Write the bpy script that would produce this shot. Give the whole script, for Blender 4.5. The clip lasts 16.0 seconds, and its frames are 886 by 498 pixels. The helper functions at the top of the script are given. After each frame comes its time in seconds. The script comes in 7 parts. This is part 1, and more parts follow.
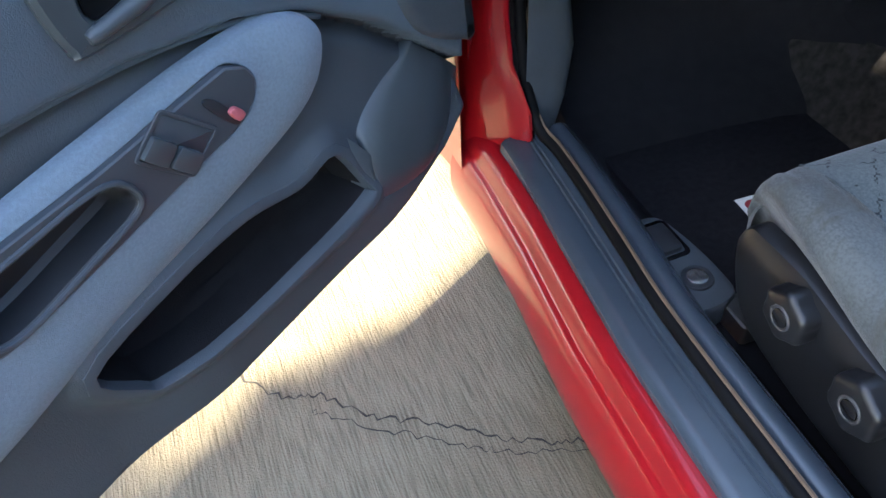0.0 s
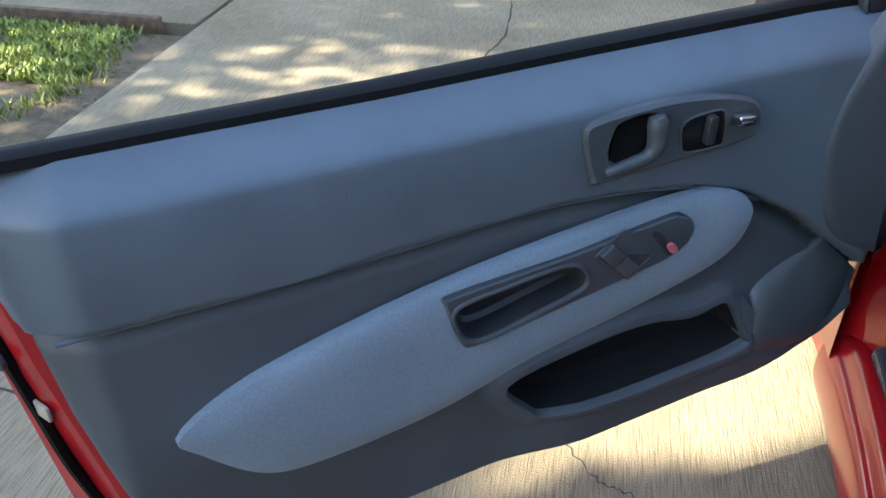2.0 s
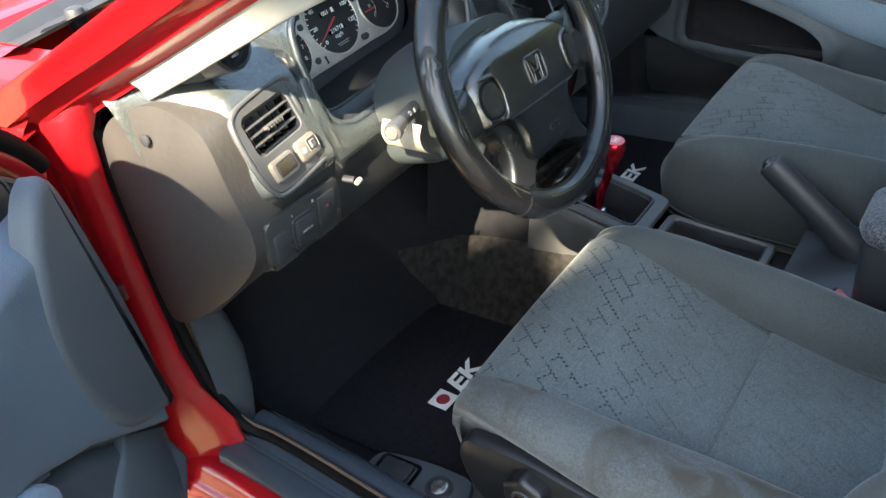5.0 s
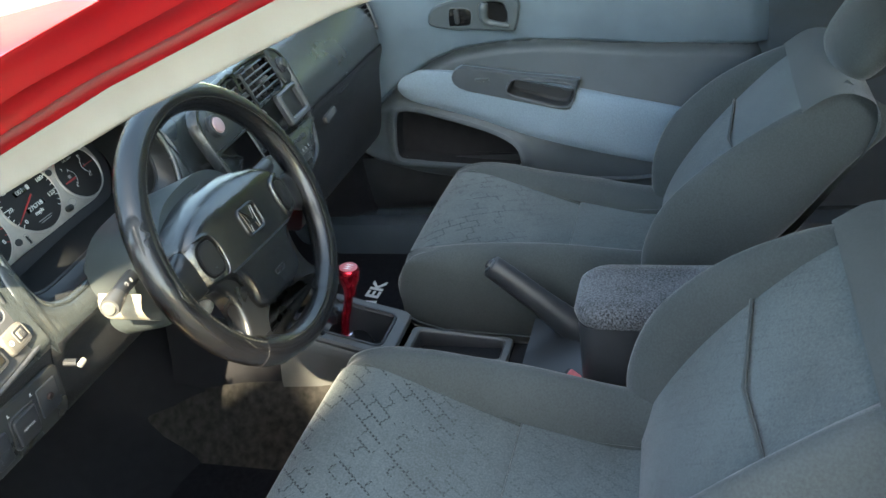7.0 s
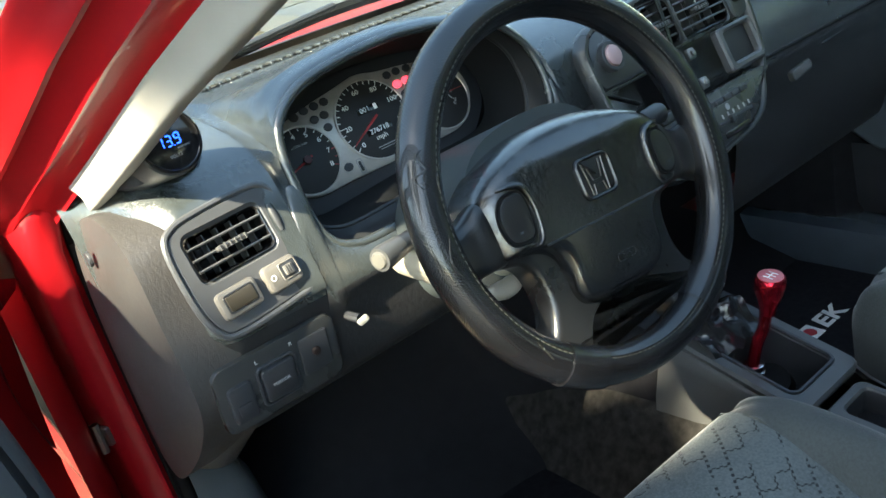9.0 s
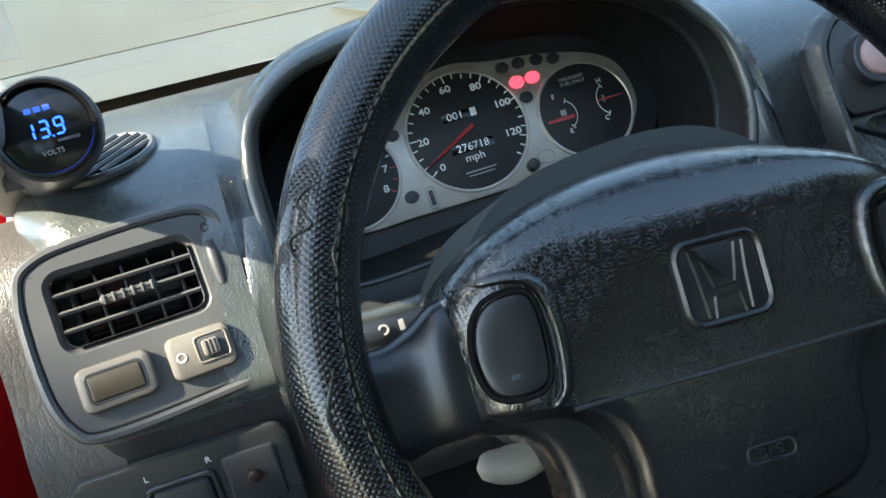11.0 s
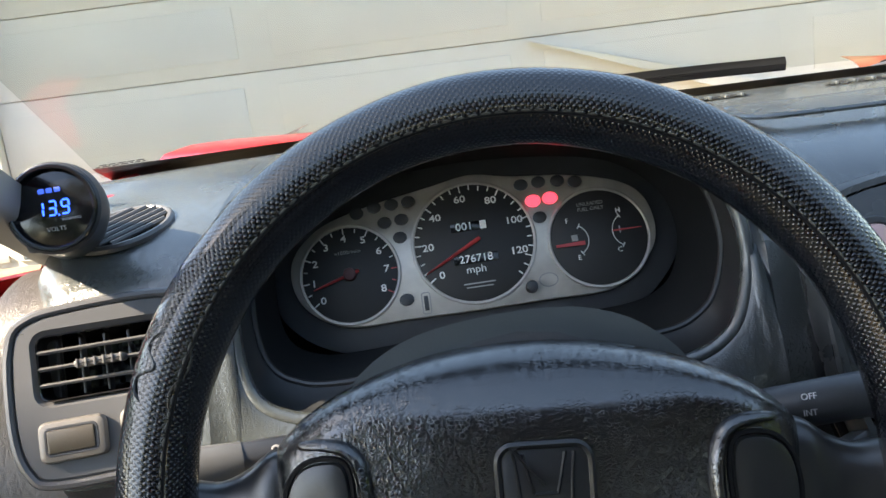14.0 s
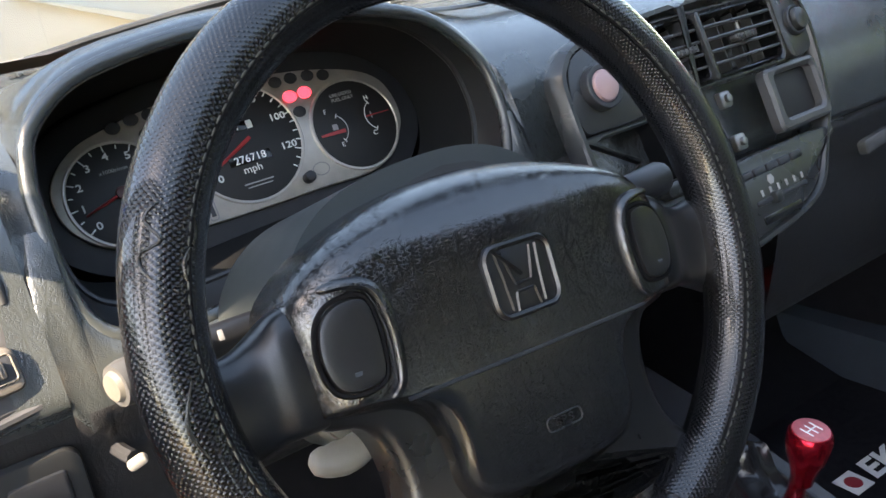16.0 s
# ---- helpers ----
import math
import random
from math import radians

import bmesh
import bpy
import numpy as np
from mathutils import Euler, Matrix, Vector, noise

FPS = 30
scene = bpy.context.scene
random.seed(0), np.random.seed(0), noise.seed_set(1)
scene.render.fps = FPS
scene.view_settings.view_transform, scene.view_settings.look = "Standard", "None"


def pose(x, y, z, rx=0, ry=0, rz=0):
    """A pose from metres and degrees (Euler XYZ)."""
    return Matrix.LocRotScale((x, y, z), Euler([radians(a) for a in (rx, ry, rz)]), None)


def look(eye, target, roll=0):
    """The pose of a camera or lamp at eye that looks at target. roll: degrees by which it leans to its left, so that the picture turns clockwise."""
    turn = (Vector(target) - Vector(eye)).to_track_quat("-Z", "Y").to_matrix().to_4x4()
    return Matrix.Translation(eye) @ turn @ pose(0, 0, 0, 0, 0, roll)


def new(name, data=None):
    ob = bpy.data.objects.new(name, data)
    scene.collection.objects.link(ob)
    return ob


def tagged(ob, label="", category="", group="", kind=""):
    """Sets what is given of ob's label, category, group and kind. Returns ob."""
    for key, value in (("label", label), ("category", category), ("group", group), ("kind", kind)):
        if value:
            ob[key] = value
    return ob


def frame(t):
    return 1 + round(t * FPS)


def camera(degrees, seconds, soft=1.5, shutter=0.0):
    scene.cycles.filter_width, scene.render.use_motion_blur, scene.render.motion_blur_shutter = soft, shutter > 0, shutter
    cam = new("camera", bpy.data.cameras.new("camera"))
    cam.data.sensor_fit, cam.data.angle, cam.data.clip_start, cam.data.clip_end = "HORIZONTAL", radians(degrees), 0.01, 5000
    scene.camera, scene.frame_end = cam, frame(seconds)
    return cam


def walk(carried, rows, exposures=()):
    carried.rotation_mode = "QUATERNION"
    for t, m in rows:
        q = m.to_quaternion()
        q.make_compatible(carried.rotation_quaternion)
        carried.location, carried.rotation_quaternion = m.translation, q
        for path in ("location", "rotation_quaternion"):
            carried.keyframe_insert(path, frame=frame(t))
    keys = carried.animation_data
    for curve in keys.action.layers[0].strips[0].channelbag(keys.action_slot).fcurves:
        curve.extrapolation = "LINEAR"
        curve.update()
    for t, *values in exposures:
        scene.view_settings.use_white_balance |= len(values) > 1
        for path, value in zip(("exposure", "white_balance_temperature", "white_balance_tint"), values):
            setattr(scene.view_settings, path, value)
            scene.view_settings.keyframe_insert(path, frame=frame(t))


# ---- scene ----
cam = camera(56.3, 16.0)
PATH = [
    (0, (-1.1601, -0.5345, 1.0350), (-0.7073, 0.8491, -0.3369), -3.23),
    (0.5, (-1.1876, -0.6593, 1.0973), (-1.2558, 0.8345, -0.2306), 0.12),
    (1, (-1.2105, -0.7378, 1.1408), (-1.5172, 0.7457, -0.1647), -0.75),
    (1.5, (-1.2338, -0.7788, 1.1690), (-1.7140, 0.7128, -0.0744), -1.11),
    (2, (-1.2336, -0.7535, 1.1760), (-1.5694, 0.8773, 0.0690), -0.15),
    (2.5, (-1.2613, -0.7030, 1.1909), (-1.2019, 0.9868, 0.1238), 0.33),
    (3, (-1.2893, -0.6681, 1.1883), (-0.8209, 0.9560, 0.1194), -0.11),
    (3.5, (-1.2952, -0.6538, 1.1949), (-0.5130, 0.8328, 0.1103), -2.72),
    (4, (-1.2539, -0.6374, 1.2043), (-0.3070, 0.7419, 0.1085), -5.38),
    (4.5, (-1.2314, -0.5806, 1.2256), (-0.1040, 0.6694, 0.1452), -7.19),
    (5, (-1.2179, -0.5178, 1.2440), (0.0557, 0.5510, 0.1325), -9.58),
    (5.2, (-1.2169, -0.5118, 1.2438), (0.0934, 0.4996, 0.1215), -10.06),
    (7.3, (-1.1861, -0.5657, 1.2760), (0.4768, 0.0173, 0.3300), -9.60),
    (7.5, (-1.1435, -0.5702, 1.2611), (0.5001, 0.1069, 0.3431), -10.24),
    (8, (-1.0067, -0.5590, 1.2092), (0.4711, 0.4761, 0.3441), -11.60),
    (8.5, (-0.9244, -0.5364, 1.1403), (0.3741, 0.7348, 0.3050), -12.05),
    (8.7, (-0.9079, -0.5231, 1.1203), (0.2832, 0.8640, 0.3105), -13.08),
    (10.8, (-0.5608, -0.3156, 0.9588), (-0.1333, 1.5485, 0.3756), -13.75),
    (11, (-0.5366, -0.3032, 0.9698), (-0.1525, 1.5777, 0.4090), -13.21),
    (11.5, (-0.4822, -0.2786, 0.9845), (-0.1977, 1.6248, 0.4395), -10.53),
    (12, (-0.4397, -0.2779, 1.0014), (-0.3692, 1.6569, 0.5006), -10.29),
    (12.5, (-0.3999, -0.2821, 0.9956), (-0.3324, 1.6517, 0.4919), -7.69),
    (13, (-0.3738, -0.2911, 0.9963), (-0.3031, 1.6461, 0.5034), -6.58),
    (13.5, (-0.3776, -0.2988, 1.0047), (-0.3247, 1.6512, 0.5608), -6.60),
    (14, (-0.3815, -0.3225, 1.0116), (-0.4083, 1.6298, 0.5797), -7.18),
    (14.5, (-0.3824, -0.3375, 1.0132), (-0.4133, 1.6148, 0.5803), -7.39),
    (15, (-0.4085, -0.3396, 1.0110), (-0.2767, 1.6137, 0.6000), -6.80),
    (15.5, (-0.4943, -0.3229, 0.9784), (-0.1544, 1.5963, 0.5325), -8.36),
    (16, (-0.5971, -0.3095, 0.9905), (0.4065, 1.2857, 0.3198), -8.69),
]
walk(cam, [(t, look(eye, target, roll)) for t, eye, target, roll in PATH], exposures=((0, 3.9, 6700, 10), (1.0, 3.35, 6800, 10), (2.0, 3.3, 6800, 10), (3.3, 3.4, 6700, 10), (4.6, 3.8, 7300, 10), (5.2, 3.95, 7700, 4), (7.5, 4.15, 7950, 2), (8.0, 3.82, 7450, 1), (8.7, 3.62, 7150, 0), (11, 3.52, 7100, 3), (12.5, 3.42, 7450, 9), (14.2, 3.48, 7600, 12), (15.2, 3.52, 7600, 13), (16, 3.85, 8100, 16)))

# ---- light ----
SUN_DIR = Vector((-1.12, -0.36, 1.0)).normalized()      # towards the sun
world = bpy.data.worlds.new("world")
scene.world = world
world.use_nodes = True
_nt = world.node_tree
_sky = _nt.nodes.new("ShaderNodeTexSky")
_sky.sky_type = 'NISHITA'
_sky.sun_disc = False
_sky.sun_elevation = math.asin(SUN_DIR.z)
_sky.sun_rotation = math.atan2(SUN_DIR.x, SUN_DIR.y)
_sky.air_density = 1.0
_sky.dust_density = 0.6
_nt.nodes["Background"].inputs["Strength"].default_value = 0.09
_nt.links.new(_sky.outputs[0], _nt.nodes["Background"].inputs["Color"])
sun_data = bpy.data.lights.new("sun", 'SUN')
sun_data.energy = 3.4
sun_data.angle = radians(0.53)
sun_data.color = (1.0, 0.90, 0.76)
sun = new("sun", sun_data)
sun.matrix_world = look(SUN_DIR * 30, (0, 0, 0))

# ---- materials ----


def nodes_of(m):
    return m.node_tree.nodes, m.node_tree.links


def mat(name, base, rough=0.5, metal=0.0, var=0.12, vscale=18.0, bump=0.15, bscale=700.0, bdist=0.0006, coat=0.0, spec=0.5, detail=6.0,
        tint=None, rvar=0.1, sheen=0.0):
    """A procedural surface: base colour with two scales of variation, uneven gloss and fine relief."""
    m = bpy.data.materials.new(name)
    m.use_nodes = True
    N, L = nodes_of(m)
    p = N["Principled BSDF"]
    tc = N.new("ShaderNodeTexCoord")
    big = N.new("ShaderNodeTexNoise")
    big.inputs["Scale"].default_value, big.inputs["Detail"].default_value = vscale, detail
    L.new(tc.outputs["Object"], big.inputs["Vector"])
    small = N.new("ShaderNodeTexNoise")
    small.inputs["Scale"].default_value, small.inputs["Detail"].default_value = bscale, 3.0
    L.new(tc.outputs["Object"], small.inputs["Vector"])
    ramp = N.new("ShaderNodeValToRGB")
    a, b = ramp.color_ramp.elements
    a.position, b.position = 0.3, 0.7
    a.color = tuple(c * (1 - var) for c in base) + (1,)
    b.color = tuple(c * (1 + var) for c in (tint or base)) + (1,)
    L.new(big.outputs["Fac"], ramp.inputs["Fac"])
    L.new(ramp.outputs["Color"], p.inputs["Base Color"])
    mr = N.new("ShaderNodeMapRange")
    mr.inputs["To Min"].default_value, mr.inputs["To Max"].default_value = max(0.02, rough - rvar), min(1, rough + rvar)
    L.new(big.outputs["Fac"], mr.inputs["Value"])
    L.new(mr.outputs["Result"], p.inputs["Roughness"])
    p.inputs["Metallic"].default_value = metal
    p.inputs["Specular IOR Level"].default_value = spec
    p.inputs["Coat Weight"].default_value = coat
    p.inputs["Coat Roughness"].default_value = 0.04
    p.inputs["Sheen Weight"].default_value = sheen
    if bump:
        bp = N.new("ShaderNodeBump")
        bp.inputs["Strength"].default_value, bp.inputs["Distance"].default_value = bump, bdist
        L.new(small.outputs["Fac"], bp.inputs["Height"])
        L.new(bp.outputs["Normal"], p.inputs["Normal"])
    return m


def glow(name, colour, strength):
    m = bpy.data.materials.new(name)
    m.use_nodes = True
    N, L = nodes_of(m)
    p = N["Principled BSDF"]
    p.inputs["Base Color"].default_value = tuple(c * 0.3 for c in colour) + (1,)
    p.inputs["Emission Color"].default_value = colour + (1,)
    p.inputs["Emission Strength"].default_value = strength
    return m


def glass_mat(name, tint=(1, 1, 1), rough=0.0):
    """A thin pane: clear, with a surface gloss that grows towards grazing views."""
    m = bpy.data.materials.new(name)
    m.use_nodes = True
    N, L = nodes_of(m)
    N.remove(N["Principled BSDF"])
    tr, gl, mx, lw, pw_ = N.new("ShaderNodeBsdfTransparent"), N.new("ShaderNodeBsdfGlossy"), N.new("ShaderNodeMixShader"), N.new("ShaderNodeLayerWeight"), N.new("ShaderNodeMath")
    tr.inputs["Color"].default_value = tint + (1,)
    gl.inputs["Roughness"].default_value = rough
    pw_.operation = 'POWER'
    pw_.inputs[1].default_value = 4.5
    mr = N.new("ShaderNodeMapRange")
    mr.inputs["To Min"].default_value, mr.inputs["To Max"].default_value = 0.025, 0.32
    L.new(lw.outputs["Facing"], pw_.inputs[0])
    L.new(pw_.outputs[0], mr.inputs["Value"])
    L.new(mr.outputs["Result"], mx.inputs[0])
    L.new(tr.outputs[0], mx.inputs[1])
    L.new(gl.outputs[0], mx.inputs[2])
    L.new(mx.outputs[0], N["Material Output"].inputs["Surface"])
    return m


def grain_mat(name, base, rough, cell=260.0, depth=0.0011, strength=0.5, var=0.12, spec=0.5, crease=90.0, patchy=0.0):
    """Moulded plastic or vinyl with a leather grain: small cells, longer creases."""
    m = mat(name, base, rough, var=var, vscale=9.0, bump=0, spec=spec)
    N, L = nodes_of(m)
    p = N["Principled BSDF"]
    tc = N.new("ShaderNodeTexCoord")
    vo = N.new("ShaderNodeTexVoronoi")
    vo.feature = 'DISTANCE_TO_EDGE'
    vo.inputs["Scale"].default_value = cell
    L.new(tc.outputs["Object"], vo.inputs["Vector"])
    mp = N.new("ShaderNodeMapping")
    mp.inputs["Scale"].default_value = (1.0, 0.45, 0.45)
    L.new(tc.outputs["Object"], mp.inputs["Vector"])
    v2 = N.new("ShaderNodeTexVoronoi")
    v2.feature = 'DISTANCE_TO_EDGE'
    v2.inputs["Scale"].default_value = crease
    L.new(mp.outputs["Vector"], v2.inputs["Vector"])
    mn = N.new("ShaderNodeMath")
    mn.operation = 'MINIMUM'
    L.new(vo.outputs["Distance"], mn.inputs[0])
    L.new(v2.outputs["Distance"], mn.inputs[1])
    mr = N.new("ShaderNodeMapRange")
    mr.inputs["From Max"].default_value = 0.16
    L.new(mn.outputs[0], mr.inputs["Value"])
    bp = N.new("ShaderNodeBump")
    bp.inputs["Strength"].default_value, bp.inputs["Distance"].default_value = strength, depth
    L.new(mr.outputs["Result"], bp.inputs["Height"])
    if patchy:
        # wrinkles gather in patches and fade out between them
        ns = N.new("ShaderNodeTexNoise")
        ns.inputs["Scale"].default_value, ns.inputs["Detail"].default_value = patchy, 2.0
        L.new(tc.outputs["Object"], ns.inputs["Vector"])
        m2 = N.new("ShaderNodeMapRange")
        m2.inputs["From Min"].default_value, m2.inputs["From Max"].default_value = 0.28, 0.80
        m2.inputs["To Min"].default_value, m2.inputs["To Max"].default_value = 0.15 * strength, strength
        L.new(ns.outputs["Fac"], m2.inputs["Value"])
        L.new(m2.outputs["Result"], bp.inputs["Strength"])
    L.new(bp.outputs["Normal"], p.inputs["Normal"])
    return m


def cloth_mat(name, base, dark, pattern=0.0, speck=0.25, weave=900.0, rot=0.6, grime=None):
    """Woven seat cloth: specks, a fine weave and, where pattern > 0, broken dotted angular lines."""
    m = bpy.data.materials.new(name)
    m.use_nodes = True
    N, L = nodes_of(m)
    p = N["Principled BSDF"]
    p.inputs["Roughness"].default_value = 0.93
    p.inputs["Specular IOR Level"].default_value = 0.2
    p.inputs["Sheen Weight"].default_value = 0.25
    p.inputs["Sheen Roughness"].default_value = 0.4
    tc = N.new("ShaderNodeTexCoord")
    n1 = N.new("ShaderNodeTexNoise")
    n1.inputs["Scale"].default_value, n1.inputs["Detail"].default_value = 320.0, 2.0
    L.new(tc.outputs["Object"], n1.inputs["Vector"])
    n2 = N.new("ShaderNodeTexNoise")
    n2.inputs["Scale"].default_value, n2.inputs["Detail"].default_value = 7.0, 4.0
    L.new(tc.outputs["Object"], n2.inputs["Vector"])
    mixv = N.new("ShaderNodeMix")
    mixv.data_type = 'FLOAT'
    mixv.inputs["Factor"].default_value = 0.45
    L.new(n1.outputs["Fac"], mixv.inputs["A"])
    L.new(n2.outputs["Fac"], mixv.inputs["B"])
    ramp = N.new("ShaderNodeValToRGB")
    a, b = ramp.color_ramp.elements
    a.position, b.position = 0.38, 0.62
    a.color = tuple(c * (1 - speck) for c in base) + (1,)
    b.color = tuple(c * (1 + speck) for c in base) + (1,)
    L.new(mixv.outputs["Result"], ramp.inputs["Fac"])
    colour = ramp.outputs["Color"]
    if pattern > 0:
        mp = N.new("ShaderNodeMapping")
        mp.inputs["Rotation"].default_value = (0, 0, rot)
        L.new(tc.outputs["UV"], mp.inputs["Vector"])
        br = N.new("ShaderNodeTexBrick")
        br.inputs["Scale"].default_value = 21.0
        br.inputs["Mortar Size"].default_value = 0.034
        br.inputs["Mortar Smooth"].default_value = 0.0
        br.inputs["Brick Width"].default_value, br.inputs["Row Height"].default_value = 0.8, 0.42
        br.inputs["Color1"].default_value = br.inputs["Color2"].default_value = (0, 0, 0, 1)
        br.inputs["Mortar"].default_value = (1, 1, 1, 1)
        L.new(mp.outputs["Vector"], br.inputs["Vector"])
        msk = N.new("ShaderNodeTexNoise")
        msk.inputs["Scale"].default_value, msk.inputs["Detail"].default_value = 21.0, 2.0
        L.new(tc.outputs["UV"], msk.inputs["Vector"])
        gt = N.new("ShaderNodeMath")
        gt.operation = 'GREATER_THAN'
        gt.inputs[1].default_value = 0.505
        L.new(msk.outputs["Fac"], gt.inputs[0])
        ck = N.new("ShaderNodeTexChecker")
        ck.inputs["Scale"].default_value = 260.0
        ck.inputs["Color1"].default_value, ck.inputs["Color2"].default_value = (1, 1, 1, 1), (0.1, 0.1, 0.1, 1)
        L.new(mp.outputs["Vector"], ck.inputs["Vector"])
        m1 = N.new("ShaderNodeMath")
        m1.operation = 'MULTIPLY'
        L.new(br.outputs["Color"], m1.inputs[0])
        L.new(gt.outputs[0], m1.inputs[1])
        m2 = N.new("ShaderNodeMath")
        m2.operation = 'MULTIPLY'
        L.new(m1.outputs[0], m2.inputs[0])
        L.new(ck.outputs["Color"], m2.inputs[1])
        m3 = N.new("ShaderNodeMath")
        m3.operation = 'MULTIPLY'
        # woven strongest along the front of the cushion
        sp = N.new("ShaderNodeSeparateXYZ")
        L.new(tc.outputs["Object"], sp.inputs[0])
        fd = N.new("ShaderNodeMapRange")
        fd.inputs["From Min"].default_value, fd.inputs["From Max"].default_value = -0.26, -0.10
        fd.inputs["To Min"].default_value, fd.inputs["To Max"].default_value = 0.28 * pattern, pattern
        L.new(sp.outputs["Y"], fd.inputs["Value"])
        L.new(fd.outputs["Result"], m3.inputs[1])
        L.new(m2.outputs[0], m3.inputs[0])
        mx = N.new("ShaderNodeMix")
        mx.data_type = 'RGBA'
        mx.inputs["B"].default_value = dark + (1,)
        for s in mx.inputs:
            if s.name == "B" and s.type == 'RGBA':
                s.default_value = dark + (1,)
        L.new(m3.outputs[0], mx.inputs[0])
        L.new(colour, [s for s in mx.inputs if s.name == "A" and s.type == 'RGBA'][0])
        colour = [s for s in mx.outputs if s.type == 'RGBA'][0]
    w = N.new("ShaderNodeTexNoise")
    w.inputs["Scale"].default_value = weave
    L.new(tc.outputs["Object"], w.inputs["Vector"])
    bp = N.new("ShaderNodeBump")
    if grime:
        # greasy brown wear in soft blotches, with shallow wrinkles
        g = N.new("ShaderNodeTexNoise")
        g.inputs["Scale"].default_value, g.inputs["Detail"].default_value, g.inputs["Distortion"].default_value = 13.0, 5.0, 1.2
        L.new(tc.outputs["Object"], g.inputs["Vector"])
        gr = N.new("ShaderNodeMapRange")
        gr.inputs["From Min"].default_value, gr.inputs["From Max"].default_value = 0.48, 0.66
        L.new(g.outputs["Fac"], gr.inputs["Value"])
        gm = N.new("ShaderNodeMix")
        gm.data_type = 'RGBA'
        L.new(gr.outputs["Result"], gm.inputs[0])
        ga = [q for q in gm.inputs if q.type == 'RGBA']
        L.new(colour, ga[0])
        ga[1].default_value = grime + (1,)
        colour = [q for q in gm.outputs if q.type == 'RGBA'][0]
        fold = N.new("ShaderNodeBump")
        fold.inputs["Strength"].default_value, fold.inputs["Distance"].default_value = 0.6, 0.006
        L.new(g.outputs["Fac"], fold.inputs["Height"])
        L.new(fold.outputs["Normal"], bp.inputs["Normal"])
    L.new(colour, p.inputs["Base Color"])
    bp.inputs["Strength"].default_value, bp.inputs["Distance"].default_value = 0.5, 0.0008
    L.new(w.outputs["Fac"], bp.inputs["Height"])
    L.new(bp.outputs["Normal"], p.inputs["Normal"])
    return m


def cover_mat():
    """The wheel cover: black imitation leather embossed with a fine slanting weave, shiny from use."""
    m = mat("wheel_cover", (0.005, 0.005, 0.006), 0.13, var=0.3, vscale=25, bump=0, spec=0.5, coat=0.45)
    N, L = nodes_of(m)
    p = N["Principled BSDF"]
    tc = N.new("ShaderNodeTexCoord")
    out = []
    for ang in (0.75, -0.75):
        mp = N.new("ShaderNodeMapping")
        mp.inputs["Rotation"].default_value = (0, 0, ang)
        L.new(tc.outputs["UV"], mp.inputs["Vector"])
        wv = N.new("ShaderNodeTexWave")
        wv.inputs["Scale"].default_value = 128.0
        L.new(mp.outputs["Vector"], wv.inputs["Vector"])
        out.append(wv)
    mu = N.new("ShaderNodeMath")
    mu.operation = 'MULTIPLY'
    L.new(out[0].outputs["Fac"], mu.inputs[0])
    L.new(out[1].outputs["Fac"], mu.inputs[1])
    bp = N.new("ShaderNodeBump")
    bp.inputs["Strength"].default_value, bp.inputs["Distance"].default_value = 0.75, 0.00042
    L.new(mu.outputs[0], bp.inputs["Height"])
    L.new(bp.outputs["Normal"], p.inputs["Normal"])
    return m


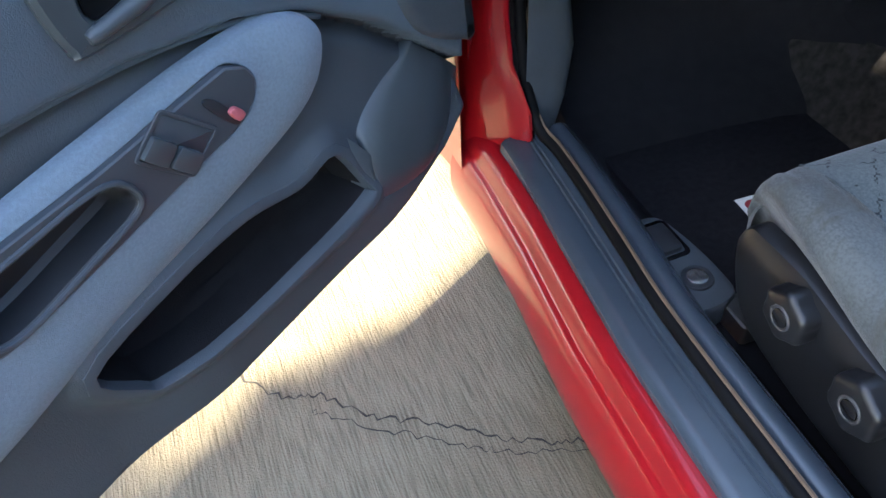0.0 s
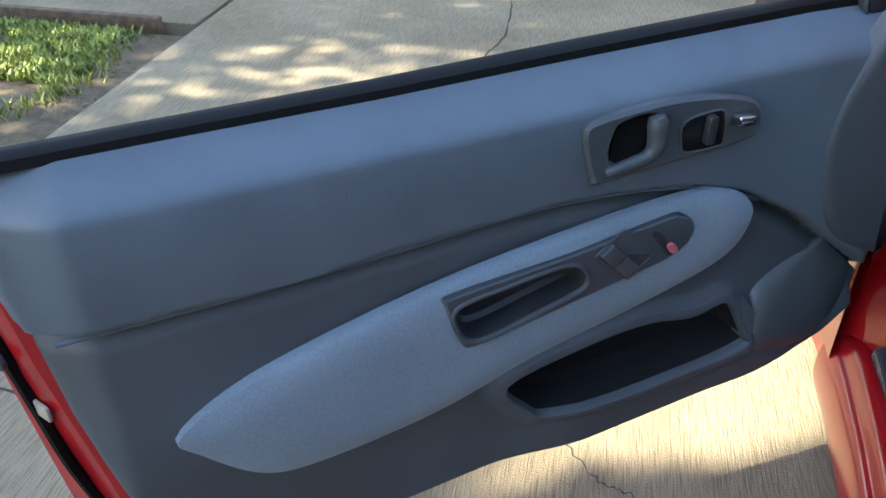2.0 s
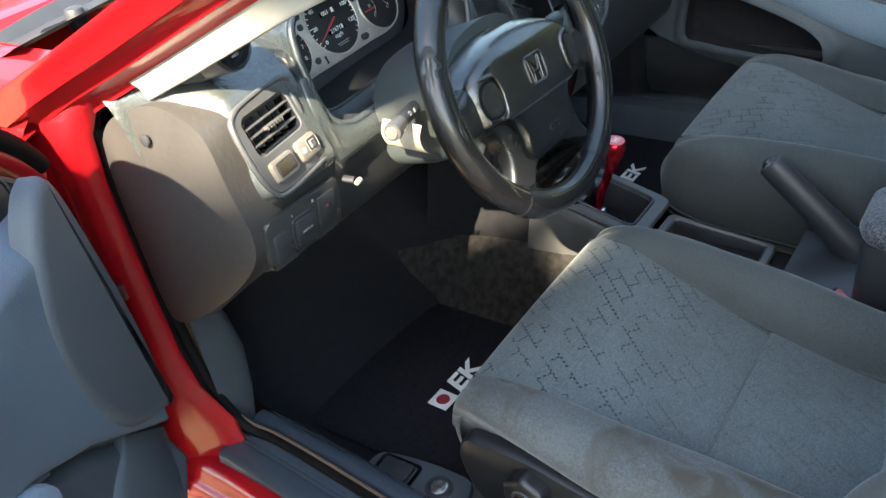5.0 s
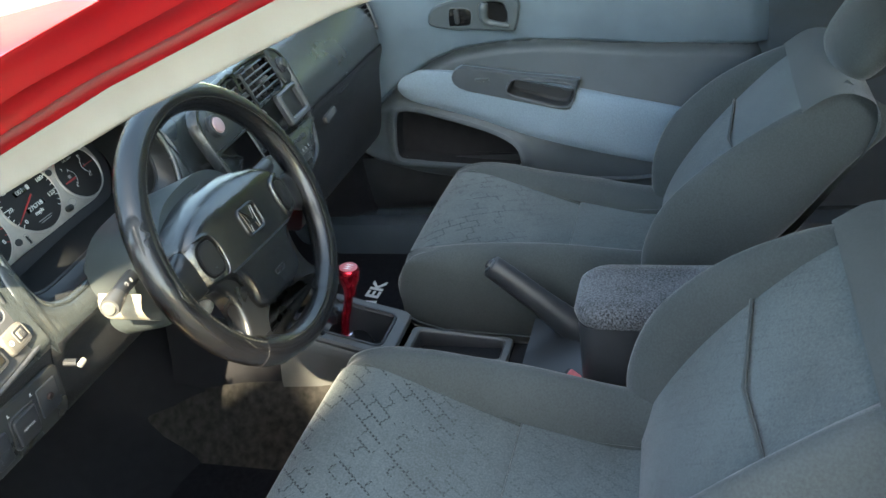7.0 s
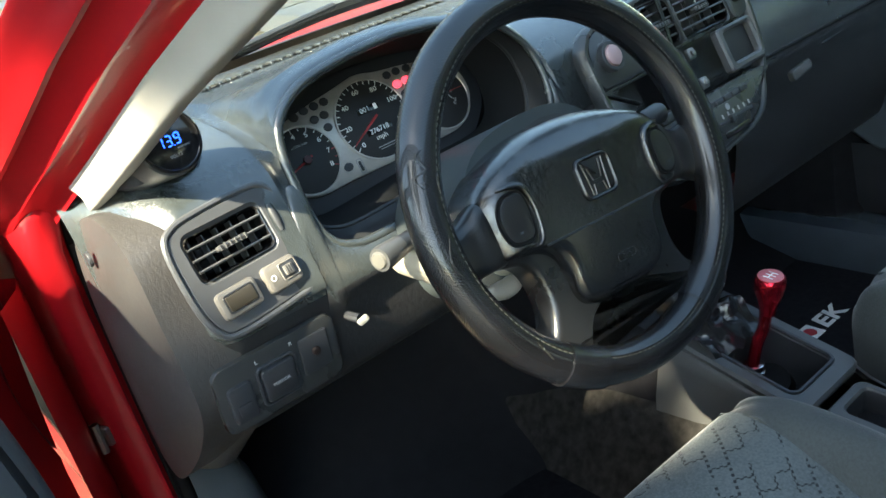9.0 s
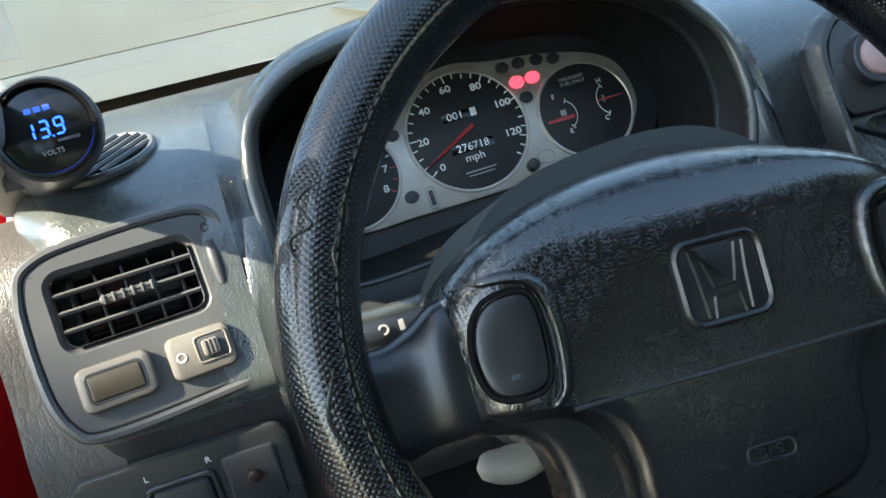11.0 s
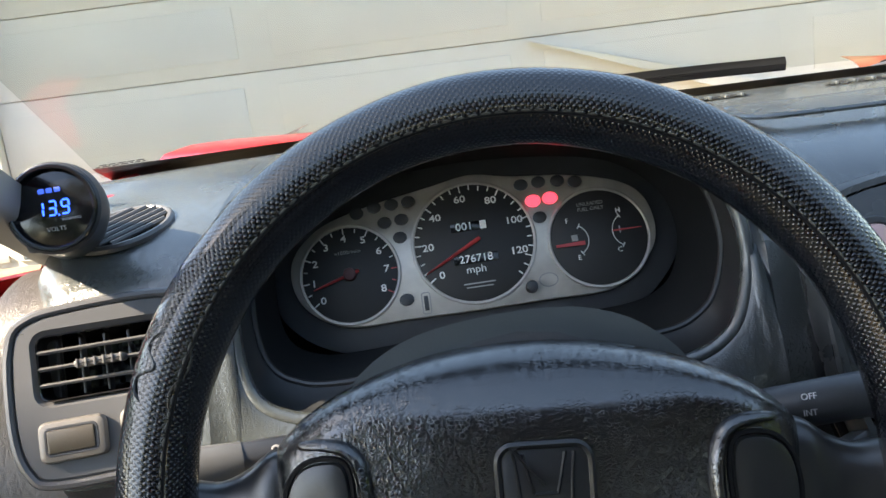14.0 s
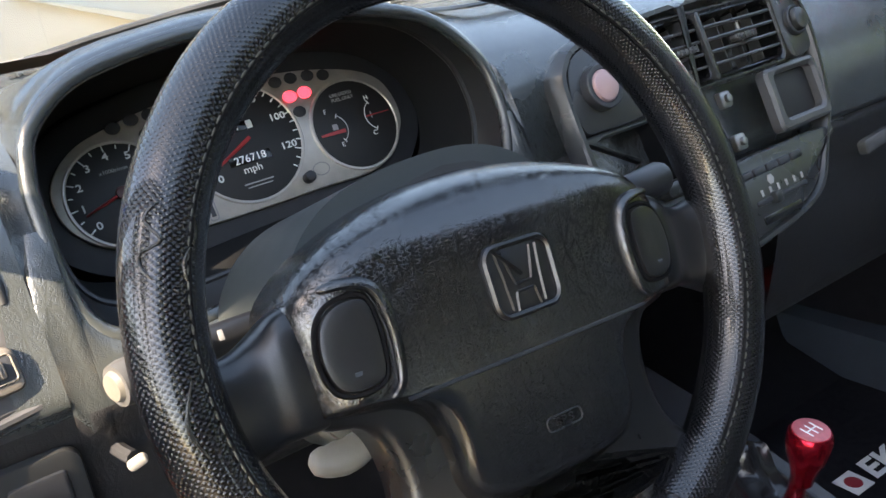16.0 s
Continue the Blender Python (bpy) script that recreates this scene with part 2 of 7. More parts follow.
def concrete_mat():
    """Broom-finished driveway concrete: fine strokes, blotches, sand grains."""
    m = bpy.data.materials.new("broomed_concrete")
    m.use_nodes = True
    N, L = nodes_of(m)
    p = N["Principled BSDF"]
    p.inputs["Roughness"].default_value = 0.9
    tc = N.new("ShaderNodeTexCoord")
    mp = N.new("ShaderNodeMapping")
    mp.inputs["Scale"].default_value = (1.0, 0.045, 1.0)
    mp.inputs["Rotation"].default_value = (0, 0, 0.42)
    L.new(tc.outputs["Object"], mp.inputs["Vector"])
    st = N.new("ShaderNodeTexNoise")
    st.inputs["Scale"].default_value, st.inputs["Detail"].default_value = 300.0, 6.0
    L.new(mp.outputs["Vector"], st.inputs["Vector"])
    bl = N.new("ShaderNodeTexNoise")
    bl.inputs["Scale"].default_value, bl.inputs["Detail"].default_value = 2.2, 8.0
    L.new(tc.outputs["Object"], bl.inputs["Vector"])
    gr = N.new("ShaderNodeTexNoise")
    gr.inputs["Scale"].default_value, gr.inputs["Detail"].default_value = 260.0, 2.0
    L.new(tc.outputs["Object"], gr.inputs["Vector"])
    r1 = N.new("ShaderNodeValToRGB")
    a, b = r1.color_ramp.elements
    a.position, b.position = 0.3, 0.72
    a.color, b.color = (0.200, 0.170, 0.104, 1), (0.312, 0.272, 0.180, 1)
    L.new(bl.outputs["Fac"], r1.inputs["Fac"])
    r2 = N.new("ShaderNodeValToRGB")
    a, b = r2.color_ramp.elements
    a.position, b.position = 0.34, 0.56
    a.color, b.color = (0.52, 0.50, 0.47, 1), (1, 1, 1, 1)
    L.new(st.outputs["Fac"], r2.inputs["Fac"])
    mx = N.new("ShaderNodeMix")
    mx.data_type, mx.blend_type = 'RGBA', 'MULTIPLY'
    mx.inputs[0].default_value = 0.85
    ra = [s for s in mx.inputs if s.type == 'RGBA']
    L.new(r1.outputs["Color"], ra[0])
    L.new(r2.outputs["Color"], ra[1])
    L.new([s for s in mx.outputs if s.type == 'RGBA'][0], p.inputs["Base Color"])
    ad = N.new("ShaderNodeMath")
    ad.operation = 'ADD'
    L.new(st.outputs["Fac"], ad.inputs[0])
    L.new(gr.outputs["Fac"], ad.inputs[1])
    bp = N.new("ShaderNodeBump")
    bp.inputs["Strength"].default_value, bp.inputs["Distance"].default_value = 0.6, 0.003
    L.new(ad.outputs[0], bp.inputs["Height"])
    L.new(bp.outputs["Normal"], p.inputs["Normal"])
    return m


def leaf_mat(name, base, tip):
    m = mat(name, base, 0.55, var=0.3, vscale=3.0, bump=0, tint=tip)
    N, L = nodes_of(m)
    N["Principled BSDF"].inputs["Subsurface Weight"].default_value = 0.0
    return m


RED = mat("red_paint", (0.33, 0.007, 0.012), 0.32, var=0.06, vscale=4, bump=0.0, coat=0.6, rvar=0.05, spec=0.2)
VINYL = grain_mat("door_vinyl", (0.084, 0.118, 0.148), 0.50, cell=520, depth=0.0005, strength=0.35, crease=300)
VINYL_LO = grain_mat("door_plastic", (0.053, 0.066, 0.078), 0.55, cell=520, depth=0.0005, strength=0.3, crease=300)
DOORCLOTH = cloth_mat("door_cloth", (0.168, 0.220, 0.270), (0.1, 0.1, 0.11), 0.0, 0.10)
DARK = mat("dark_plastic", (0.024, 0.026, 0.030), 0.45, var=0.2, bump=0.12)
TRIM = mat("trim_plastic", (0.050, 0.060, 0.070), 0.45, var=0.12, bump=0.12)
HANDLE = mat("handle_plastic", (0.055, 0.068, 0.076), 0.38, var=0.1, bump=0.06)
RUBBER = mat("black_rubber", (0.006, 0.006, 0.0065), 0.6, var=0.2, bump=0.1, spec=0.1)
GLOSSBLACK = mat("gloss_black", (0.008, 0.008, 0.009), 0.12, var=0.1, bump=0.0)
SILLP = mat("sill_plastic", (0.046, 0.060, 0.074), 0.25, var=0.05, rvar=0.04, bump=0.04, bscale=500, spec=0.7)
CARPET = mat("black_carpet", (0.014, 0.014, 0.016), 0.97, var=0.15, vscale=40, bump=0.8, bscale=900, bdist=0.002, spec=0.1)
CARPETG = mat("grey_carpet", (0.030, 0.028, 0.026), 0.97, var=0.45, vscale=60, bump=0.9, bscale=800, bdist=0.002, spec=0.1)
MATCLOTH = mat("floor_mat_cloth", (0.014, 0.014, 0.017), 0.98, var=0.25, vscale=90, bump=0.9, bscale=1100, bdist=0.002, spec=0.08)
DASH = grain_mat("dash_vinyl", (0.033, 0.039, 0.040), 0.25, cell=420, depth=0.00022, strength=0.5, crease=130, spec=0.95)
DASH_LO = grain_mat("dash_lower_plastic", (0.042, 0.040, 0.040), 0.42, cell=520, depth=0.0005, strength=0.35, crease=140)
# copy of the dash lower plastic, toned darker for parts out of the sun
GLOVE = grain_mat("dash_lower_plastic_dark", (0.019, 0.020, 0.022), 0.42, cell=520, depth=0.0005, strength=0.35, crease=140)
SLAT = mat("vent_slat", (0.055, 0.055, 0.056), 0.3, var=0.1, bump=0.05)
BEZEL = mat("vent_bezel", (0.058, 0.060, 0.064), 0.34, var=0.1, bump=0.06)
PAD = grain_mat("airbag_vinyl", (0.0055, 0.006, 0.007), 0.20, cell=520, depth=0.00022, strength=0.85, crease=170, spec=0.95, patchy=16.0)
for _m, _w, _r in ((DASH, 0.30, 0.22), (PAD, 0.22, 0.16)):
    # a worn-in sheen over the grain
    _m.node_tree.nodes["Principled BSDF"].inputs["Coat Weight"].default_value = _w
    _m.node_tree.nodes["Principled BSDF"].inputs["Coat Roughness"].default_value = _r
SPOKE = mat("wheel_plastic", (0.010, 0.0105, 0.0115), 0.30, var=0.12, bump=0.1, spec=0.6)
COVER = cover_mat()
SHROUD = mat("column_plastic", (0.034, 0.042, 0.044), 0.45, var=0.1, bump=0.1)
CREAM = mat("cream_plastic", (0.36, 0.32, 0.25), 0.45, var=0.08, bump=0.06)
PILLAR = mat("pillar_trim", (0.27, 0.26, 0.235), 0.62, var=0.06, bump=0.15, bscale=500)
CONSOLE = mat("console_plastic", (0.060, 0.061, 0.061), 0.42, var=0.1, bump=0.1)
PALEKEY = mat("pale_switch_plastic", (0.115, 0.108, 0.098), 0.33, var=0.1, bump=0.06)
KNOB = mat("knob_plastic", (0.010, 0.0105, 0.012), 0.34, var=0.15, bump=0.1)
STACK = mat("stack_plastic", (0.027, 0.029, 0.030), 0.28, var=0.12, bump=0.06)
SILVER = mat("lock_metal", (0.62, 0.62, 0.63), 0.16, 0.9, var=0.05, bump=0.05)
CHROME = mat("chrome", (0.75, 0.75, 0.77), 0.10, 1.0, var=0.05, bump=0.0, rvar=0.05)
STEEL = mat("bare_steel", (0.35, 0.34, 0.33), 0.35, 1.0, var=0.2, bump=0.1)
ALU = mat("brushed_gauge_plate", (0.50, 0.465, 0.42), 0.38, 0.65, var=0.12, vscale=60, bump=0.1, bscale=900)
REDMETAL = mat("red_anodised", (0.42, 0.012, 0.03), 0.16, 0.85, var=0.1, bump=0.0, rvar=0.05)
PINK = mat("worn_red_enamel", (0.48, 0.12, 0.13), 0.35, var=0.15, vscale=150, bump=0.05)
FACE = mat("gauge_face", (0.010, 0.010, 0.011), 0.55, var=0.1, bump=0.03)
WHITEINK = mat("white_ink", (0.72, 0.72, 0.70), 0.6, var=0.05, bump=0)
GREYINK = mat("grey_ink", (0.30, 0.30, 0.30), 0.6, var=0.05, bump=0)
ORANGE = mat("needle_red", (0.42, 0.045, 0.05), 0.45, var=0.1, bump=0)
REDGLOW = glow("warning_light", (1.0, 0.05, 0.09), 0.3)
BLUEGLOW = glow("blue_digits", (0.01, 0.08, 1.0), 0.6)
BLUEDIM = glow("blue_lettering", (0.02, 0.07, 0.5), 0.25)
SEATCLOTH = cloth_mat("seat_insert_cloth", (0.078, 0.093, 0.096), (0.010, 0.012, 0.016), 0.9, 0.22)
SEATSIDE = cloth_mat("seat_bolster_cloth", (0.050, 0.058, 0.059), (0.03, 0.03, 0.03), 0.0, 0.14)
WORN = cloth_mat("worn_bolster_cloth", (0.078, 0.086, 0.086), (0.03, 0.03, 0.03), 0.0, 0.25, grime=(0.055, 0.050, 0.040))
ARMCLOTH = cloth_mat("armrest_tweed", (0.06, 0.063, 0.07), (0.02, 0.02, 0.02), 0.0, 0.95, 500.0)
HEADLINER = mat("headliner", (0.35, 0.34, 0.32), 0.9, var=0.08, bump=0.3)
GLASS = glass_mat("tinted_windscreen", (0.76, 0.79, 0.755))
MIRROR = mat("mirror_glass", (0.85, 0.87, 0.88), 0.02, 1.0, var=0.01, bump=0, rvar=0.0)
CONCRETE = concrete_mat()
CRACK = mat("crack_dirt", (0.045, 0.040, 0.032), 0.95, var=0.4, vscale=60, bump=0.3)
SOIL = mat("dry_soil", (0.12, 0.095, 0.055), 0.95, var=0.4, vscale=25, bump=0.9, bscale=150, bdist=0.006)
GRASS = mat("grass_blades", (0.12, 0.23, 0.028), 0.5, var=0.5, vscale=8, bump=0, tint=(0.26, 0.30, 0.06))
STRAW = mat("dry_grass", (0.30, 0.235, 0.13), 0.8, var=0.5, vscale=60, bump=0, tint=(0.16, 0.12, 0.07))
OLDWOOD = mat("weathered_board", (0.12, 0.085, 0.055), 0.85, var=0.4, vscale=30, bump=0.6, bscale=120, bdist=0.003)
LEAF = leaf_mat("leaves", (0.035, 0.075, 0.015), (0.07, 0.12, 0.03))
BARK = mat("bark", (0.11, 0.085, 0.06), 0.9, var=0.35, vscale=18, bump=0.9, bscale=60, bdist=0.01)
SIDING = mat("white_siding", (0.55, 0.54, 0.49), 0.6, var=0.05, vscale=2, bump=0.1)
PANELW = mat("white_door_panel", (0.57, 0.555, 0.51), 0.55, var=0.04, vscale=2, bump=0.1)
SHINGLE = mat("unseen_roof_shingle", (0.11, 0.10, 0.095), 0.9, var=0.3, vscale=30, bump=0.5, bscale=80, bdist=0.004)

# ---- shapes ----


def thing(name, label, category, group="", kind="", at=(0, 0, 0)):
    ob = new(name)
    ob.empty_display_size = 0.05
    ob.location = at
    bpy.context.view_layer.update()
    return tagged(ob, label, category, group, kind)


def link_mesh(name, bm, material, parent=None, label="", sharp=40, recalc=True):
    if recalc:
        bmesh.ops.recalc_face_normals(bm, faces=bm.faces)
    me = bpy.data.meshes.new(name)
    bm.to_mesh(me)
    bm.free()
    for p in me.polygons:
        p.use_smooth = True
    me.set_sharp_from_angle(angle=radians(sharp))
    me.materials.append(material)
    ob = new(name, me)
    if parent is not None:
        ob.parent = parent
        ob.matrix_parent_inverse = Matrix.Translation(parent.matrix_world.translation).inverted() if parent.parent is None else Matrix.Identity(4)
        if parent.parent is not None:
            ob.matrix_parent_inverse = parent.matrix_world.inverted()
    bpy.context.view_layer.update()
    return ob


def part(name, bm, material, parent, label="", sharp=40):
    ob = link_mesh(name, bm, material, parent, sharp=sharp)
    return tagged(ob, label)


def single(name, bm, material, label, category, group="", kind="", sharp=40):
    return tagged(link_mesh(name, bm, material, sharp=sharp), label, category, group, kind)


class Plane:
    """A place to draw on: origin o, across a, up b, out of the face n."""

    def __init__(self, o, a, b):
        self.o, self.a = Vector(o), Vector(a).normalized()
        b = Vector(b)
        self.b = (b - self.a * b.dot(self.a)).normalized()
        self.n = self.a.cross(self.b)

    def __call__(self, u, v, w=0.0):
        return self.o + self.a * u + self.b * v + self.n * w

    def matrix(self, u=0, v=0, w=0):
        m = Matrix((self.a, self.b, self.n)).transposed().to_4x4()
        m.translation = self(u, v, w)
        return m


class Door:
    """Door space: u rearwards from the hinge, v height, w towards the cabin."""

    def __init__(self, hinge, d, n):
        self.h, self.d, self.n = Vector(hinge), Vector(d).normalized(), Vector(n).normalized()

    def __call__(self, u, v, w=0.0):
        return self.h + self.d * u + self.n * w + Vector((0, 0, v))


def spline(pts, n=8, closed=True):
    """A smooth curve through a few points."""
    pts = [Vector(p) for p in pts]
    out, k = [], len(pts)
    for i in range(k if closed else k - 1):
        if closed:
            p0, p1, p2, p3 = (pts[(i + j) % k] for j in (-1, 0, 1, 2))
        else:
            p0, p1, p2, p3 = pts[max(i - 1, 0)], pts[i], pts[i + 1], pts[min(i + 2, k - 1)]
        for s in range(n):
            t = s / n
            out.append(0.5 * ((2 * p1) + (p2 - p0) * t + (2 * p0 - 5 * p1 + 4 * p2 - p3) * t * t + (3 * p1 - p0 - 3 * p2 + p3) * t ** 3))
    if not closed:
        out.append(pts[-1])
    return out


def rrect(w, h, r, n=5, cx=0.0, cy=0.0, skew=0.0):
    """A rounded rectangle's outline."""
    out = []
    r = min(r, w / 2 - 1e-5, h / 2 - 1e-5)
    for sx, sy, a0 in ((1, 1, 0), (-1, 1, 90), (-1, -1, 180), (1, -1, 270)):
        for i in range(n + 1):
            a = radians(a0 + 90 * i / n)
            x, y = sx * (w / 2 - r) + r * math.cos(a), sy * (h / 2 - r) + r * math.sin(a)
            out.append(Vector((cx + x + skew * y, cy + y)))
    return out


def ellipse(rx, ry, n=32, cx=0.0, cy=0.0):
    return [Vector((cx + rx * math.cos(2 * math.pi * i / n), cy + ry * math.sin(2 * math.pi * i / n))) for i in range(n)]


def inset(outline, d):
    """The outline moved inwards by d (outwards: minus)."""
    k = len(outline)
    area = sum(outline[i].x * outline[(i + 1) % k].y - outline[(i + 1) % k].x * outline[i].y for i in range(k))
    s = 1 if area > 0 else -1
    out = []
    for i in range(k):
        t = (outline[(i + 1) % k] - outline[i - 1])
        t = Vector((t.x, t.y))
        t = t.normalized() if t.length > 1e-9 else Vector((1, 0))
        out.append(Vector((outline[i].x - s * t.y * d, outline[i].y + s * t.x * d)))
    return out


def loft(rings, closed=True, cap0=False, cap1=False, loop=False, bm=None, scale=(1.0, 1.0)):
    """Skin between rings of equal length, with a UV map in metres along and across."""
    bm = bm or bmesh.new()
    uv = bm.loops.layers.uv.verify()
    vs = [[bm.verts.new(p) for p in r] for r in rings]
    n, m = len(rings[0]), len(rings)
    la = [0.0]
    for i in range(1, m + 1):
        la.append(la[-1] + (Vector(rings[i % m][0]) - Vector(rings[i - 1][0])).length)
    lc = [0.0]
    mid = rings[m // 2]
    for j in range(1, n + 1):
        lc.append(lc[-1] + (Vector(mid[j % n]) - Vector(mid[j - 1])).length)
    for i in range(m if loop else m - 1):
        for j in range(n if closed else n - 1):
            i2, j2 = (i + 1) % m, (j + 1) % n
            q = (vs[i][j], vs[i][j2], vs[i2][j2], vs[i2][j])
            try:
                f = bm.faces.new(q)
            except ValueError:
                continue
            for lo, (a, b) in zip(f.loops, ((i, j), (i, j + 1), (i + 1, j + 1), (i + 1, j))):
                lo[uv].uv = (la[a] * scale[0], lc[b] * scale[1])
    for flag, r in ((cap0, vs[0]), (cap1, vs[-1])):
        if flag:
            bm.faces.new(r)
    return bm


def surf(grid, nu=6, nv=6, closed=False, bm=None, caps=False):
    """A smooth surface through a coarse grid of points."""
    rows = [spline(r, nv, closed) for r in grid]
    cols = [spline([r[j] for r in rows], nu, False) for j in range(len(rows[0]))]
    rings = [[cols[j][i] for j in range(len(cols))] for i in range(len(cols[0]))]
    return loft(rings, closed=closed, bm=bm, cap0=caps, cap1=caps)


def tube(path, r, n=10, closed=False, squash=1.0, bm=None, up=(0, 0, 1)):
    """A round bar along a path; r may be a list."""
    path = [Vector(p) for p in path]
    k = len(path)
    rings = []
    side = None
    for i, p in enumerate(path):
        a = path[(i - 1) % k] if (closed or i) else path[0]
        b = path[(i + 1) % k] if (closed or i < k - 1) else path[-1]
        t = (b - a).normalized()
        if side is None:
            side = t.cross(Vector(up))
            if side.length < 1e-3:
                side = t.cross(Vector((1, 0, 0)))
        side = (side - t * side.dot(t)).normalized()
        o = side.cross(t)
        rr = r[i] if isinstance(r, (list, tuple)) else r
        rings.append([p + side * (rr * math.cos(2 * math.pi * j / n)) + o * (rr * squash * math.sin(2 * math.pi * j / n)) for j in range(n)])
    return loft(rings, loop=closed, cap0=not closed, cap1=not closed, bm=bm)


def plate(outline, P, t, bevel=0.001, w0=0.0, bm=None, steps=2, back=True):
    """A flat piece of thickness t with a rounded front edge, drawn on P."""
    rings = [[P(q.x, q.y, w0) for q in outline], [P(q.x, q.y, w0 + t - bevel) for q in outline]]
    for s in range(1, steps + 1):
        a = math.pi / 2 * s / steps
        o = inset(outline, bevel * (1 - math.cos(a)))
        rings.append([P(q.x, q.y, w0 + t - bevel + bevel * math.sin(a)) for q in o])
    return loft(rings, cap0=back, cap1=True, bm=bm)


def crossing(outline, c, ang):
    """How far from c the outline lies in the direction ang."""
    d, best = Vector((math.cos(ang), math.sin(ang))), None
    k = len(outline)
    for i in range(k):
        a, b = outline[i] - c, outline[(i + 1) % k] - c
        e = b - a
        den = d.x * e.y - d.y * e.x
        if abs(den) < 1e-12:
            continue
        r = (a.x * e.y - a.y * e.x) / den
        s = (a.x * d.y - a.y * d.x) / den
        if r > 0 and -1e-9 <= s <= 1 + 1e-9 and (best is None or r > best):
            best = r
    return best or 0.001


def frame_rings(outer, inner, c, n=72):
    """Both outlines seen from c at the same angles."""
    c = Vector(c)
    angs = sorted(set([2 * math.pi * i / n for i in range(n)]
                      + [math.atan2((q - c).y, (q - c).x) % (2 * math.pi) for q in inner]))
    o = [c + Vector((math.cos(a), math.sin(a))) * crossing(outer, c, a) for a in angs]
    i = [c + Vector((math.cos(a), math.sin(a))) * crossing(inner, c, a) for a in angs]
    return o, i


def ringplate(outer, inner, P, t, c=(0, 0), bevel=0.001, w0=0.0, n=72, fn=None, bm=None, lip=0.0, steps=3):
    """A flat frame with an opening; fn(u, v) adds height."""
    o, i = frame_rings([Vector(q) for q in outer], [Vector(q) for q in inner], c, n)
    h = fn or (lambda u, v: 0.0)
    rings = [[P(q.x, q.y, w0 + h(q.x, q.y)) for q in o]]
    b = inset(o, bevel)
    rings.append([P(q.x, q.y, w0 + t - bevel + h(q.x, q.y)) for q in o])
    j = inset(i, -bevel)
    for s in range(steps + 1):
        k = s / steps
        rings.append([P(x.x, x.y, w0 + t + h(x.x, x.y)) for x in (p.lerp(q, k) for p, q in zip(b, j))])
    rings.append([P(q.x, q.y, w0 + t - bevel + h(q.x, q.y)) for q in i])
    rings.append([P(q.x, q.y, w0 - lip + h(q.x, q.y)) for q in i])
    return loft(rings, bm=bm)


def bowl(outline, P, depth, w0=0.0, r=0.006, taper=0.004, bm=None):
    """A recess: walls down from the outline and a rounded floor."""
    rings = [[P(q.x, q.y, w0) for q in outline]]
    for d, k in ((0.02, 0.2), (0.55, 0.4), (0.85, 0.6)):
        rings.append([P(q.x, q.y, w0 - depth * d) for q in inset(outline, taper * k)])
    rings.append([P(q.x, q.y, w0 - depth) for q in inset(outline, taper + r * 0.6)])
    return loft(rings, cap1=True, bm=bm)


def block(P, w, h, d, r=0.002, cx=0.0, cy=0.0, w0=0.0, bm=None, cr=None):
    return plate(rrect(w, h, cr or max(r * 1.5, 0.0005), 3, cx, cy), P, d, min(r, d / 2), w0, bm=bm)


def disc(P, rad, t, bevel=0.001, w0=0.0, cx=0.0, cy=0.0, n=32, bm=None):
    return plate(ellipse(rad, rad, n, cx, cy), P, t, bevel, w0, bm=bm)


def annulus(P, r1, r0, t, cx=0.0, cy=0.0, w0=0.0, n=40, bevel=0.0008, bm=None):
    o, i = ellipse(r1, r1, n, cx, cy), ellipse(r0, r0, n, cx, cy)
    rings = [[P(q.x, q.y, w0) for q in o], [P(q.x, q.y, w0 + t - bevel) for q in o]]
    rings += [[P(q.x, q.y, w0 + t) for q in inset(o, bevel)], [P(q.x, q.y, w0 + t) for q in inset(i, -bevel)]]
    rings += [[P(q.x, q.y, w0 + t - bevel) for q in i], [P(q.x, q.y, w0) for q in i]]
    return loft(rings, bm=bm)


def writing(text, size, P, u, v, w=0.0006, turn=0.0, align='CENTER', thick=0.0, stretch=1.0, shear=0.0):
    """Letters of the built-in font as a bmesh lying on P."""
    cu = bpy.data.curves.new("letters", 'FONT')
    cu.body, cu.size, cu.align_x, cu.align_y = text, size, align, 'CENTER'
    cu.extrude, cu.offset, cu.shear = 0.0002, thick, shear
    cu.resolution_u = 3
    ob = new("letters", cu)
    me = bpy.data.meshes.new_from_object(ob.evaluated_get(bpy.context.evaluated_depsgraph_get()))
    bpy.data.objects.remove(ob)
    bm = bmesh.new()
    bm.from_mesh(me)
    bpy.data.meshes.remove(me)
    m = P.matrix(u, v, w) @ pose(0, 0, 0, 0, 0, turn) @ Matrix.Diagonal((stretch, 1, 1, 1))
    bmesh.ops.transform(bm, matrix=m, verts=bm.verts)
    return bm


def smooth(x):
    x = min(1.0, max(0.0, x))
    return x * x * (3 - 2 * x)


def interp(x, pts):
    """Straight lines through (x, y) pairs."""
    if x <= pts[0][0]:
        return pts[0][1]
    for (a, b), (c, d) in zip(pts, pts[1:]):
        if x <= c:
            return b + (d - b) * (x - a) / (c - a)
    return pts[-1][1]


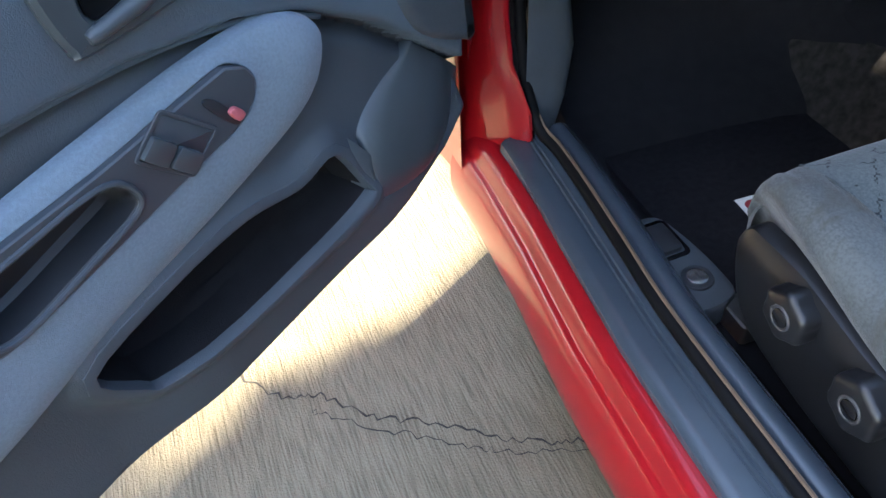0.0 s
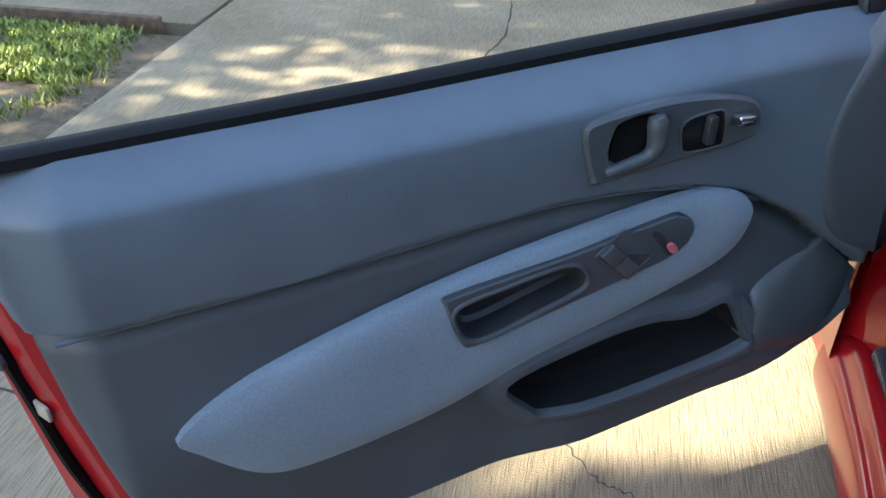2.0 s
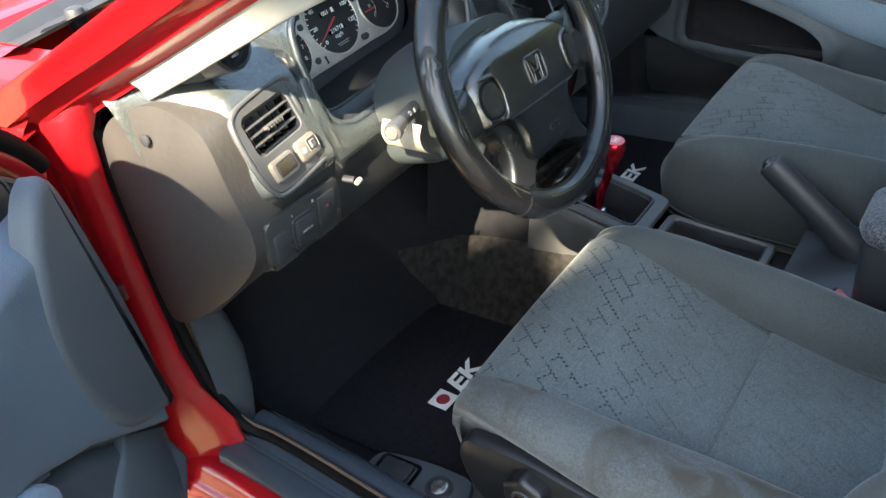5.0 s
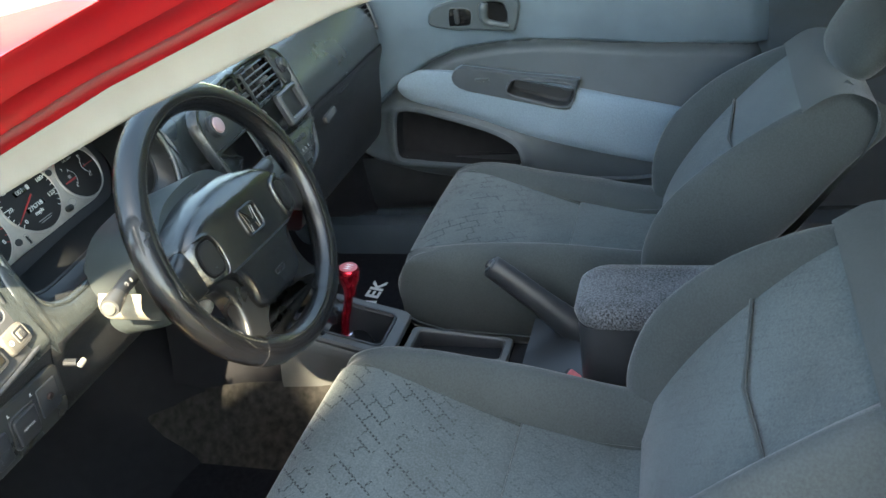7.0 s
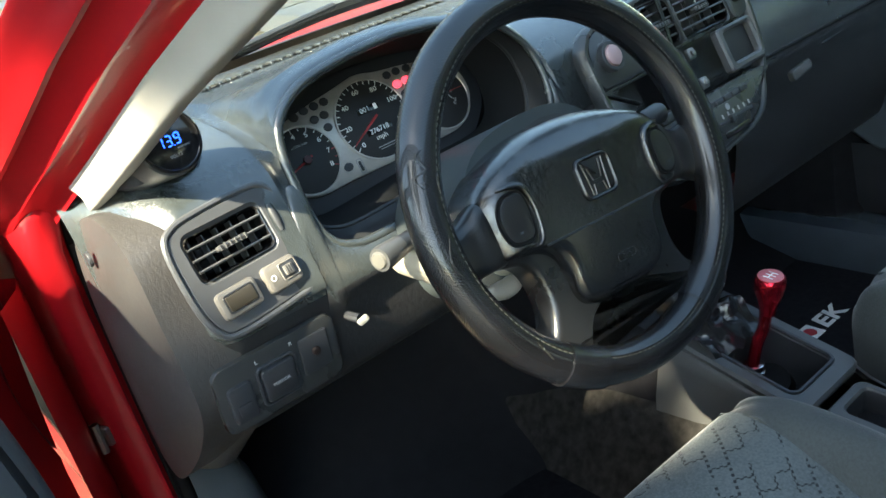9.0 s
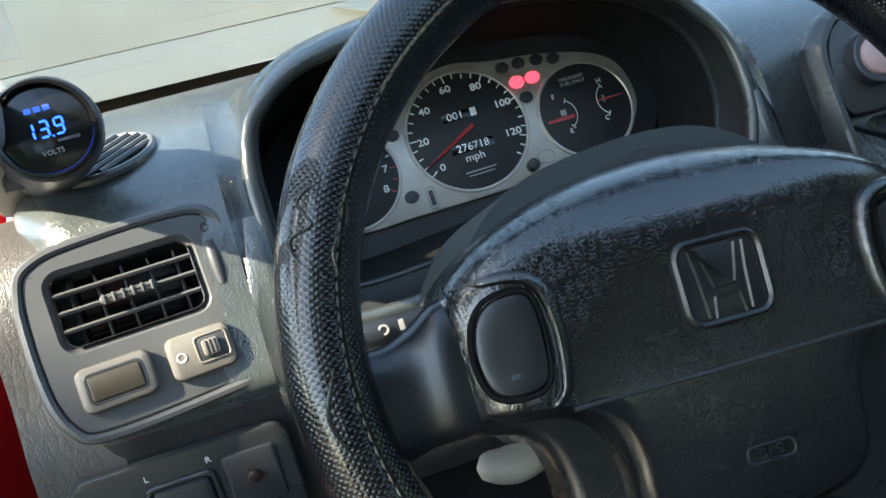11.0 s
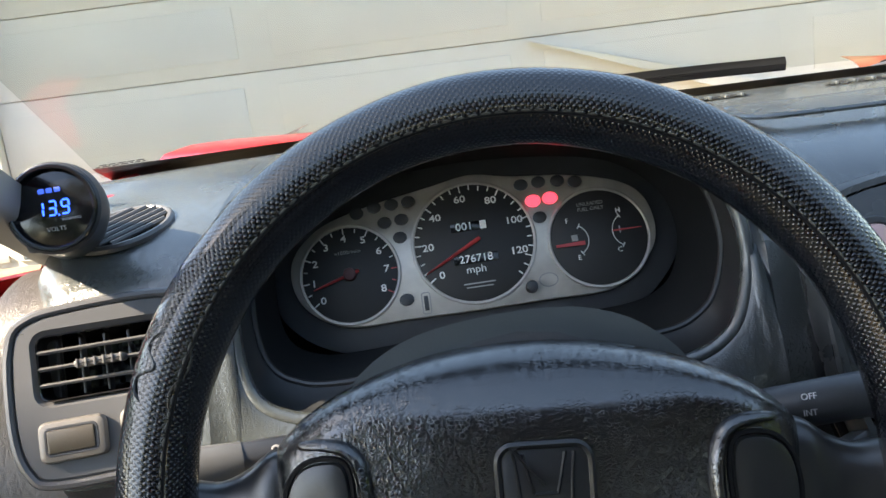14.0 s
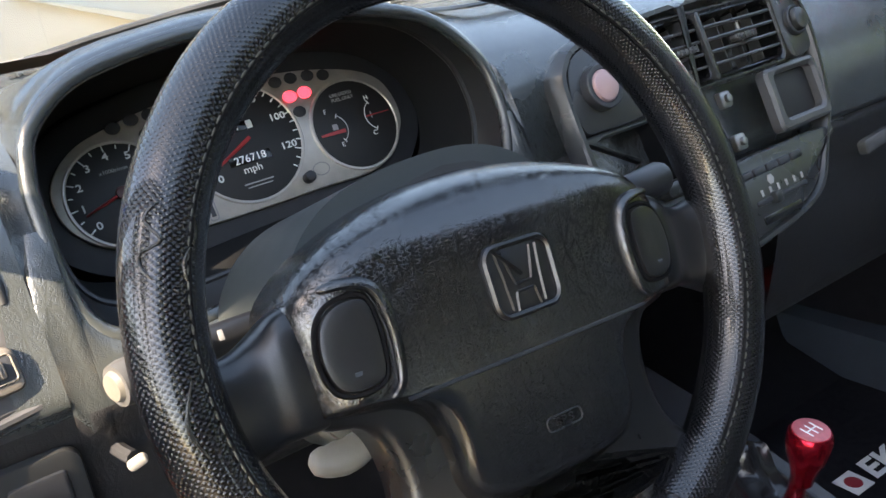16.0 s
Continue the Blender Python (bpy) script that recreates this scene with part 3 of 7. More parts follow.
def inside(p, poly):
    """Signed distance of p to an outline: plus inside."""
    k, best, hit = len(poly), 1e9, False
    for i in range(k):
        a, b = poly[i], poly[(i + 1) % k]
        e, q = b - a, p - a
        t = min(1, max(0, q.dot(e) / max(e.dot(e), 1e-12)))
        best = min(best, (q - e * t).length)
        if (a.y > p.y) != (b.y > p.y) and p.x < a.x + (p.y - a.y) / (b.y - a.y) * e.x:
            hit = not hit
    return best if hit else -best

# ---- ground and surroundings ----


def sheet(x0, x1, y0, y1, z, nx, ny, fn=None):
    rings = [[Vector((x0 + (x1 - x0) * j / nx, y0 + (y1 - y0) * i / ny, z)) for j in range(nx + 1)] for i in range(ny + 1)]
    if fn:
        for r in rings:
            for p in r:
                p.z += fn(p.x, p.y)
    return loft(rings, closed=False)


single("ground", sheet(-400, 400, -400, 400, -0.06, 8, 8), SOIL, "dry earth reaching to the horizon", "ground", kind="structure")
driveway = thing("driveway", "broom-finished pale concrete driveway with cracks", "driveway", kind="structure")
for i, (xa, xb) in enumerate(((-2.98, 0.62), (0.64, 4.2))):
    for j, (ya, yb) in enumerate(((-6.0, -2.52), (-2.5, 5.35))):
        P = Plane((xa, ya, -0.1), (1, 0, 0), (0, 1, 0))
        w, h = xb - xa, yb - ya
        part("slab", plate(rrect(w, h, 0.02, 2, w / 2, h / 2), P, 0.1, 0.008), CONCRETE, driveway)


def crack(pts, width):
    """A thin dark fissure with a jagged line."""
    rnd = random.Random(int(abs(pts[0][0]) * 1000))
    path = spline([Vector((x, y, 0)) for x, y in pts], 10, False)
    a, b = [], []
    for i, p in enumerate(path):
        t = (path[min(i + 1, len(path) - 1)] - path[max(i - 1, 0)]).normalized()
        nrm = Vector((-t.y, t.x, 0))
        o = nrm * rnd.uniform(-0.006, 0.006)
        w = width * rnd.uniform(0.35, 1.3) * (0.3 if i in (0, len(path) - 1) else 1)
        a.append(p + o + nrm * w + Vector((0, 0, 0.0012)))
        b.append(p + o - nrm * w + Vector((0, 0, 0.0012)))
    return loft([a, b], closed=False)


part("crack", crack([(-1.25, .40), (-1.164, .291), (-1.11, .274), (-1.044, .205), (-.969, .162), (-.892, .107), (-.828, .068), (-.752, .039), (-.5, -.1)], .0018), CRACK, driveway)
part("crack", crack([(-1.13, .25), (-1.107, .232), (-1.021, .166), (-.929, .103), (-.879, .073), (-.761, .022), (-.5, -.12)], .0012), CRACK, driveway)
part("crack", crack([(-1.63, 1.2), (-1.655, 1.81), (-1.70, 2.3), (-1.66, 2.7), (-1.72, 3.42), (-1.75, 4.6)], .004), CRACK, driveway)
part("crack", crack([(-2.98, .27), (-2.62, .292), (-2.5, .315), (-2.2, .26)], .004), CRACK, driveway)
part("crack", crack([(-1.25, .40), (-1.4, .47), (-1.52, .62), (-1.6, .9)], .0016), CRACK, driveway)


def blades(name, n, box, h, material, seed, label, spread=0.35):
    rnd = random.Random(seed)
    vs, fs = [], []
    for _ in range(n):
        x, y = rnd.uniform(box[0], box[1]), rnd.uniform(box[2], box[3])
        edge = smooth((box[1] - 0.1 - x + 0.35 * noise.noise((x * 1.7, y * 1.7, 0))) / 0.5)
        if rnd.random() > edge or noise.noise((x * 2.1, y * 2.1, 3)) < -0.32:
            continue
        a, hh, w = rnd.uniform(0, 6.283), h * rnd.uniform(0.5, 1.3), rnd.uniform(0.003, 0.006)
        d = Vector((math.cos(a), math.sin(a), 0))
        s = Vector((-d.y, d.x, 0)) * w
        o = Vector((x, y, -0.022))
        lean = d * hh * rnd.uniform(0.1, spread * 2)
        i = len(vs)
        vs += [o - s, o + s, o + lean * 0.4 + s * 0.8 + Vector((0, 0, hh * .6)), o + lean * 0.4 - s * 0.8 + Vector((0, 0, hh * .6)), o + lean + Vector((0, 0, hh))]
        fs += [(i, i + 1, i + 2, i + 3), (i + 3, i + 2, i + 4)]
    me = bpy.data.meshes.new(name)
    me.from_pydata(vs, [], fs)
    me.materials.append(material)
    return tagged(new(name, me), label, "grass", kind="stuff")


single("lawn_bed", sheet(-6.5, -2.99, -6.0, 2.40, -0.022, 40, 90, lambda x, y: .012 * noise.noise((x * 3, y * 3, 1))), SOIL, "dry soil under the lawn", "soil", kind="structure")
blades("grass", 170000, (-5.6, -2.98, -1.6, 2.40), 0.034, GRASS, 4, "short bright green lawn along the driveway's edge", .6)
blades("dry_grass", 16000, (-3.75, -2.90, -1.6, 2.42), 0.014, STRAW, 9, "dry straw and leaf litter along the lawn's edge", 2.0)
P = Plane((-2.98 - 4.5, 2.50, -0.1), (1, 0, 0), (0, 1, 0))
part("slab", plate(rrect(4.48, 2.85, 0.02, 2, 2.24, 1.425), P, 0.1, 0.008), CONCRETE, driveway)
board = thing("edging_board", "weathered brown board edging the lawn", "board", at=(-4.0, 2.45, 0))
part("plank", block(Plane((-4.05, 2.45, -.01), (1, -.02, 0), (0, 1, 0)), 1.85, .045, .055, .006), OLDWOOD, board)


def garage():
    g = thing("garage", "white garage wall with a wide panelled door", "garage", at=(0, 5.6, 0))
    P = Plane((0, 5.6, 0), (1, 0, 0), (0, 0, 1))
    part("wall", ringplate([Vector(q) for q in ((-5.5, -0.05), (6.5, -0.05), (6.5, 3.0), (-5.5, 3.0))], rrect(7.6, 2.25, 0.01, 2, 0.3, 1.125), P, 0.16, (0.3, 1.1), 0.004, -0.16), SIDING, g)
    for k in range(14):
        for xa, xb in ((-5.5, -3.6), (4.2, 6.5)):
            part("siding_board", block(P, xb - xa, 0.205, 0.018, 0.003, (xa + xb) / 2, 0.1 + 0.21 * k), SIDING, g)
    part("frame", ringplate(rrect(7.8, 2.35, 0.01, 2, 0.3, 1.175), rrect(7.58, 2.23, 0.01, 2, 0.3, 1.115), P, 0.03, (0.3, 1.1), 0.003, 0.0), SIDING, g)
    door = part("garage_door", block(P, 7.6, 2.24, 0.02, 0.003, 0.3, 1.12, -0.12), PANELW, g)
    for k in range(4):
        part("panel", block(P, 7.58, 0.553, 0.028, 0.003, 0.3, 0.28 + 0.56 * k, -0.1), PANELW, door)
        for c in range(4):
            part("raised_field", block(P, 1.66, 0.36, 0.004, 0.003, -2.55 + 1.9 * c, 0.28 + 0.56 * k, -0.072), PANELW, door)
    # unseen roof, its deep eave added to keep the sun off the wall
    rings = [[Vector((x, y, z)) for y, z in ((4.65, 2.72), (4.65, 2.82), (9.5, 4.8), (9.5, 4.7))] for x in (-5.8, 6.8)]
    part("roof", loft(rings, cap0=True, cap1=True), SHINGLE, g)
    for x in (-5.5, 6.5):
        part("side_wall", loft([[Vector((x + dx, y, z)) for y, z in ((5.61, -.05), (5.61, 2.95), (9.4, 4.5), (9.4, -.05))] for dx in (-0.08, 0.08)], cap0=True, cap1=True), SIDING, g)


garage()


def leafy(name, centre, radii, n, size, seed, label, trunk=None, sun_gaps=(), rim=None, clumpn=70):
    """A tree or shrub: a crown of many small folded leaves on clumps, limbs and a tapered trunk."""
    rnd = random.Random(seed)
    t = thing(name, label, "tree" if trunk else "shrub", at=(trunk or centre)[:2] + (0,))
    c = Vector(centre)
    clumps = []
    while len(clumps) < clumpn:
        d = Vector((rnd.gauss(0, 1), rnd.gauss(0, 1), rnd.gauss(0, 1))).normalized() * rnd.uniform(0.35, 1.0) ** 0.6
        q = c + Vector((d.x * radii[0], d.y * radii[1], d.z * radii[2]))
        if q.z > 0.2:
            clumps.append(q)
    vs, fs = [], []
    for _ in range(n):
        q = rnd.choice(clumps)
        r = min(radii) * rnd.uniform(0.06, 0.34)
        o = q + Vector((rnd.gauss(0, 1), rnd.gauss(0, 1), rnd.gauss(0, .7))) * r
        if o.z < 0.05:
            continue
        # clear leaves on sun lines to chosen lit spots, and past the rim
        if any(((o - Vector(h[:3])) - SUN_DIR * (o - Vector(h[:3])).dot(SUN_DIR)).length < h[3] * rnd.uniform(.97, 1.10) + size * .5 for h in sun_gaps):
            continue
        if rim is not None and o.y - SUN_DIR.y / SUN_DIR.z * (o.z - .85) > rim + rnd.gauss(0, .03):
            continue
        a = Vector((rnd.gauss(0, 1), rnd.gauss(0, 1), rnd.gauss(0, .6))).normalized()
        s = a.cross(Vector((rnd.gauss(0, 1), rnd.gauss(0, 1), rnd.gauss(0, 1)))).normalized()
        k = size * rnd.uniform(0.6, 1.3)
        nrm = a.cross(s) * k * 0.15
        i = len(vs)
        vs += [o - a * k, o + s * k * .45 + nrm, o + a * k, o - s * k * .45 + nrm]
        fs += [(i, i + 1, i + 2), (i, i + 2, i + 3)]
    me = bpy.data.meshes.new("crown")
    me.from_pydata(vs, [], fs)
    me.materials.append(LEAF)
    ob = new("crown", me)
    ob.parent = t
    ob.matrix_parent_inverse = Matrix.Translation(t.location).inverted()
    if trunk:
        base = Vector(trunk + (0,)) if len(trunk) == 2 else Vector(trunk)
        fork = base.lerp(c, 0.55)
        part("trunk", tube(spline([base - Vector((0, 0, .1)), base.lerp(fork, .5) + Vector((.08, .05, 0)), fork, c], 6, False), [0.2 - 0.009 * i for i in range(19)], 12), BARK, t)
        for q in clumps[::6]:
            # leave out limbs that would block those sun lines
            if any(((q - Vector(h[:3])) - SUN_DIR * (q - Vector(h[:3])).dot(SUN_DIR)).length < h[3] + .35 for h in sun_gaps):
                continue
            part("limb", tube(spline([fork, fork.lerp(q, .5) + Vector((0, 0, .15)), q], 5, False), [0.07 - 0.0055 * i for i in range(11)], 7), BARK, t)
    return t

# ---- car shell ----
body = thing("car_body", "glossy red body of a small two-door car", "car body", kind="structure")


# rocker: red outside, rolled edge, then the plastic step
def rocker():
    rings = []
    for y in (0.52, 0.40, 0.25, 0.05, -0.2, -0.6, -1.0):
        k = 0.03 * smooth((0.40 - y) / 0.5)
        x = -0.748 - k
        rings.append([Vector((x + dx, y, z)) for dx, z in ((0.015, 0.05), (-0.022, 0.075), (-0.042, 0.12), (-0.046, 0.16), (-0.042, 0.195),
                                                          (-0.034, 0.215), (-0.026, 0.222), (-0.022, 0.232), (-0.016, 0.246), (-0.006, 0.254), (0.006, 0.256), (0.03, 0.252))])
    return loft([spline(r, 3, False) for r in rings], closed=False)


part("rocker_panel", rocker(), RED, body, sharp=30)


def step_plate():
    rings = []
    prof = [(-0.002, 0.250), (0.0, 0.264), (0.006, 0.270), (0.016, 0.272)]
    for x in (0.034, 0.042):
        prof += [(x, 0.2725), (x + 0.0015, 0.2700), (x + 0.0040, 0.2700), (x + 0.0055, 0.2725)]
    prof += [(0.064, 0.274), (0.072, 0.276)]
    for y in (0.425, 0.40, 0.3, 0.15, 0.0, -0.3, -0.6, -1.0):
        k = 0.03 * smooth((0.40 - y) / 0.5)
        rings.append([Vector((-0.742 - k + dx * (1 + k * 3), y, z + 0.006 * smooth((y - .3) / .12))) for dx, z in prof])
    return loft(rings, closed=False, cap0=True)


part("step_plate", step_plate(), SILLP, body, sharp=35)


def seam_path(dx, z, top=True):
    p = [Vector((-0.676 - 0.03 * smooth((0.40 - y) / 0.5) + dx, y, z)) for y in (-1.0, -0.6, -0.3, 0.0, 0.15, 0.28, 0.36)]
    p += [Vector((-0.688 + dx, 0.405, z + 0.018)), Vector((-0.698 + dx, 0.440, z + 0.09)), Vector((-0.704 + dx, 0.452, z + 0.20)),
          Vector((-0.707 + dx, 0.455, z + 0.32)), Vector((-0.708 + dx, 0.455, z + 0.44)), Vector((-0.708 + dx, 0.45, z + 0.56))]
    if top:
        p += [Vector((-0.706 + dx, 0.30, 0.90)), Vector((-0.68 + dx, 0.10, 0.985)), Vector((-0.63 + dx, -0.10, 1.065)), Vector((-0.56 + dx, -0.45, 1.17)), Vector((-0.53 + dx, -0.9, 1.22))]
    return spline(p, 6, False)


part("weatherstrip", tube(seam_path(0.0, 0.281, False), 0.009, 12), RUBBER, body, "black rubber door seal")
part("weatherstrip", tube(seam_path(0.004, 0.290, False)[:44], 0.0028, 6), mat("seal_brown", (0.13, 0.085, 0.055), 0.6), body, "brown lip of the door seal")
# inner sill cover
rings = []
for y in (0.42, 0.36, 0.2, 0.0, -0.3, -1.0):
    k = 0.03 * smooth((0.40 - y) / 0.5)
    rings.append(spline([Vector((-0.668 - k + dx, y, z)) for dx, z in ((0, 0.270), (0.010, 0.285), (0.028, 0.284), (0.045, 0.268), (0.058, 0.235), (0.066, 0.195))], 3, False))
part("sill_cover", loft(rings, closed=False), SILLP, body)


# hinge pillar: red, flat face towards the door gap
def pillar_low():
    rings = []
    for z, f, r, xo in ((0.12, .62, .48, -.775), (0.20, .62, .47, -.785), (0.235, .62, .462, -.79), (0.27, .61, .455, -.785), (0.33, .605, .425, -.782), (0.40, .60, .440, -.78), (0.47, .60, .450, -.78), (0.56, .60, .453, -.782),
                        (0.66, .60, .453, -.784), (0.76, .60, .453, -.784), (0.84, .59, .440, -.782), (0.885, .58, .41, -.775), (0.915, .56, .375, -.758), (0.935, .55, .355, -.735), (0.94, .55, .365, -.71)):
        foot = 0.034 * smooth((0.44 - z) / 0.18)
        toe = foot + .022 * smooth((0.36 - z) / 0.14) ** 2
        rings.append(spline([Vector((x, y, z)) for x, y in ((xo + .02, .70), (xo, f + .06), (xo + .004, f - .02), (xo + .012, r + .070), (xo + .022, r + .035),
                                                           (xo + .030 + foot, r + .008 - toe), (xo + .055 + foot, r - .004 - toe), (-.722, r + .002), (-.714, r + .014), (-.706, r + .06), (-.706, .72))], 3, False))
    return loft(rings, closed=False)


part("hinge_pillar", pillar_low(), RED, body, sharp=30)
part("pillar_seal", tube(spline([(-.712, .440, .27), (-.711, .432, .33), (-.711, .452, .40), (-.711, .463, .47), (-.711, .466, .60), (-.711, .466, .76), (-.710, .453, .84), (-.708, .410, .90)], 6, False), .009, 8), RUBBER, body, "black door seal")
P = Plane((-0.766, 0.485, 0.603), (0.5, -0.86, 0), (0, 0, 1))
part("passenger_kick_panel", loft([[Vector((x, y, z)) for x, y in ((.80, .322), (.72, .326), (.690, .345), (.683, .42), (.68, .55), (.70, .75))] for z in (.18, .3, .45, .58)], closed=False), CARPET, body, "dark carpeted side of the passenger footwell")
part("passenger_sill", loft([[Vector((x, y, z)) for y in (.62, .2, -.3, -1.0)] for x, z in ((.60, .19), (.615, .25), (.64, .28), (.70, .285), (.76, .27))], closed=False), SILLP, body, "dark plastic passenger sill cover")
part("check_strap", block(P, 0.05, 0.026, 0.006, 0.002), STEEL, body, "steel door check strap")
part("check_pin", tube([P(0.012, -0.02, 0.008), P(0.012, 0.02, 0.008)], 0.005, 8), STEEL, body)


# windscreen pillar: red outside, pale trim inside
def pillar_up(sx):
    stations = ((0.47, 0.852), (0.40, 0.888), (0.325, 0.922), (0.25, 0.955), (0.10, 1.024), (-0.10, 1.105), (-0.28, 1.165), (-0.5, 1.21))
    red, trim = [], []
    for y, z in stations:
        x = -0.722 + 0.175 * (0.40 - y) * (1 if y > -.1 else 1) * 0.9
        if y < 0.35:
            trim.append(spline([Vector((sx * (x + dx), y + dy, z + dz)) for dx, dy, dz in ((-.004, .004, .000), (.001, -.006, -.010), (.003, -.009, -.022), (.007, -.009, -.026), (.018, .0, -.028), (.027, .012, -.026), (.030, .026, -.010))], 3, False))
        red.append(spline([Vector((sx * (x + dx), y + dy, z + dz)) for dx, dy, dz in ((.002, -.002, -.006), (-.004, .0, .004), (-.022, .006, .012), (-.028, .012, .010), (-.034, .014, .018), (-.05, .03, .024),
                                                                                  (-.058, .034, .02), (-.066, .04, .028), (-.082, .06, .034), (-.09, .085, .03), (-.08, .10, .02), (-.05, .085, .022), (-.012, .045, .018))], 2, False))
    return loft(red, closed=False), loft(trim, closed=False)


for sx in (1, -1):
    r, t = pillar_up(sx)
    part("windscreen_pillar", r, RED, body, "glossy red windscreen pillar", sharp=35)
    part("pillar_trim", t, PILLAR, body, "pale grey moulded pillar trim")


# roof, rear shell, right side, floor and firewall close the cabin
def roof_skin(dz, inset_x):
    rings = []
    for y, z, hw in ((-0.42, 1.225, .55), (-0.6, 1.27, .555), (-1.0, 1.305, .555), (-1.5, 1.30, .55), (-2.0, 1.25, .53), (-2.15, 1.2, .52)):
        hw -= inset_x
        rings.append(spline([Vector((x * hw, y, z + dz - dd)) for x, dd in ((-1, .05), (-.92, .015), (-.5, 0), (0, -.006), (.5, 0), (.92, .015), (1, .05))], 3, False))
    return loft(rings, closed=False)


part("roof", roof_skin(0, 0), RED, body)
part("headliner", roof_skin(-0.03, 0.01), HEADLINER, body, "pale cloth headliner")
P = Plane((0, -0.40, 1.20), (1, 0, 0), (0, -.4, .12))
part("header_rail", tube([(-.55, -.44, 1.19), (0, -.40, 1.215), (.55, -.44, 1.19)], 0.03, 8), HEADLINER, body)
for sx in (-1, 1):
    part("roof_rail", tube(spline([(sx * .575, -.35, 1.165), (sx * .56, -.6, 1.215), (sx * .56, -1.2, 1.24), (sx * .55, -2.0, 1.20)], 5, False), 0.03, 8), RED if sx < 0 else HEADLINER, body)
    part("rear_pillar", loft([[Vector((sx * x, y, z)) for y in ys] for x, z, ys in ((.78, .82, (-1.75, -2.3)), (.66, 1.05, (-1.85, -2.2)), (.55, 1.22, (-1.9, -2.1)))], closed=False), RED if sx < 0 else TRIM, body)
    part("door_pillar", loft([[Vector((sx * x, y, z)) for y in ys] for x, z, ys in ((.775, .25, (-.80, -1.0)), (.76, .82, (-.82, -.98)), (.64, 1.08, (-.90, -.99)), (.56, 1.22, (-.95, -1.02)))], closed=False), RED if sx < 0 else TRIM, body)
    part("quarter_panel", loft([[Vector((sx * x, y, z)) for y in (-.8, -1.6, -2.6)] for x, z in ((.78, .12), (.83, .45), (.79, .80), (.74, .84))], closed=False), RED if sx < 0 else TRIM, body)
part("fender", loft([spline([Vector((x, y, z)) for x, z in ((-.80, .55), (-.825, .68), (-.815, .80), (-.785, .870), (-.735, .900))], 4, False) for y in (.475, .6, .9, 1.4, 2.0)], closed=False), RED, body)
part("fender", loft([spline([Vector((-x, y, z)) for x, z in ((-.80, .2), (-.825, .55), (-.825, .68), (-.815, .80), (-.785, .870), (-.735, .900))], 4, False) for y in (.45, .6, .9, 1.4, 2.0)], closed=False), RED, body)
part("fender_liner", loft([[Vector((x, y, z)) for x, z in ((-.79, .2), (-.79, .56))] for y in (.475, .62, .85)], closed=False), RED, body)
HOOD = [(.70, .915), (.715, .938), (.74, .944), (.86, .945), (1.1, .933), (1.5, .884), (1.9, .78), (2.05, .72)]
part("hood", loft([spline([Vector((x, y + .10 * (1 - (x / .74) ** 2) * (1 if y < 1 else 0), z - .018 * (1 - (x / .74) ** 2))) for x in (-.735, -.5, -.25, 0, .25, .5, .735)], 3, False) for y, z in HOOD], closed=False), RED, body)
part("nose", loft([[Vector((x, y, z)) for x in (-.74, -.3, .3, .74)] for y, z in ((2.05, .72), (2.12, .6), (2.12, .2))], closed=False), RED, body)
part("cowl", loft([spline([Vector((x, y + .10 * (1 - (x / .74) ** 2), z)) for x in (-.735, -.4, 0, .4, .735)], 4, False) for y, z in ((.515, .952), (.535, .944), (.60, .920), (.69, .908), (.716, .928))], closed=False), DARK, body, "black plastic cowl under the windscreen")
for k in range(9):
    x = -.62 + .15 * k
    part("cowl_slot", loft([[Vector((x + dx, y + .10 * (1 - (x / .74) ** 2), .912 + (.002 if dx in (0, .11) else .006))) for dx in (0, .01, .10, .11)] for y in (.62, .63, .64)], closed=False), RUBBER, body)
part("firewall", loft([[Vector((x, y, z)) for x in (-.74, -.3, .3, .74)] for y, z in ((.43, .935), (.62, .80), (.72, .55), (.72, .30))], closed=False), CARPET, body)
part("floor_pan", loft([[Vector((x, y, .05)) for x in (-.74, 0, .74)] for y in (2.05, 0, -2.6)], closed=False), RUBBER, body)
part("rear_shelf", loft([[Vector((x, y, z)) for x in (-.74, 0, .74)] for y, z in ((-1.15, .25), (-1.2, .5), (-1.7, .52), (-1.9, .82), (-2.3, .84), (-2.6, .8), (-2.62, .2))], closed=False), SEATSIDE, body)
part("passenger_pillar_trim", loft([spline([Vector((x + dx, y, z)) for dx, y in ((.05, -.66), (.012, -.70), (0, -.76), (0, -.95), (.03, -1.25))], 3, False) for x, z in ((.735, .26), (.725, .55), (.705, .80), (.66, .98), (.57, 1.20))], closed=False), TRIM, body, "grey trim of the rear door pillar")
part("right_side", loft([[Vector((x, y, z)) for y in (.5, -.2, -.85)] for x, z in ((.80, .1), (.835, .45), (.82, .7), (.79, .835), (.765, .85))], closed=False), RED, body)


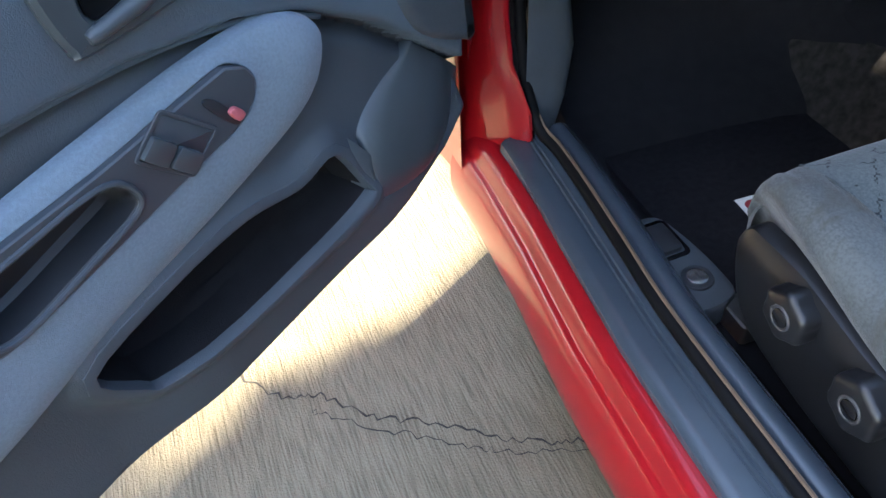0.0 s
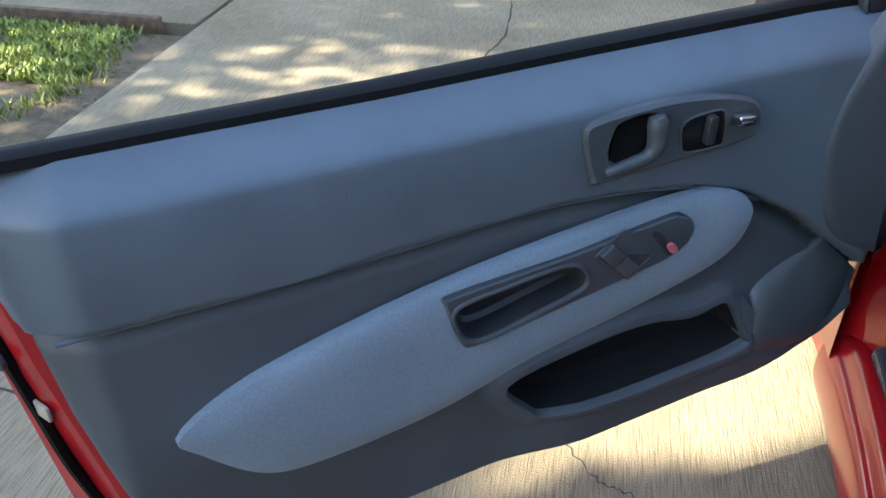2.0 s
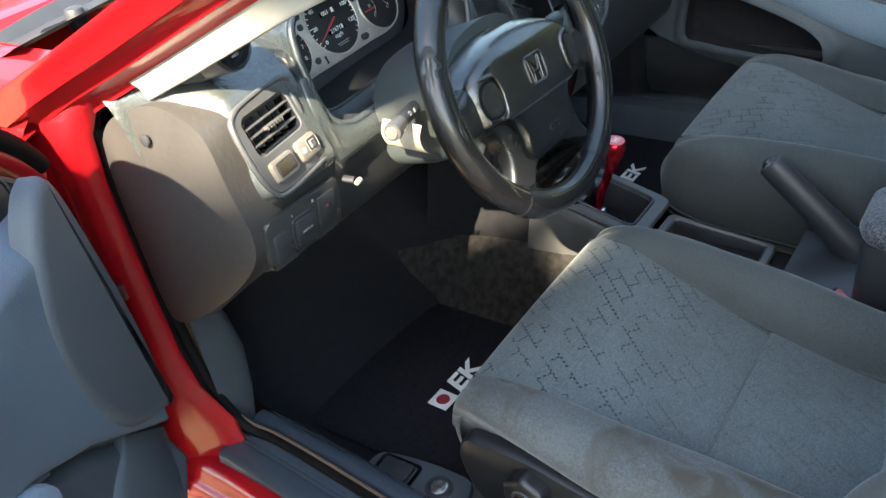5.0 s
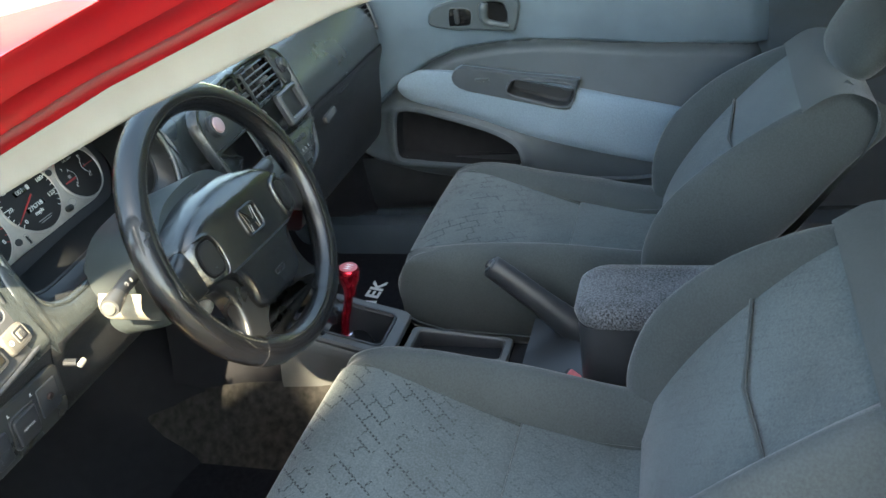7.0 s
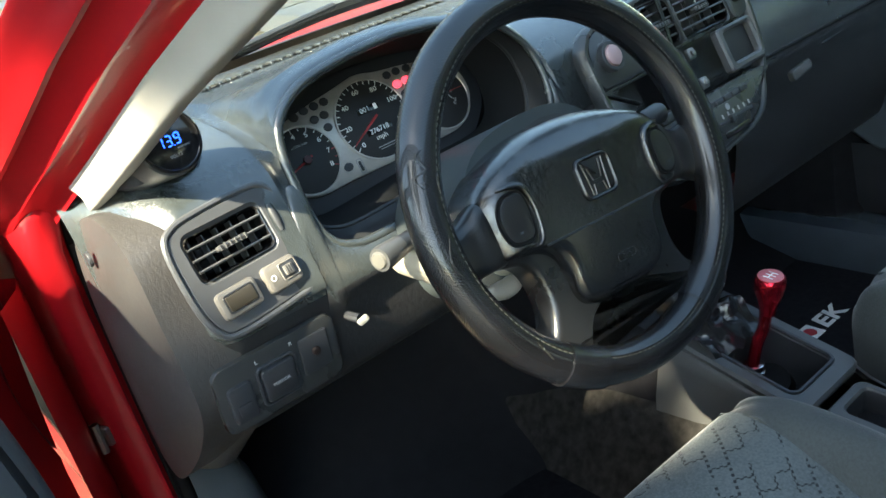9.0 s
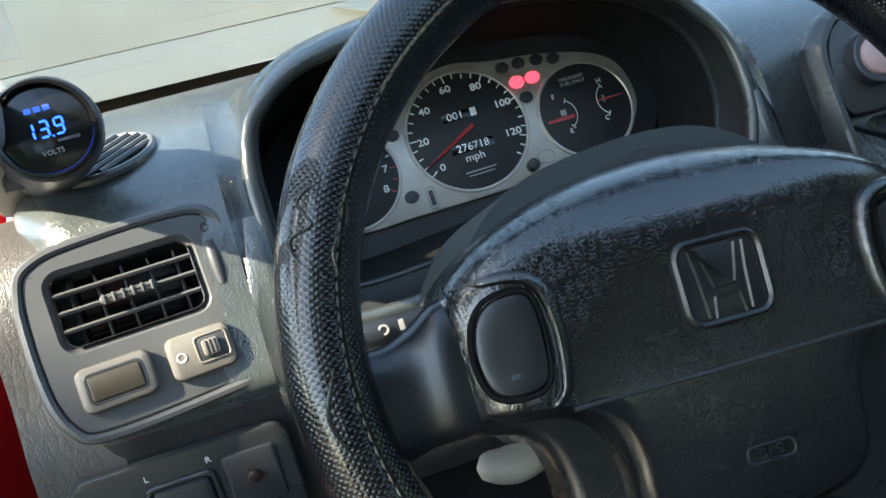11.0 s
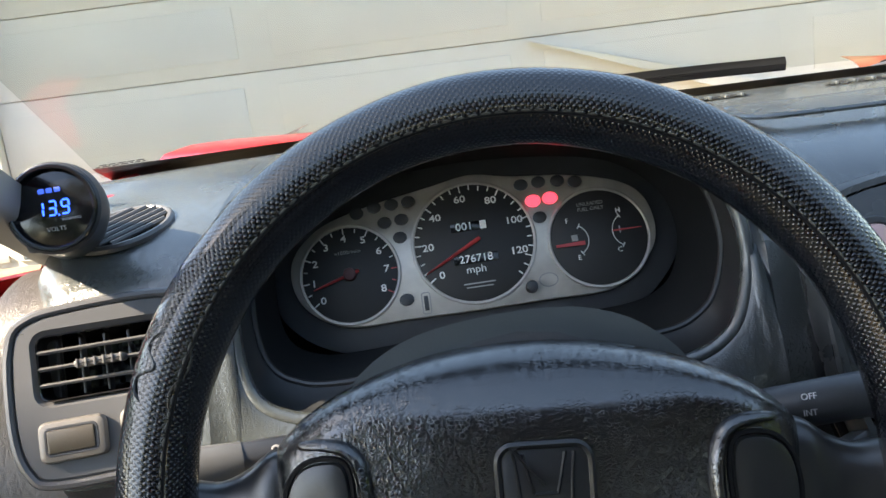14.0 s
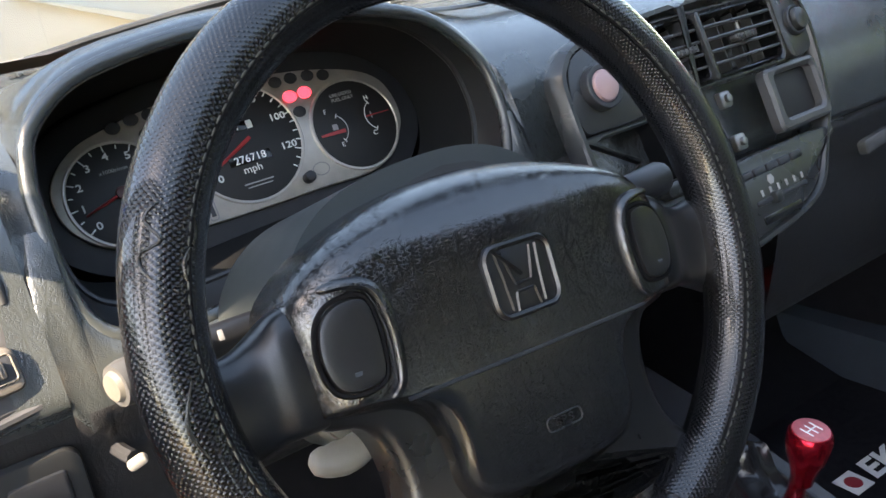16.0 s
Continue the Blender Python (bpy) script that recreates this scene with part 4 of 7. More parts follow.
def wheel(name, x, y):
    w = thing(name, "road wheel with a black tyre at the front wing", "wheel", at=(x, y, .29))
    prof = [(-.085, .19), (-.09, .22), (-.088, .26), (-.075, .284), (-.03, .29), (.03, .29), (.075, .284), (.088, .26), (.09, .22), (.085, .19)]
    rings = [[Vector((x + dx, y + r * math.sin(a), .29 + r * math.cos(a))) for dx, r in prof] for a in [2 * math.pi * i / 40 for i in range(40)]]
    part("tyre", loft(rings, loop=True, closed=False), RUBBER, w)
    prof = [(-.08, .192), (-.07, .18), (-.03, .175), (-.045, .10), (-.06, .05), (-.06, .005)]
    rings = [[Vector((x + dx, y + r * math.sin(a), .29 + r * math.cos(a))) for dx, r in prof] for a in [2 * math.pi * i / 40 for i in range(40)]]
    part("rim", loft(rings, loop=True, closed=False), STEEL, w)


wheel("front_wheel", -.765, 1.45)

# windscreen and wipers
def screen():
    rings = []
    for k in range(9):
        t = k / 8
        z = .946 + .26 * t + .03 * math.sin(math.pi * t)
        hw = .705 - .155 * t
        rings.append([Vector((hw * x, (.44 + .18 * max(0, 1 - (.705 * x / .725) ** 2) ** .7) * (1 - t) + (-.40 + .10 * (1 - x * x)) * t, z + .015 * (1 - x * x))) for x in [-1 + i / 8 for i in range(17)]])
    return loft(rings, closed=False)


ws = single("windscreen", screen(), GLASS, "clear curved windscreen glass with a printed mark", "windscreen", kind="structure")
ws.visible_shadow = False


def wiper(name, a, b, h):
    w = thing(name, "black wiper arm resting at the foot of the windscreen", "wiper", "wipers", at=a)
    a, b = Vector(a), Vector(b)
    part("arm", tube(spline([a, a.lerp(b, .3) + Vector((0, -.01, .02)), a.lerp(b, .62) + Vector((0, -.02, .028))], 5, False), 0.007, 8, squash=.6), DARK, w)
    part("blade", tube(spline([a.lerp(b, .2) + Vector((0, .01, .010)), a.lerp(b, .6) + Vector((0, 0, .018)), b], 6, False), 0.006, 6, squash=1.5), RUBBER, w)
    part("cap", disc(Plane(a - Vector((0, 0, .012)), (1, 0, 0), (0, 1, 0)), .014, .03, .006), DARK, w)


wiper("wiper", (-.58, .625, .925), (.02, .645, .965), 0)
wiper("wiper", (.05, .70, .925), (.58, .60, .970), 0)

# printed mark low in the corner of the windscreen: rows of plain bars
mark = thing("windscreen_mark", "small black printed maker's mark on the glass", "label", at=(-.672, .43, .955))
MP = Plane((-.666, .410, .9625), (.9, .42, 0), (.1, -.95, .29))
rnd = random.Random(5)
for row in range(5):
    x = -.02 + rnd.uniform(0, .006)
    while x < .02:
        w = rnd.uniform(.002, .007)
        part("bar", block(MP, w, .0022, .0004, .0001, x + w / 2, .012 - .0058 * row, 0.003), DARK, mark)
        x += w + .0016

# floor and carpet
floor = thing("car_floor", "black carpeted floor of the car with a raised tunnel", "floor", kind="structure")
part("carpet", loft([spline([Vector((x, y + dy, z + dz)) for x, dy, dz in ((-.60, 0, .0), (-.55, 0, -.002), (-.30, 0, 0), (-.17, 0, .012), (-.135, 0, .07), (-.10, 0, .13), (0, 0, .145), (.10, 0, .13), (.135, 0, .07), (.17, 0, .012), (.30, 0, 0), (.68, 0, 0))], 3, False)
                     for y, z in ((-1.2, .20), (-.5, .195), (.1, .195), (.35, .20), (.50, .24), (.62, .35), (.70, .50), (.72, .6))], closed=False), CARPET, floor)
part("tunnel_carpet", loft([spline([Vector((x, y, z)) for x, z in ((-.215, .203), (-.185, .222), (-.145, .280), (-.112, .325), (-.08, .35))], 4, False) for y in (.60, .45, .30, .10, -.1)], closed=False), CARPETG, floor, "grey carpeted side of the centre tunnel")


def floor_mat(name, x0, x1, y0, y1, z, tx, ty):
    m = thing(name, "black cloth floor mat with a pale stitched emblem", "floor mat", "floor mats", at=((x0 + x1) / 2, (y0 + y1) / 2, z))
    P = Plane((0, 0, z), (1, 0, 0), (0, 1, 0))
    part("cloth", plate(rrect(x1 - x0, y1 - y0, .05, 6, (x0 + x1) / 2, (y0 + y1) / 2), P, .010, .004), MATCLOTH, m)
    Q = Plane((tx, ty, z + .0104), (1, -.03, 0), (0.03, 1, 0))
    part("emblem_field", block(Q, .040, .040, .0012, .0004, .0, 0), WHITEINK, m, "white square of the emblem")
    part("emblem_dot", disc(Q, .0125, .0016, .0004), mat("emblem_red", (.28, .02, .03), .8), m, "dark red dot of the emblem")
    part("letters", writing("EK", .052, Q, .028, .0, .001, align='LEFT', thick=.0016, stretch=1.25, shear=0.2), WHITEINK, m, "white embroidered letters")


floor_mat("floor_mat", -.575, -.19, .02, .56, .2005, -.425, .205)
floor_mat("floor_mat", .17, .64, .05, .56, .2005, .355, .225)

# kick panel beside the footwell
kick = thing("kick_panel", "dark grey moulded kick panel beside the footwell", "trim panel", at=(-.66, .45, .2))
part("panel", loft([spline([Vector((x0 * k + -.700 * (1 - k), y, z)) for x0, y, k in ((-.700, .430, 1), (xi, .428, .35), (xi, .432, .75), (xi, .446, .95), (xi, .475, 1.0), (xi, .60, .9))], 4, False) for z, xi in ((.215, -.655), (.26, -.640), (.32, -.622), (.40, -.612), (.47, -.622), (.515, -.640), (.60, -.655))], closed=False), TRIM, kick)
part("clip", block(Plane((-.655, .440, .492), (-1, 0, 0), (0, 0, 1)), .040, .016, .012, .003), DARK, kick)

# fuel flap release on the floor
fr = thing("fuel_release", "dark plastic release lever box with a chrome key lock", "release lever", at=(-.61, .11, .2))
P = Plane((-.612, .115, .205), (1, 0.05, 0), (-.05, 1, 0.02))
part("base", plate(spline([(-.042, -.075), (.03, -.078), (.042, -.03), (.036, .05), (.02, .095), (-.03, .09), (-.046, .03)], 5), P, .040, .010), TRIM, fr)
part("lever", block(P, .034, .055, .012, .004, .0, .045, .036), DARK, fr, "black pull lever")
part("lever_recess", ringplate(rrect(.05, .075, .01, 4, 0, .045), rrect(.038, .06, .006, 4, 0, .045), P, .003, (0, .045), .001, .039), GLOSSBLACK, fr)
part("lock_ring", annulus(P, .022, .014, .006, .0, -.035, .038), DARK, fr)
lock = part("lock", disc(P, .0145, .008, .002, .038, .0, -.035), SILVER, fr, "chrome key lock")
part("keyhole", block(P, .002, .012, .001, .0003, 0, -.035, .0465), DARK, lock)
part("pin", tube([P(-.036, .085, .03), P(-.036, .085, .05)], .004, 8), STEEL, fr)

# ---- doors ----
DD = Door((-.76, .50, 0), (-.85, -.527, 0), (.527, -.85, 0))
PD = Door((.845, .51, .018), (0, -1, 0), (-1, 0, 0))
OVAL = [(1.114, .526), (1.022, .582), (.832, .644), (.636, .684), (.514, .700), (.450, .694), (.414, .660), (.440, .602), (.542, .560), (.690, .515), (.826, .463), (.968, .434), (1.036, .441), (1.096, .493)]
CREASE = [(.17, .50), (.24, .553), (.335, .628), (.43, .681), (.50, .703), (.60, .713), (.70, .713), (.95, .685), (1.23, .664)]
BELT = [(.20, .885), (.35, .882), (.63, .867), (.865, .853), (1.05, .845), (1.26, .835)]
BOTTOM = [(.17, .452), (.244, .412), (.363, .381), (.497, .349), (.636, .323), (.72, .309), (.97, .264), (1.08, .252), (1.13, .266), (1.175, .335)]
POCKET = [(.735, .482), (.70, .428), (.665, .416), (.50, .437), (.400, .456), (.392, .470), (.425, .527), (.48, .520), (.55, .528), (.64, .515)]
SWITCHES = [(.815, .628), (.805, .641), (.667, .662), (.560, .683), (.525, .684), (.508, .660), (.530, .632), (.60, .612), (.70, .585), (.780, .566), (.798, .577)]
CUP = [(.805, .612), (.795, .627), (.74, .638), (.69, .647), (.662, .646), (.648, .630), (.652, .614), (.70, .597), (.768, .576), (.793, .583)]


OVAL_P = [(1.205, .455), (1.065, .520), (.90, .562), (.70, .612), (.55, .643), (.412, .659), (.355, .650), (.328, .622), (.344, .594), (.384, .574), (.52, .530), (.661, .474), (.80, .432), (.939, .398), (1.06, .380), (1.17, .400)]
POCKET_P = [(.300, .440), (.36, .426), (.46, .412), (.56, .400), (.622, .398), (.630, .425), (.612, .462), (.54, .500), (.44, .534), (.35, .555), (.305, .540)]


def on_door(D, u, v, w, lean=0.0):
    """A drawing plane on the door, facing the cabin."""
    p = Plane(D(u, v, w), D.d, Vector((0, 0, 1)) + D.d * lean)
    return p if p.n.dot(D.n) > 0 else Plane(D(u, v, w), -D.d, Vector((0, 0, 1)) + D.d * lean)


def v2(pts):
    return [Vector(p) for p in pts]


def rounded(pts, rad, n=4):
    """A polygon with its corners rounded off."""
    out, k = [], len(pts)
    for i in range(k):
        p, a, b = Vector(pts[i]), Vector(pts[i - 1]), Vector(pts[(i + 1) % k])
        p0, p1 = p + (a - p).normalized() * rad, p + (b - p).normalized() * rad
        for j in range(n + 1):
            t = j / n
            out.append(p0 * (1 - t) ** 2 + p * 2 * t * (1 - t) + p1 * t * t)
    return out


def card_height(oval, pocket, seat=.05):
    def h(u, v):
        cr = interp(u, CREASE)
        belt = interp(u, BELT)
        up = smooth((v - cr + .004) / .012)
        w = .118 + .016 * up
        w += .006 * up * math.sin(math.pi * min(1, max(0, (v - cr) / max(.05, belt - cr))))
        w -= .055 * smooth((v - belt + .045) / .05)
        w -= .016 * (1 - up) * smooth((.03 - (cr - v)) / .03)
        w += .018 * (1 - up) * smooth((u - .2) / .2) * math.exp(-((v - (cr - .2)) / .11) ** 2)
        w += .022 * (1 - up) * smooth((.50 - v) / .08) * smooth((.75 - u) / .15)
        w -= .03 * smooth((u - 1.16) / .07)
        q = Vector((u, v))
        dk = inside(q, pocket)
        w += .012 * smooth((dk + .03) / .025)
        do = inside(q, oval)
        w -= seat * smooth((do - .012) / .006)
        return w
    return h


def door_card(D, parent, driver):
    """The moulded inner panel, with the storage pocket sunk in it."""
    oval, pocket = spline(v2(OVAL if driver else OVAL_P), 4), spline(v2(POCKET if driver else POCKET_P), 4)
    h = card_height(oval, pocket)
    nu, nv = 170, 104
    rings = []
    for i in range(nu + 1):
        s = i / nu
        r = []
        for j in range(nv + 1):
            t = j / nv
            rear = interp(t, [(0, 1.155), (.12, 1.175), (.4, 1.215), (.75, 1.245), (1, 1.252)])
            front = interp(t, [(0, .175), (.3, .18), (.7, .19), (1, .215)])
            u = front + (rear - front) * s
            v = interp(u, BOTTOM) + (interp(u, BELT) - interp(u, BOTTOM)) * t
            edge = min(s, 1 - s, t * .6) / .02
            w = h(u, v) - .03 * (1 - smooth(edge)) ** 2
            r.append(D(u, v, w))
        rings.append(r)
    bm = loft(rings, closed=False)
    gone = []
    for f in bm.faces:
        q = f.calc_center_median() - D.h
        uv_ = Vector((q.dot(D.d), f.calc_center_median().z - D.h.z))
        if inside(uv_, pocket) > -.003:
            gone.append(f)
        elif uv_.y < interp(uv_.x, CREASE):
            f.material_index = 1
    bmesh.ops.delete(bm, geom=gone, context='FACES')
    me_up = part("door_card", bm, VINYL, parent, "blue-grey moulded vinyl door card", sharp=60)
    me_up.data.materials.append(VINYL_LO)

    hp = card_height(oval, pocket, 0.0)

    def at(o, w):
        return [D(q.x, q.y, hp(q.x, q.y) + w) for q in o]
    part("pocket_rim", loft([at(inset(pocket, -.013), -.003), at(inset(pocket, -.011), .0008), at(inset(pocket, -.003), .0018), at(pocket, .0010), at(inset(pocket, .002), -.004), at(inset(pocket, .003), -.012)]), VINYL_LO, parent)
    # black lining stands for the shade down in the pocket
    part("storage_pocket", loft([at(inset(pocket, .002), -.006), at(inset(pocket, .004), -.03), at(inset(pocket, .007), -.055), at(inset(pocket, .016), -.062)], cap1=True), CARPET, parent, "deep storage pocket, darkened for the shade inside")
    return oval, pocket


def door_trim(D, parent, driver):
    oval, pocket = door_card(D, parent, driver)
    off = Vector((0, 0)) if driver else Vector((-.030, -.020))
    sw = [q + off for q in spline(v2(SWITCHES), 4)]
    cup = [q + off for q in spline(v2(CUP), 4)]
    c = Vector((.715, .612)) + off

    def dome(u, v):
        d = inside(Vector((u, v)), oval)
        return .016 * math.sqrt(max(0, min(1, d / .05)) * (2 - max(0, min(1, d / .05)))) if d > 0 else 0
    part("armrest_insert", ringplate(oval, inset(sw, .001), D, .010, c, .002, .126, 280, dome, steps=7), DOORCLOTH, parent, "pale blue-grey cloth armrest insert")

    def flat(u, v):
        return .0
    part("switch_panel", ringplate(sw, cup, D, .036, (.715 + off.x, .614 + off.y), .0015, .118, 80, flat), TRIM, parent, "dark plastic switch panel")
    part("pull_cup", bowl(cup, D, .035, .153, .006, .004), DARK, parent, "dark recessed door pull")
    part("cup_lip", tube([D(q.x, q.y, .1545) for q in inset(cup, -.003)], .0028, 8, closed=True), TRIM, parent)
    if driver:
        q = rounded([(.640, .655), (.604, .686), (.556, .641), (.592, .610)], .006)
        part("switch_recess", plate(inset(q, .004), D, .001, .0004, .1538), TRIM, parent)
        part("switch_surround", ringplate(q, inset(q, .004), D, .0018, (.598, .648), .0006, .154, 60), TRIM, parent)
        for b in ([(.634, .656), (.618, .669), (.600, .651), (.615, .637)], [(.613, .635), (.598, .648), (.580, .630), (.594, .617)]):
            w = part("window_switch", plate(rounded(b, .003), D, .007, .0012, .154), HANDLE, parent, "window switch")
        part("lock_slot", plate(spline(v2([(.566, .668), (.556, .668), (.535, .640), (.542, .636)]), 4), D, .002, .0006, .154), DARK, parent)
        part("lock_rocker", plate(spline(v2([(.546, .650), (.538, .652), (.530, .642), (.538, .638)]), 4), D, .005, .002, .155), PINK, parent, "red-tipped lock rocker")
    else:
        part("window_switch", block(on_door(D, .555, .634, .154, .1), .036, .008, .005, .002), HANDLE, parent, "window switch")
    # latch lever and its surround
    o = spline(v2([(.664, .808), (.652, .819), (.597, .827), (.549, .829), (.498, .825), (.458, .814), (.442, .794), (.445, .771), (.484, .761), (.535, .756), (.637, .744), (.650, .752), (.660, .780)]), 4)
    hole = spline(v2([(.628, .803), (.620, .812), (.592, .817), (.578, .813), (.571, .800), (.573, .785), (.584, .774), (.610, .768), (.626, .768), (.632, .780)]), 4)
    part("handle_surround", ringplate(o, hole, D, .012, (.600, .792), .004, .138, 120), HANDLE, parent, "dark plastic surround of the door handle")
    # shallow bowl; the shade of a deeper hole is put into its black
    part("handle_recess_shade", bowl(hole, D, .0055, .149, .002, .001), RUBBER, parent)
    lever = spline([D(u, v, .152) for u, v in ((.583, .816), (.579, .800), (.578, .784), (.586, .771), (.607, .765), (.637, .7585))], 5, False)
    part("latch_lever", tube(lever, [interp(i, [(0, .0085), (3, .0115), (10, .0110), (15, .0085), (20, .0070), (24, .0062), (25, .0045)]) for i in range(26)], 12), HANDLE, parent, "pull lever")
    hole2 = spline(v2([(.549, .797), (.538, .806), (.520, .809), (.503, .810), (.495, .803), (.492, .773), (.499, .767), (.538, .766), (.546, .776)]), 4)
    # flat black plate drawn for the shade in the lock's recess
    part("lock_recess_shade", plate(hole2, D, .002, .0008, .1495), GLOSSBLACK, parent)
    part("recess_lip", tube([D(q.x, q.y, .1505) for q in hole2], .0016, 6, closed=True), HANDLE, parent)
    part("lock_tab", block(on_door(D, .514, .790, .149, .15), .012, .034, .011, .003), DARK, parent, "lock slider")
    if driver:
        part("lock_knob", block(on_door(D, .472, .796, .149, -.2), .022, .011, .013, .002), CHROME, parent, "bright metal lock tab")
        part("lock_plate", block(on_door(D, .472, .796, .1485), .028, .016, .002, .0008), DARK, parent)


def driver_door():
    d = thing("driver_door", "open red car door with a blue-grey inner trim", "car door", at=(-.76, .50, 0))
    door_trim(DD, d, True)
    D = DD
    # speaker grille cap at the front lower corner of the card
    rows = []
    for ring in (((.262, .573, .112), (.257, .566, .117), (.215, .530, .117), (.170, .490, .105)),
                 ((.335, .549, .122), (.315, .530, .138), (.245, .490, .137), (.172, .465, .105)),
                 ((.380, .520, .128), (.365, .490, .154), (.270, .455, .150), (.180, .445, .107)),
                 ((.374, .455, .147), (.369, .440, .155), (.280, .425, .146), (.200, .425, .102)),
                 ((.372, .412, .138), (.366, .405, .138), (.290, .408, .124), (.220, .415, .092))):
        p0, p3 = ring[0], ring[3]
        rows.append([D(p0[0] + .004, p0[1], p0[2] - .03)] + [D(*p) for p in ring] + [D(p3[0] - .006, p3[1], p3[2] - .03)])
    part("pocket_end_cap", surf(rows, 6, 6), HANDLE, d, "smooth grey plastic pocket end cap", sharp=50)
    part("pocket_lip", loft([[D(u + a * .010, v - a * .006, w + z) for a, z in ((-1, -.02), (-.9, .003), (0, .007), (.9, .003), (1, -.02))] for u, v, w in ((.416, .534, .124), (.402, .516, .136), (.388, .495, .145), (.383, .465, .148), (.382, .428, .146), (.382, .410, .136))], closed=False), HANDLE, d, "smooth front rim of the pocket")
    part("crease_bead", tube(spline([D(u, interp(u, CREASE) + .001, .1235) for u in (.40, .47, .54, .62, .72, .85, 1.0, 1.12, 1.20)], 6, False), .0035, 8), VINYL, d)
    # sail panel in front of the window
    sail = spline(v2([(.246, .900), (.215, .880), (.185, .70), (.182, .56), (.20, .55), (.28, .60), (.325, .70), (.325, .78), (.285, .862)]), 5)
    part("sail_panel", plate(sail, D, .030, .014, .115, steps=4), VINYL_LO, d, "dark sail panel at the front of the door")
    part("belt_moulding", loft([[D(u, interp(u, BELT) + dv, w) for dv, w in ((-.006, .085), (.004, .082), (.008, .070), (.006, .055), (-.004, .05))] for u in [.26 + .05 * i for i in range(21)]], closed=False), RUBBER, d, "black rubber window seal")
    part("belt_moulding", loft([[D(u, interp(u, BELT) + dv, w) for dv, w in ((-.04, .050), (-.010, .044), (-.006, .034), (-.010, .020), (-.028, .010))] for u in [.22 + .052 * i for i in range(21)]], closed=False), RUBBER, d, "black outer window seal")
    # outer skin, rear edge with latch
    rear = [(0.18, 1.13), (.25, 1.258), (.40, 1.27), (.60, 1.292), (.76, 1.322), (.86, 1.33)]
    skin = []
    low = [(0, .315), (.4, .30), (.8, .258), (1.1, .238)]
    for z in (.225, .24, .26, .40, .55, .68, .76, .80):
        bulge = .05 * math.sin(math.pi * min(1, (z - .2) / .62) ** .8)
        rr = interp(z, [(.225, 1.20), (.25, 1.256), (.40, 1.272), (.60, 1.292), (.76, 1.322), (.86, 1.33)])
        skin.append([D(u, max(z, interp(u, low)), -.03 - bulge * smooth((u + .05) / .3 + .4)) for u in (.02, .06, .3, .6, .9, 1.15, rr - .02, rr)])
    skin.append([D(u, interp(u, BELT) - .021, .002) for u in (.02, .06, .3, .6, .9, 1.15, 1.30, 1.32)])
    skin.append([D(u, interp(u, BELT) - .022, .014) for u in (.02, .06, .3, .6, .9, 1.15, 1.30, 1.32)])
    part("outer_skin", loft(skin, closed=False), RED, d, "glossy red outer door skin")
    edge = []
    for z in (.235, .25, .30, .40, .50, .60, .70, .78, .82):
        rr = interp(z, [(.225, 1.20), (.25, 1.256), (.40, 1.272), (.60, 1.292), (.76, 1.322), (.86, 1.33)])
        ci = interp(z, [(.25, 1.165), (.40, 1.19), (.60, 1.225), (.75, 1.245), (.86, 1.25)])
        edge.append([D(rr, z, -.03), D(rr, z, -.012), D(rr - .012, z, .0), D(rr - .022, z, .012), D(ci + .03, z, .045), D(ci + .012, z, .062), D(ci - .02, z, .070)])
    part("door_edge", loft(edge, closed=False, cap0=True), RED, d, "red painted rear edge of the door", sharp=25)
    part("bottom_edge", loft([[D(u, z - .24 + interp(u, low), w) for z, w in ((.240, -.03), (.235, 0), (.245, .05), (.33, .09))] for u in (.35, .5, .7, .9, 1.12, 1.19)], closed=False), RED, d)
    part("front_edge", loft([[D(u, z, w) for u, w in ((.02, -.03), (.02, .01), (.05, .04), (.10, .07))] for z in (.45, .55, .7, .82)], closed=False), RED, d)
    part("edge_seal", tube(spline([D(1.302, .80, .020), D(1.286, .70, .022), D(1.271, .62, .022), D(1.256, .52, .024), D(1.240, .42, .028), D(1.212, .32, .034)], 6, False), .015, 8, squash=.6), RUBBER, d, "black rubber seal along the door edge")
    for u, v, w in ((1.272, .598, .035), (1.188, .268, .058)):
        Q = Plane(D(u, v, w), D.n * .55 - D.d * .8, (0, 0, 1))
        Q = Plane(D(u, v, w), D.d * .55 - D.n * .8, (0, 0, 1))
        if Q.n.dot(D.n) < 0:
            Q = Plane(D(u, v, w), -(D.d * .55 - D.n * .8), (0, 0, 1))
        s = part("door_screw", disc(Q, .012, .006, .003), DARK, d, "black trim screw")
        part("screw_socket", disc(Q, .005, .001, .0003, .0062), RUBBER, s)
    Q = Plane(D(1.25, .525, .04), -(D.d * .55 - D.n * .8), (0, 0, 1))
    part("latch", block(Q, .035, .022, .004, .002), CREAM, d, "pale latch plate")
    # window frame
    fr = spline([D(1.315, .82, .01), D(1.29, .98, .03), D(1.22, 1.15, .07), D(1.05, 1.24, .10), D(.75, 1.215, .12), D(.50, 1.125, .09), D(.286, .998, .045), D(.20, .934, .040), D(.13, .875, .036), D(.095, .832, .034)], 6, False)
    part("window_frame", tube(fr, .017, 10), RED, d, "red upper door frame")
    part("frame_seal", tube([p + D.n * .012 - D.d * .004 + Vector((0, 0, .017)) for p in fr], .0135, 10), RUBBER, d, "black rubber seal on the door frame")
    part("window_channel", tube([p + D.n * .004 - Vector((0, 0, .017)) for p in fr[:-14]], .007, 8), RUBBER, d)
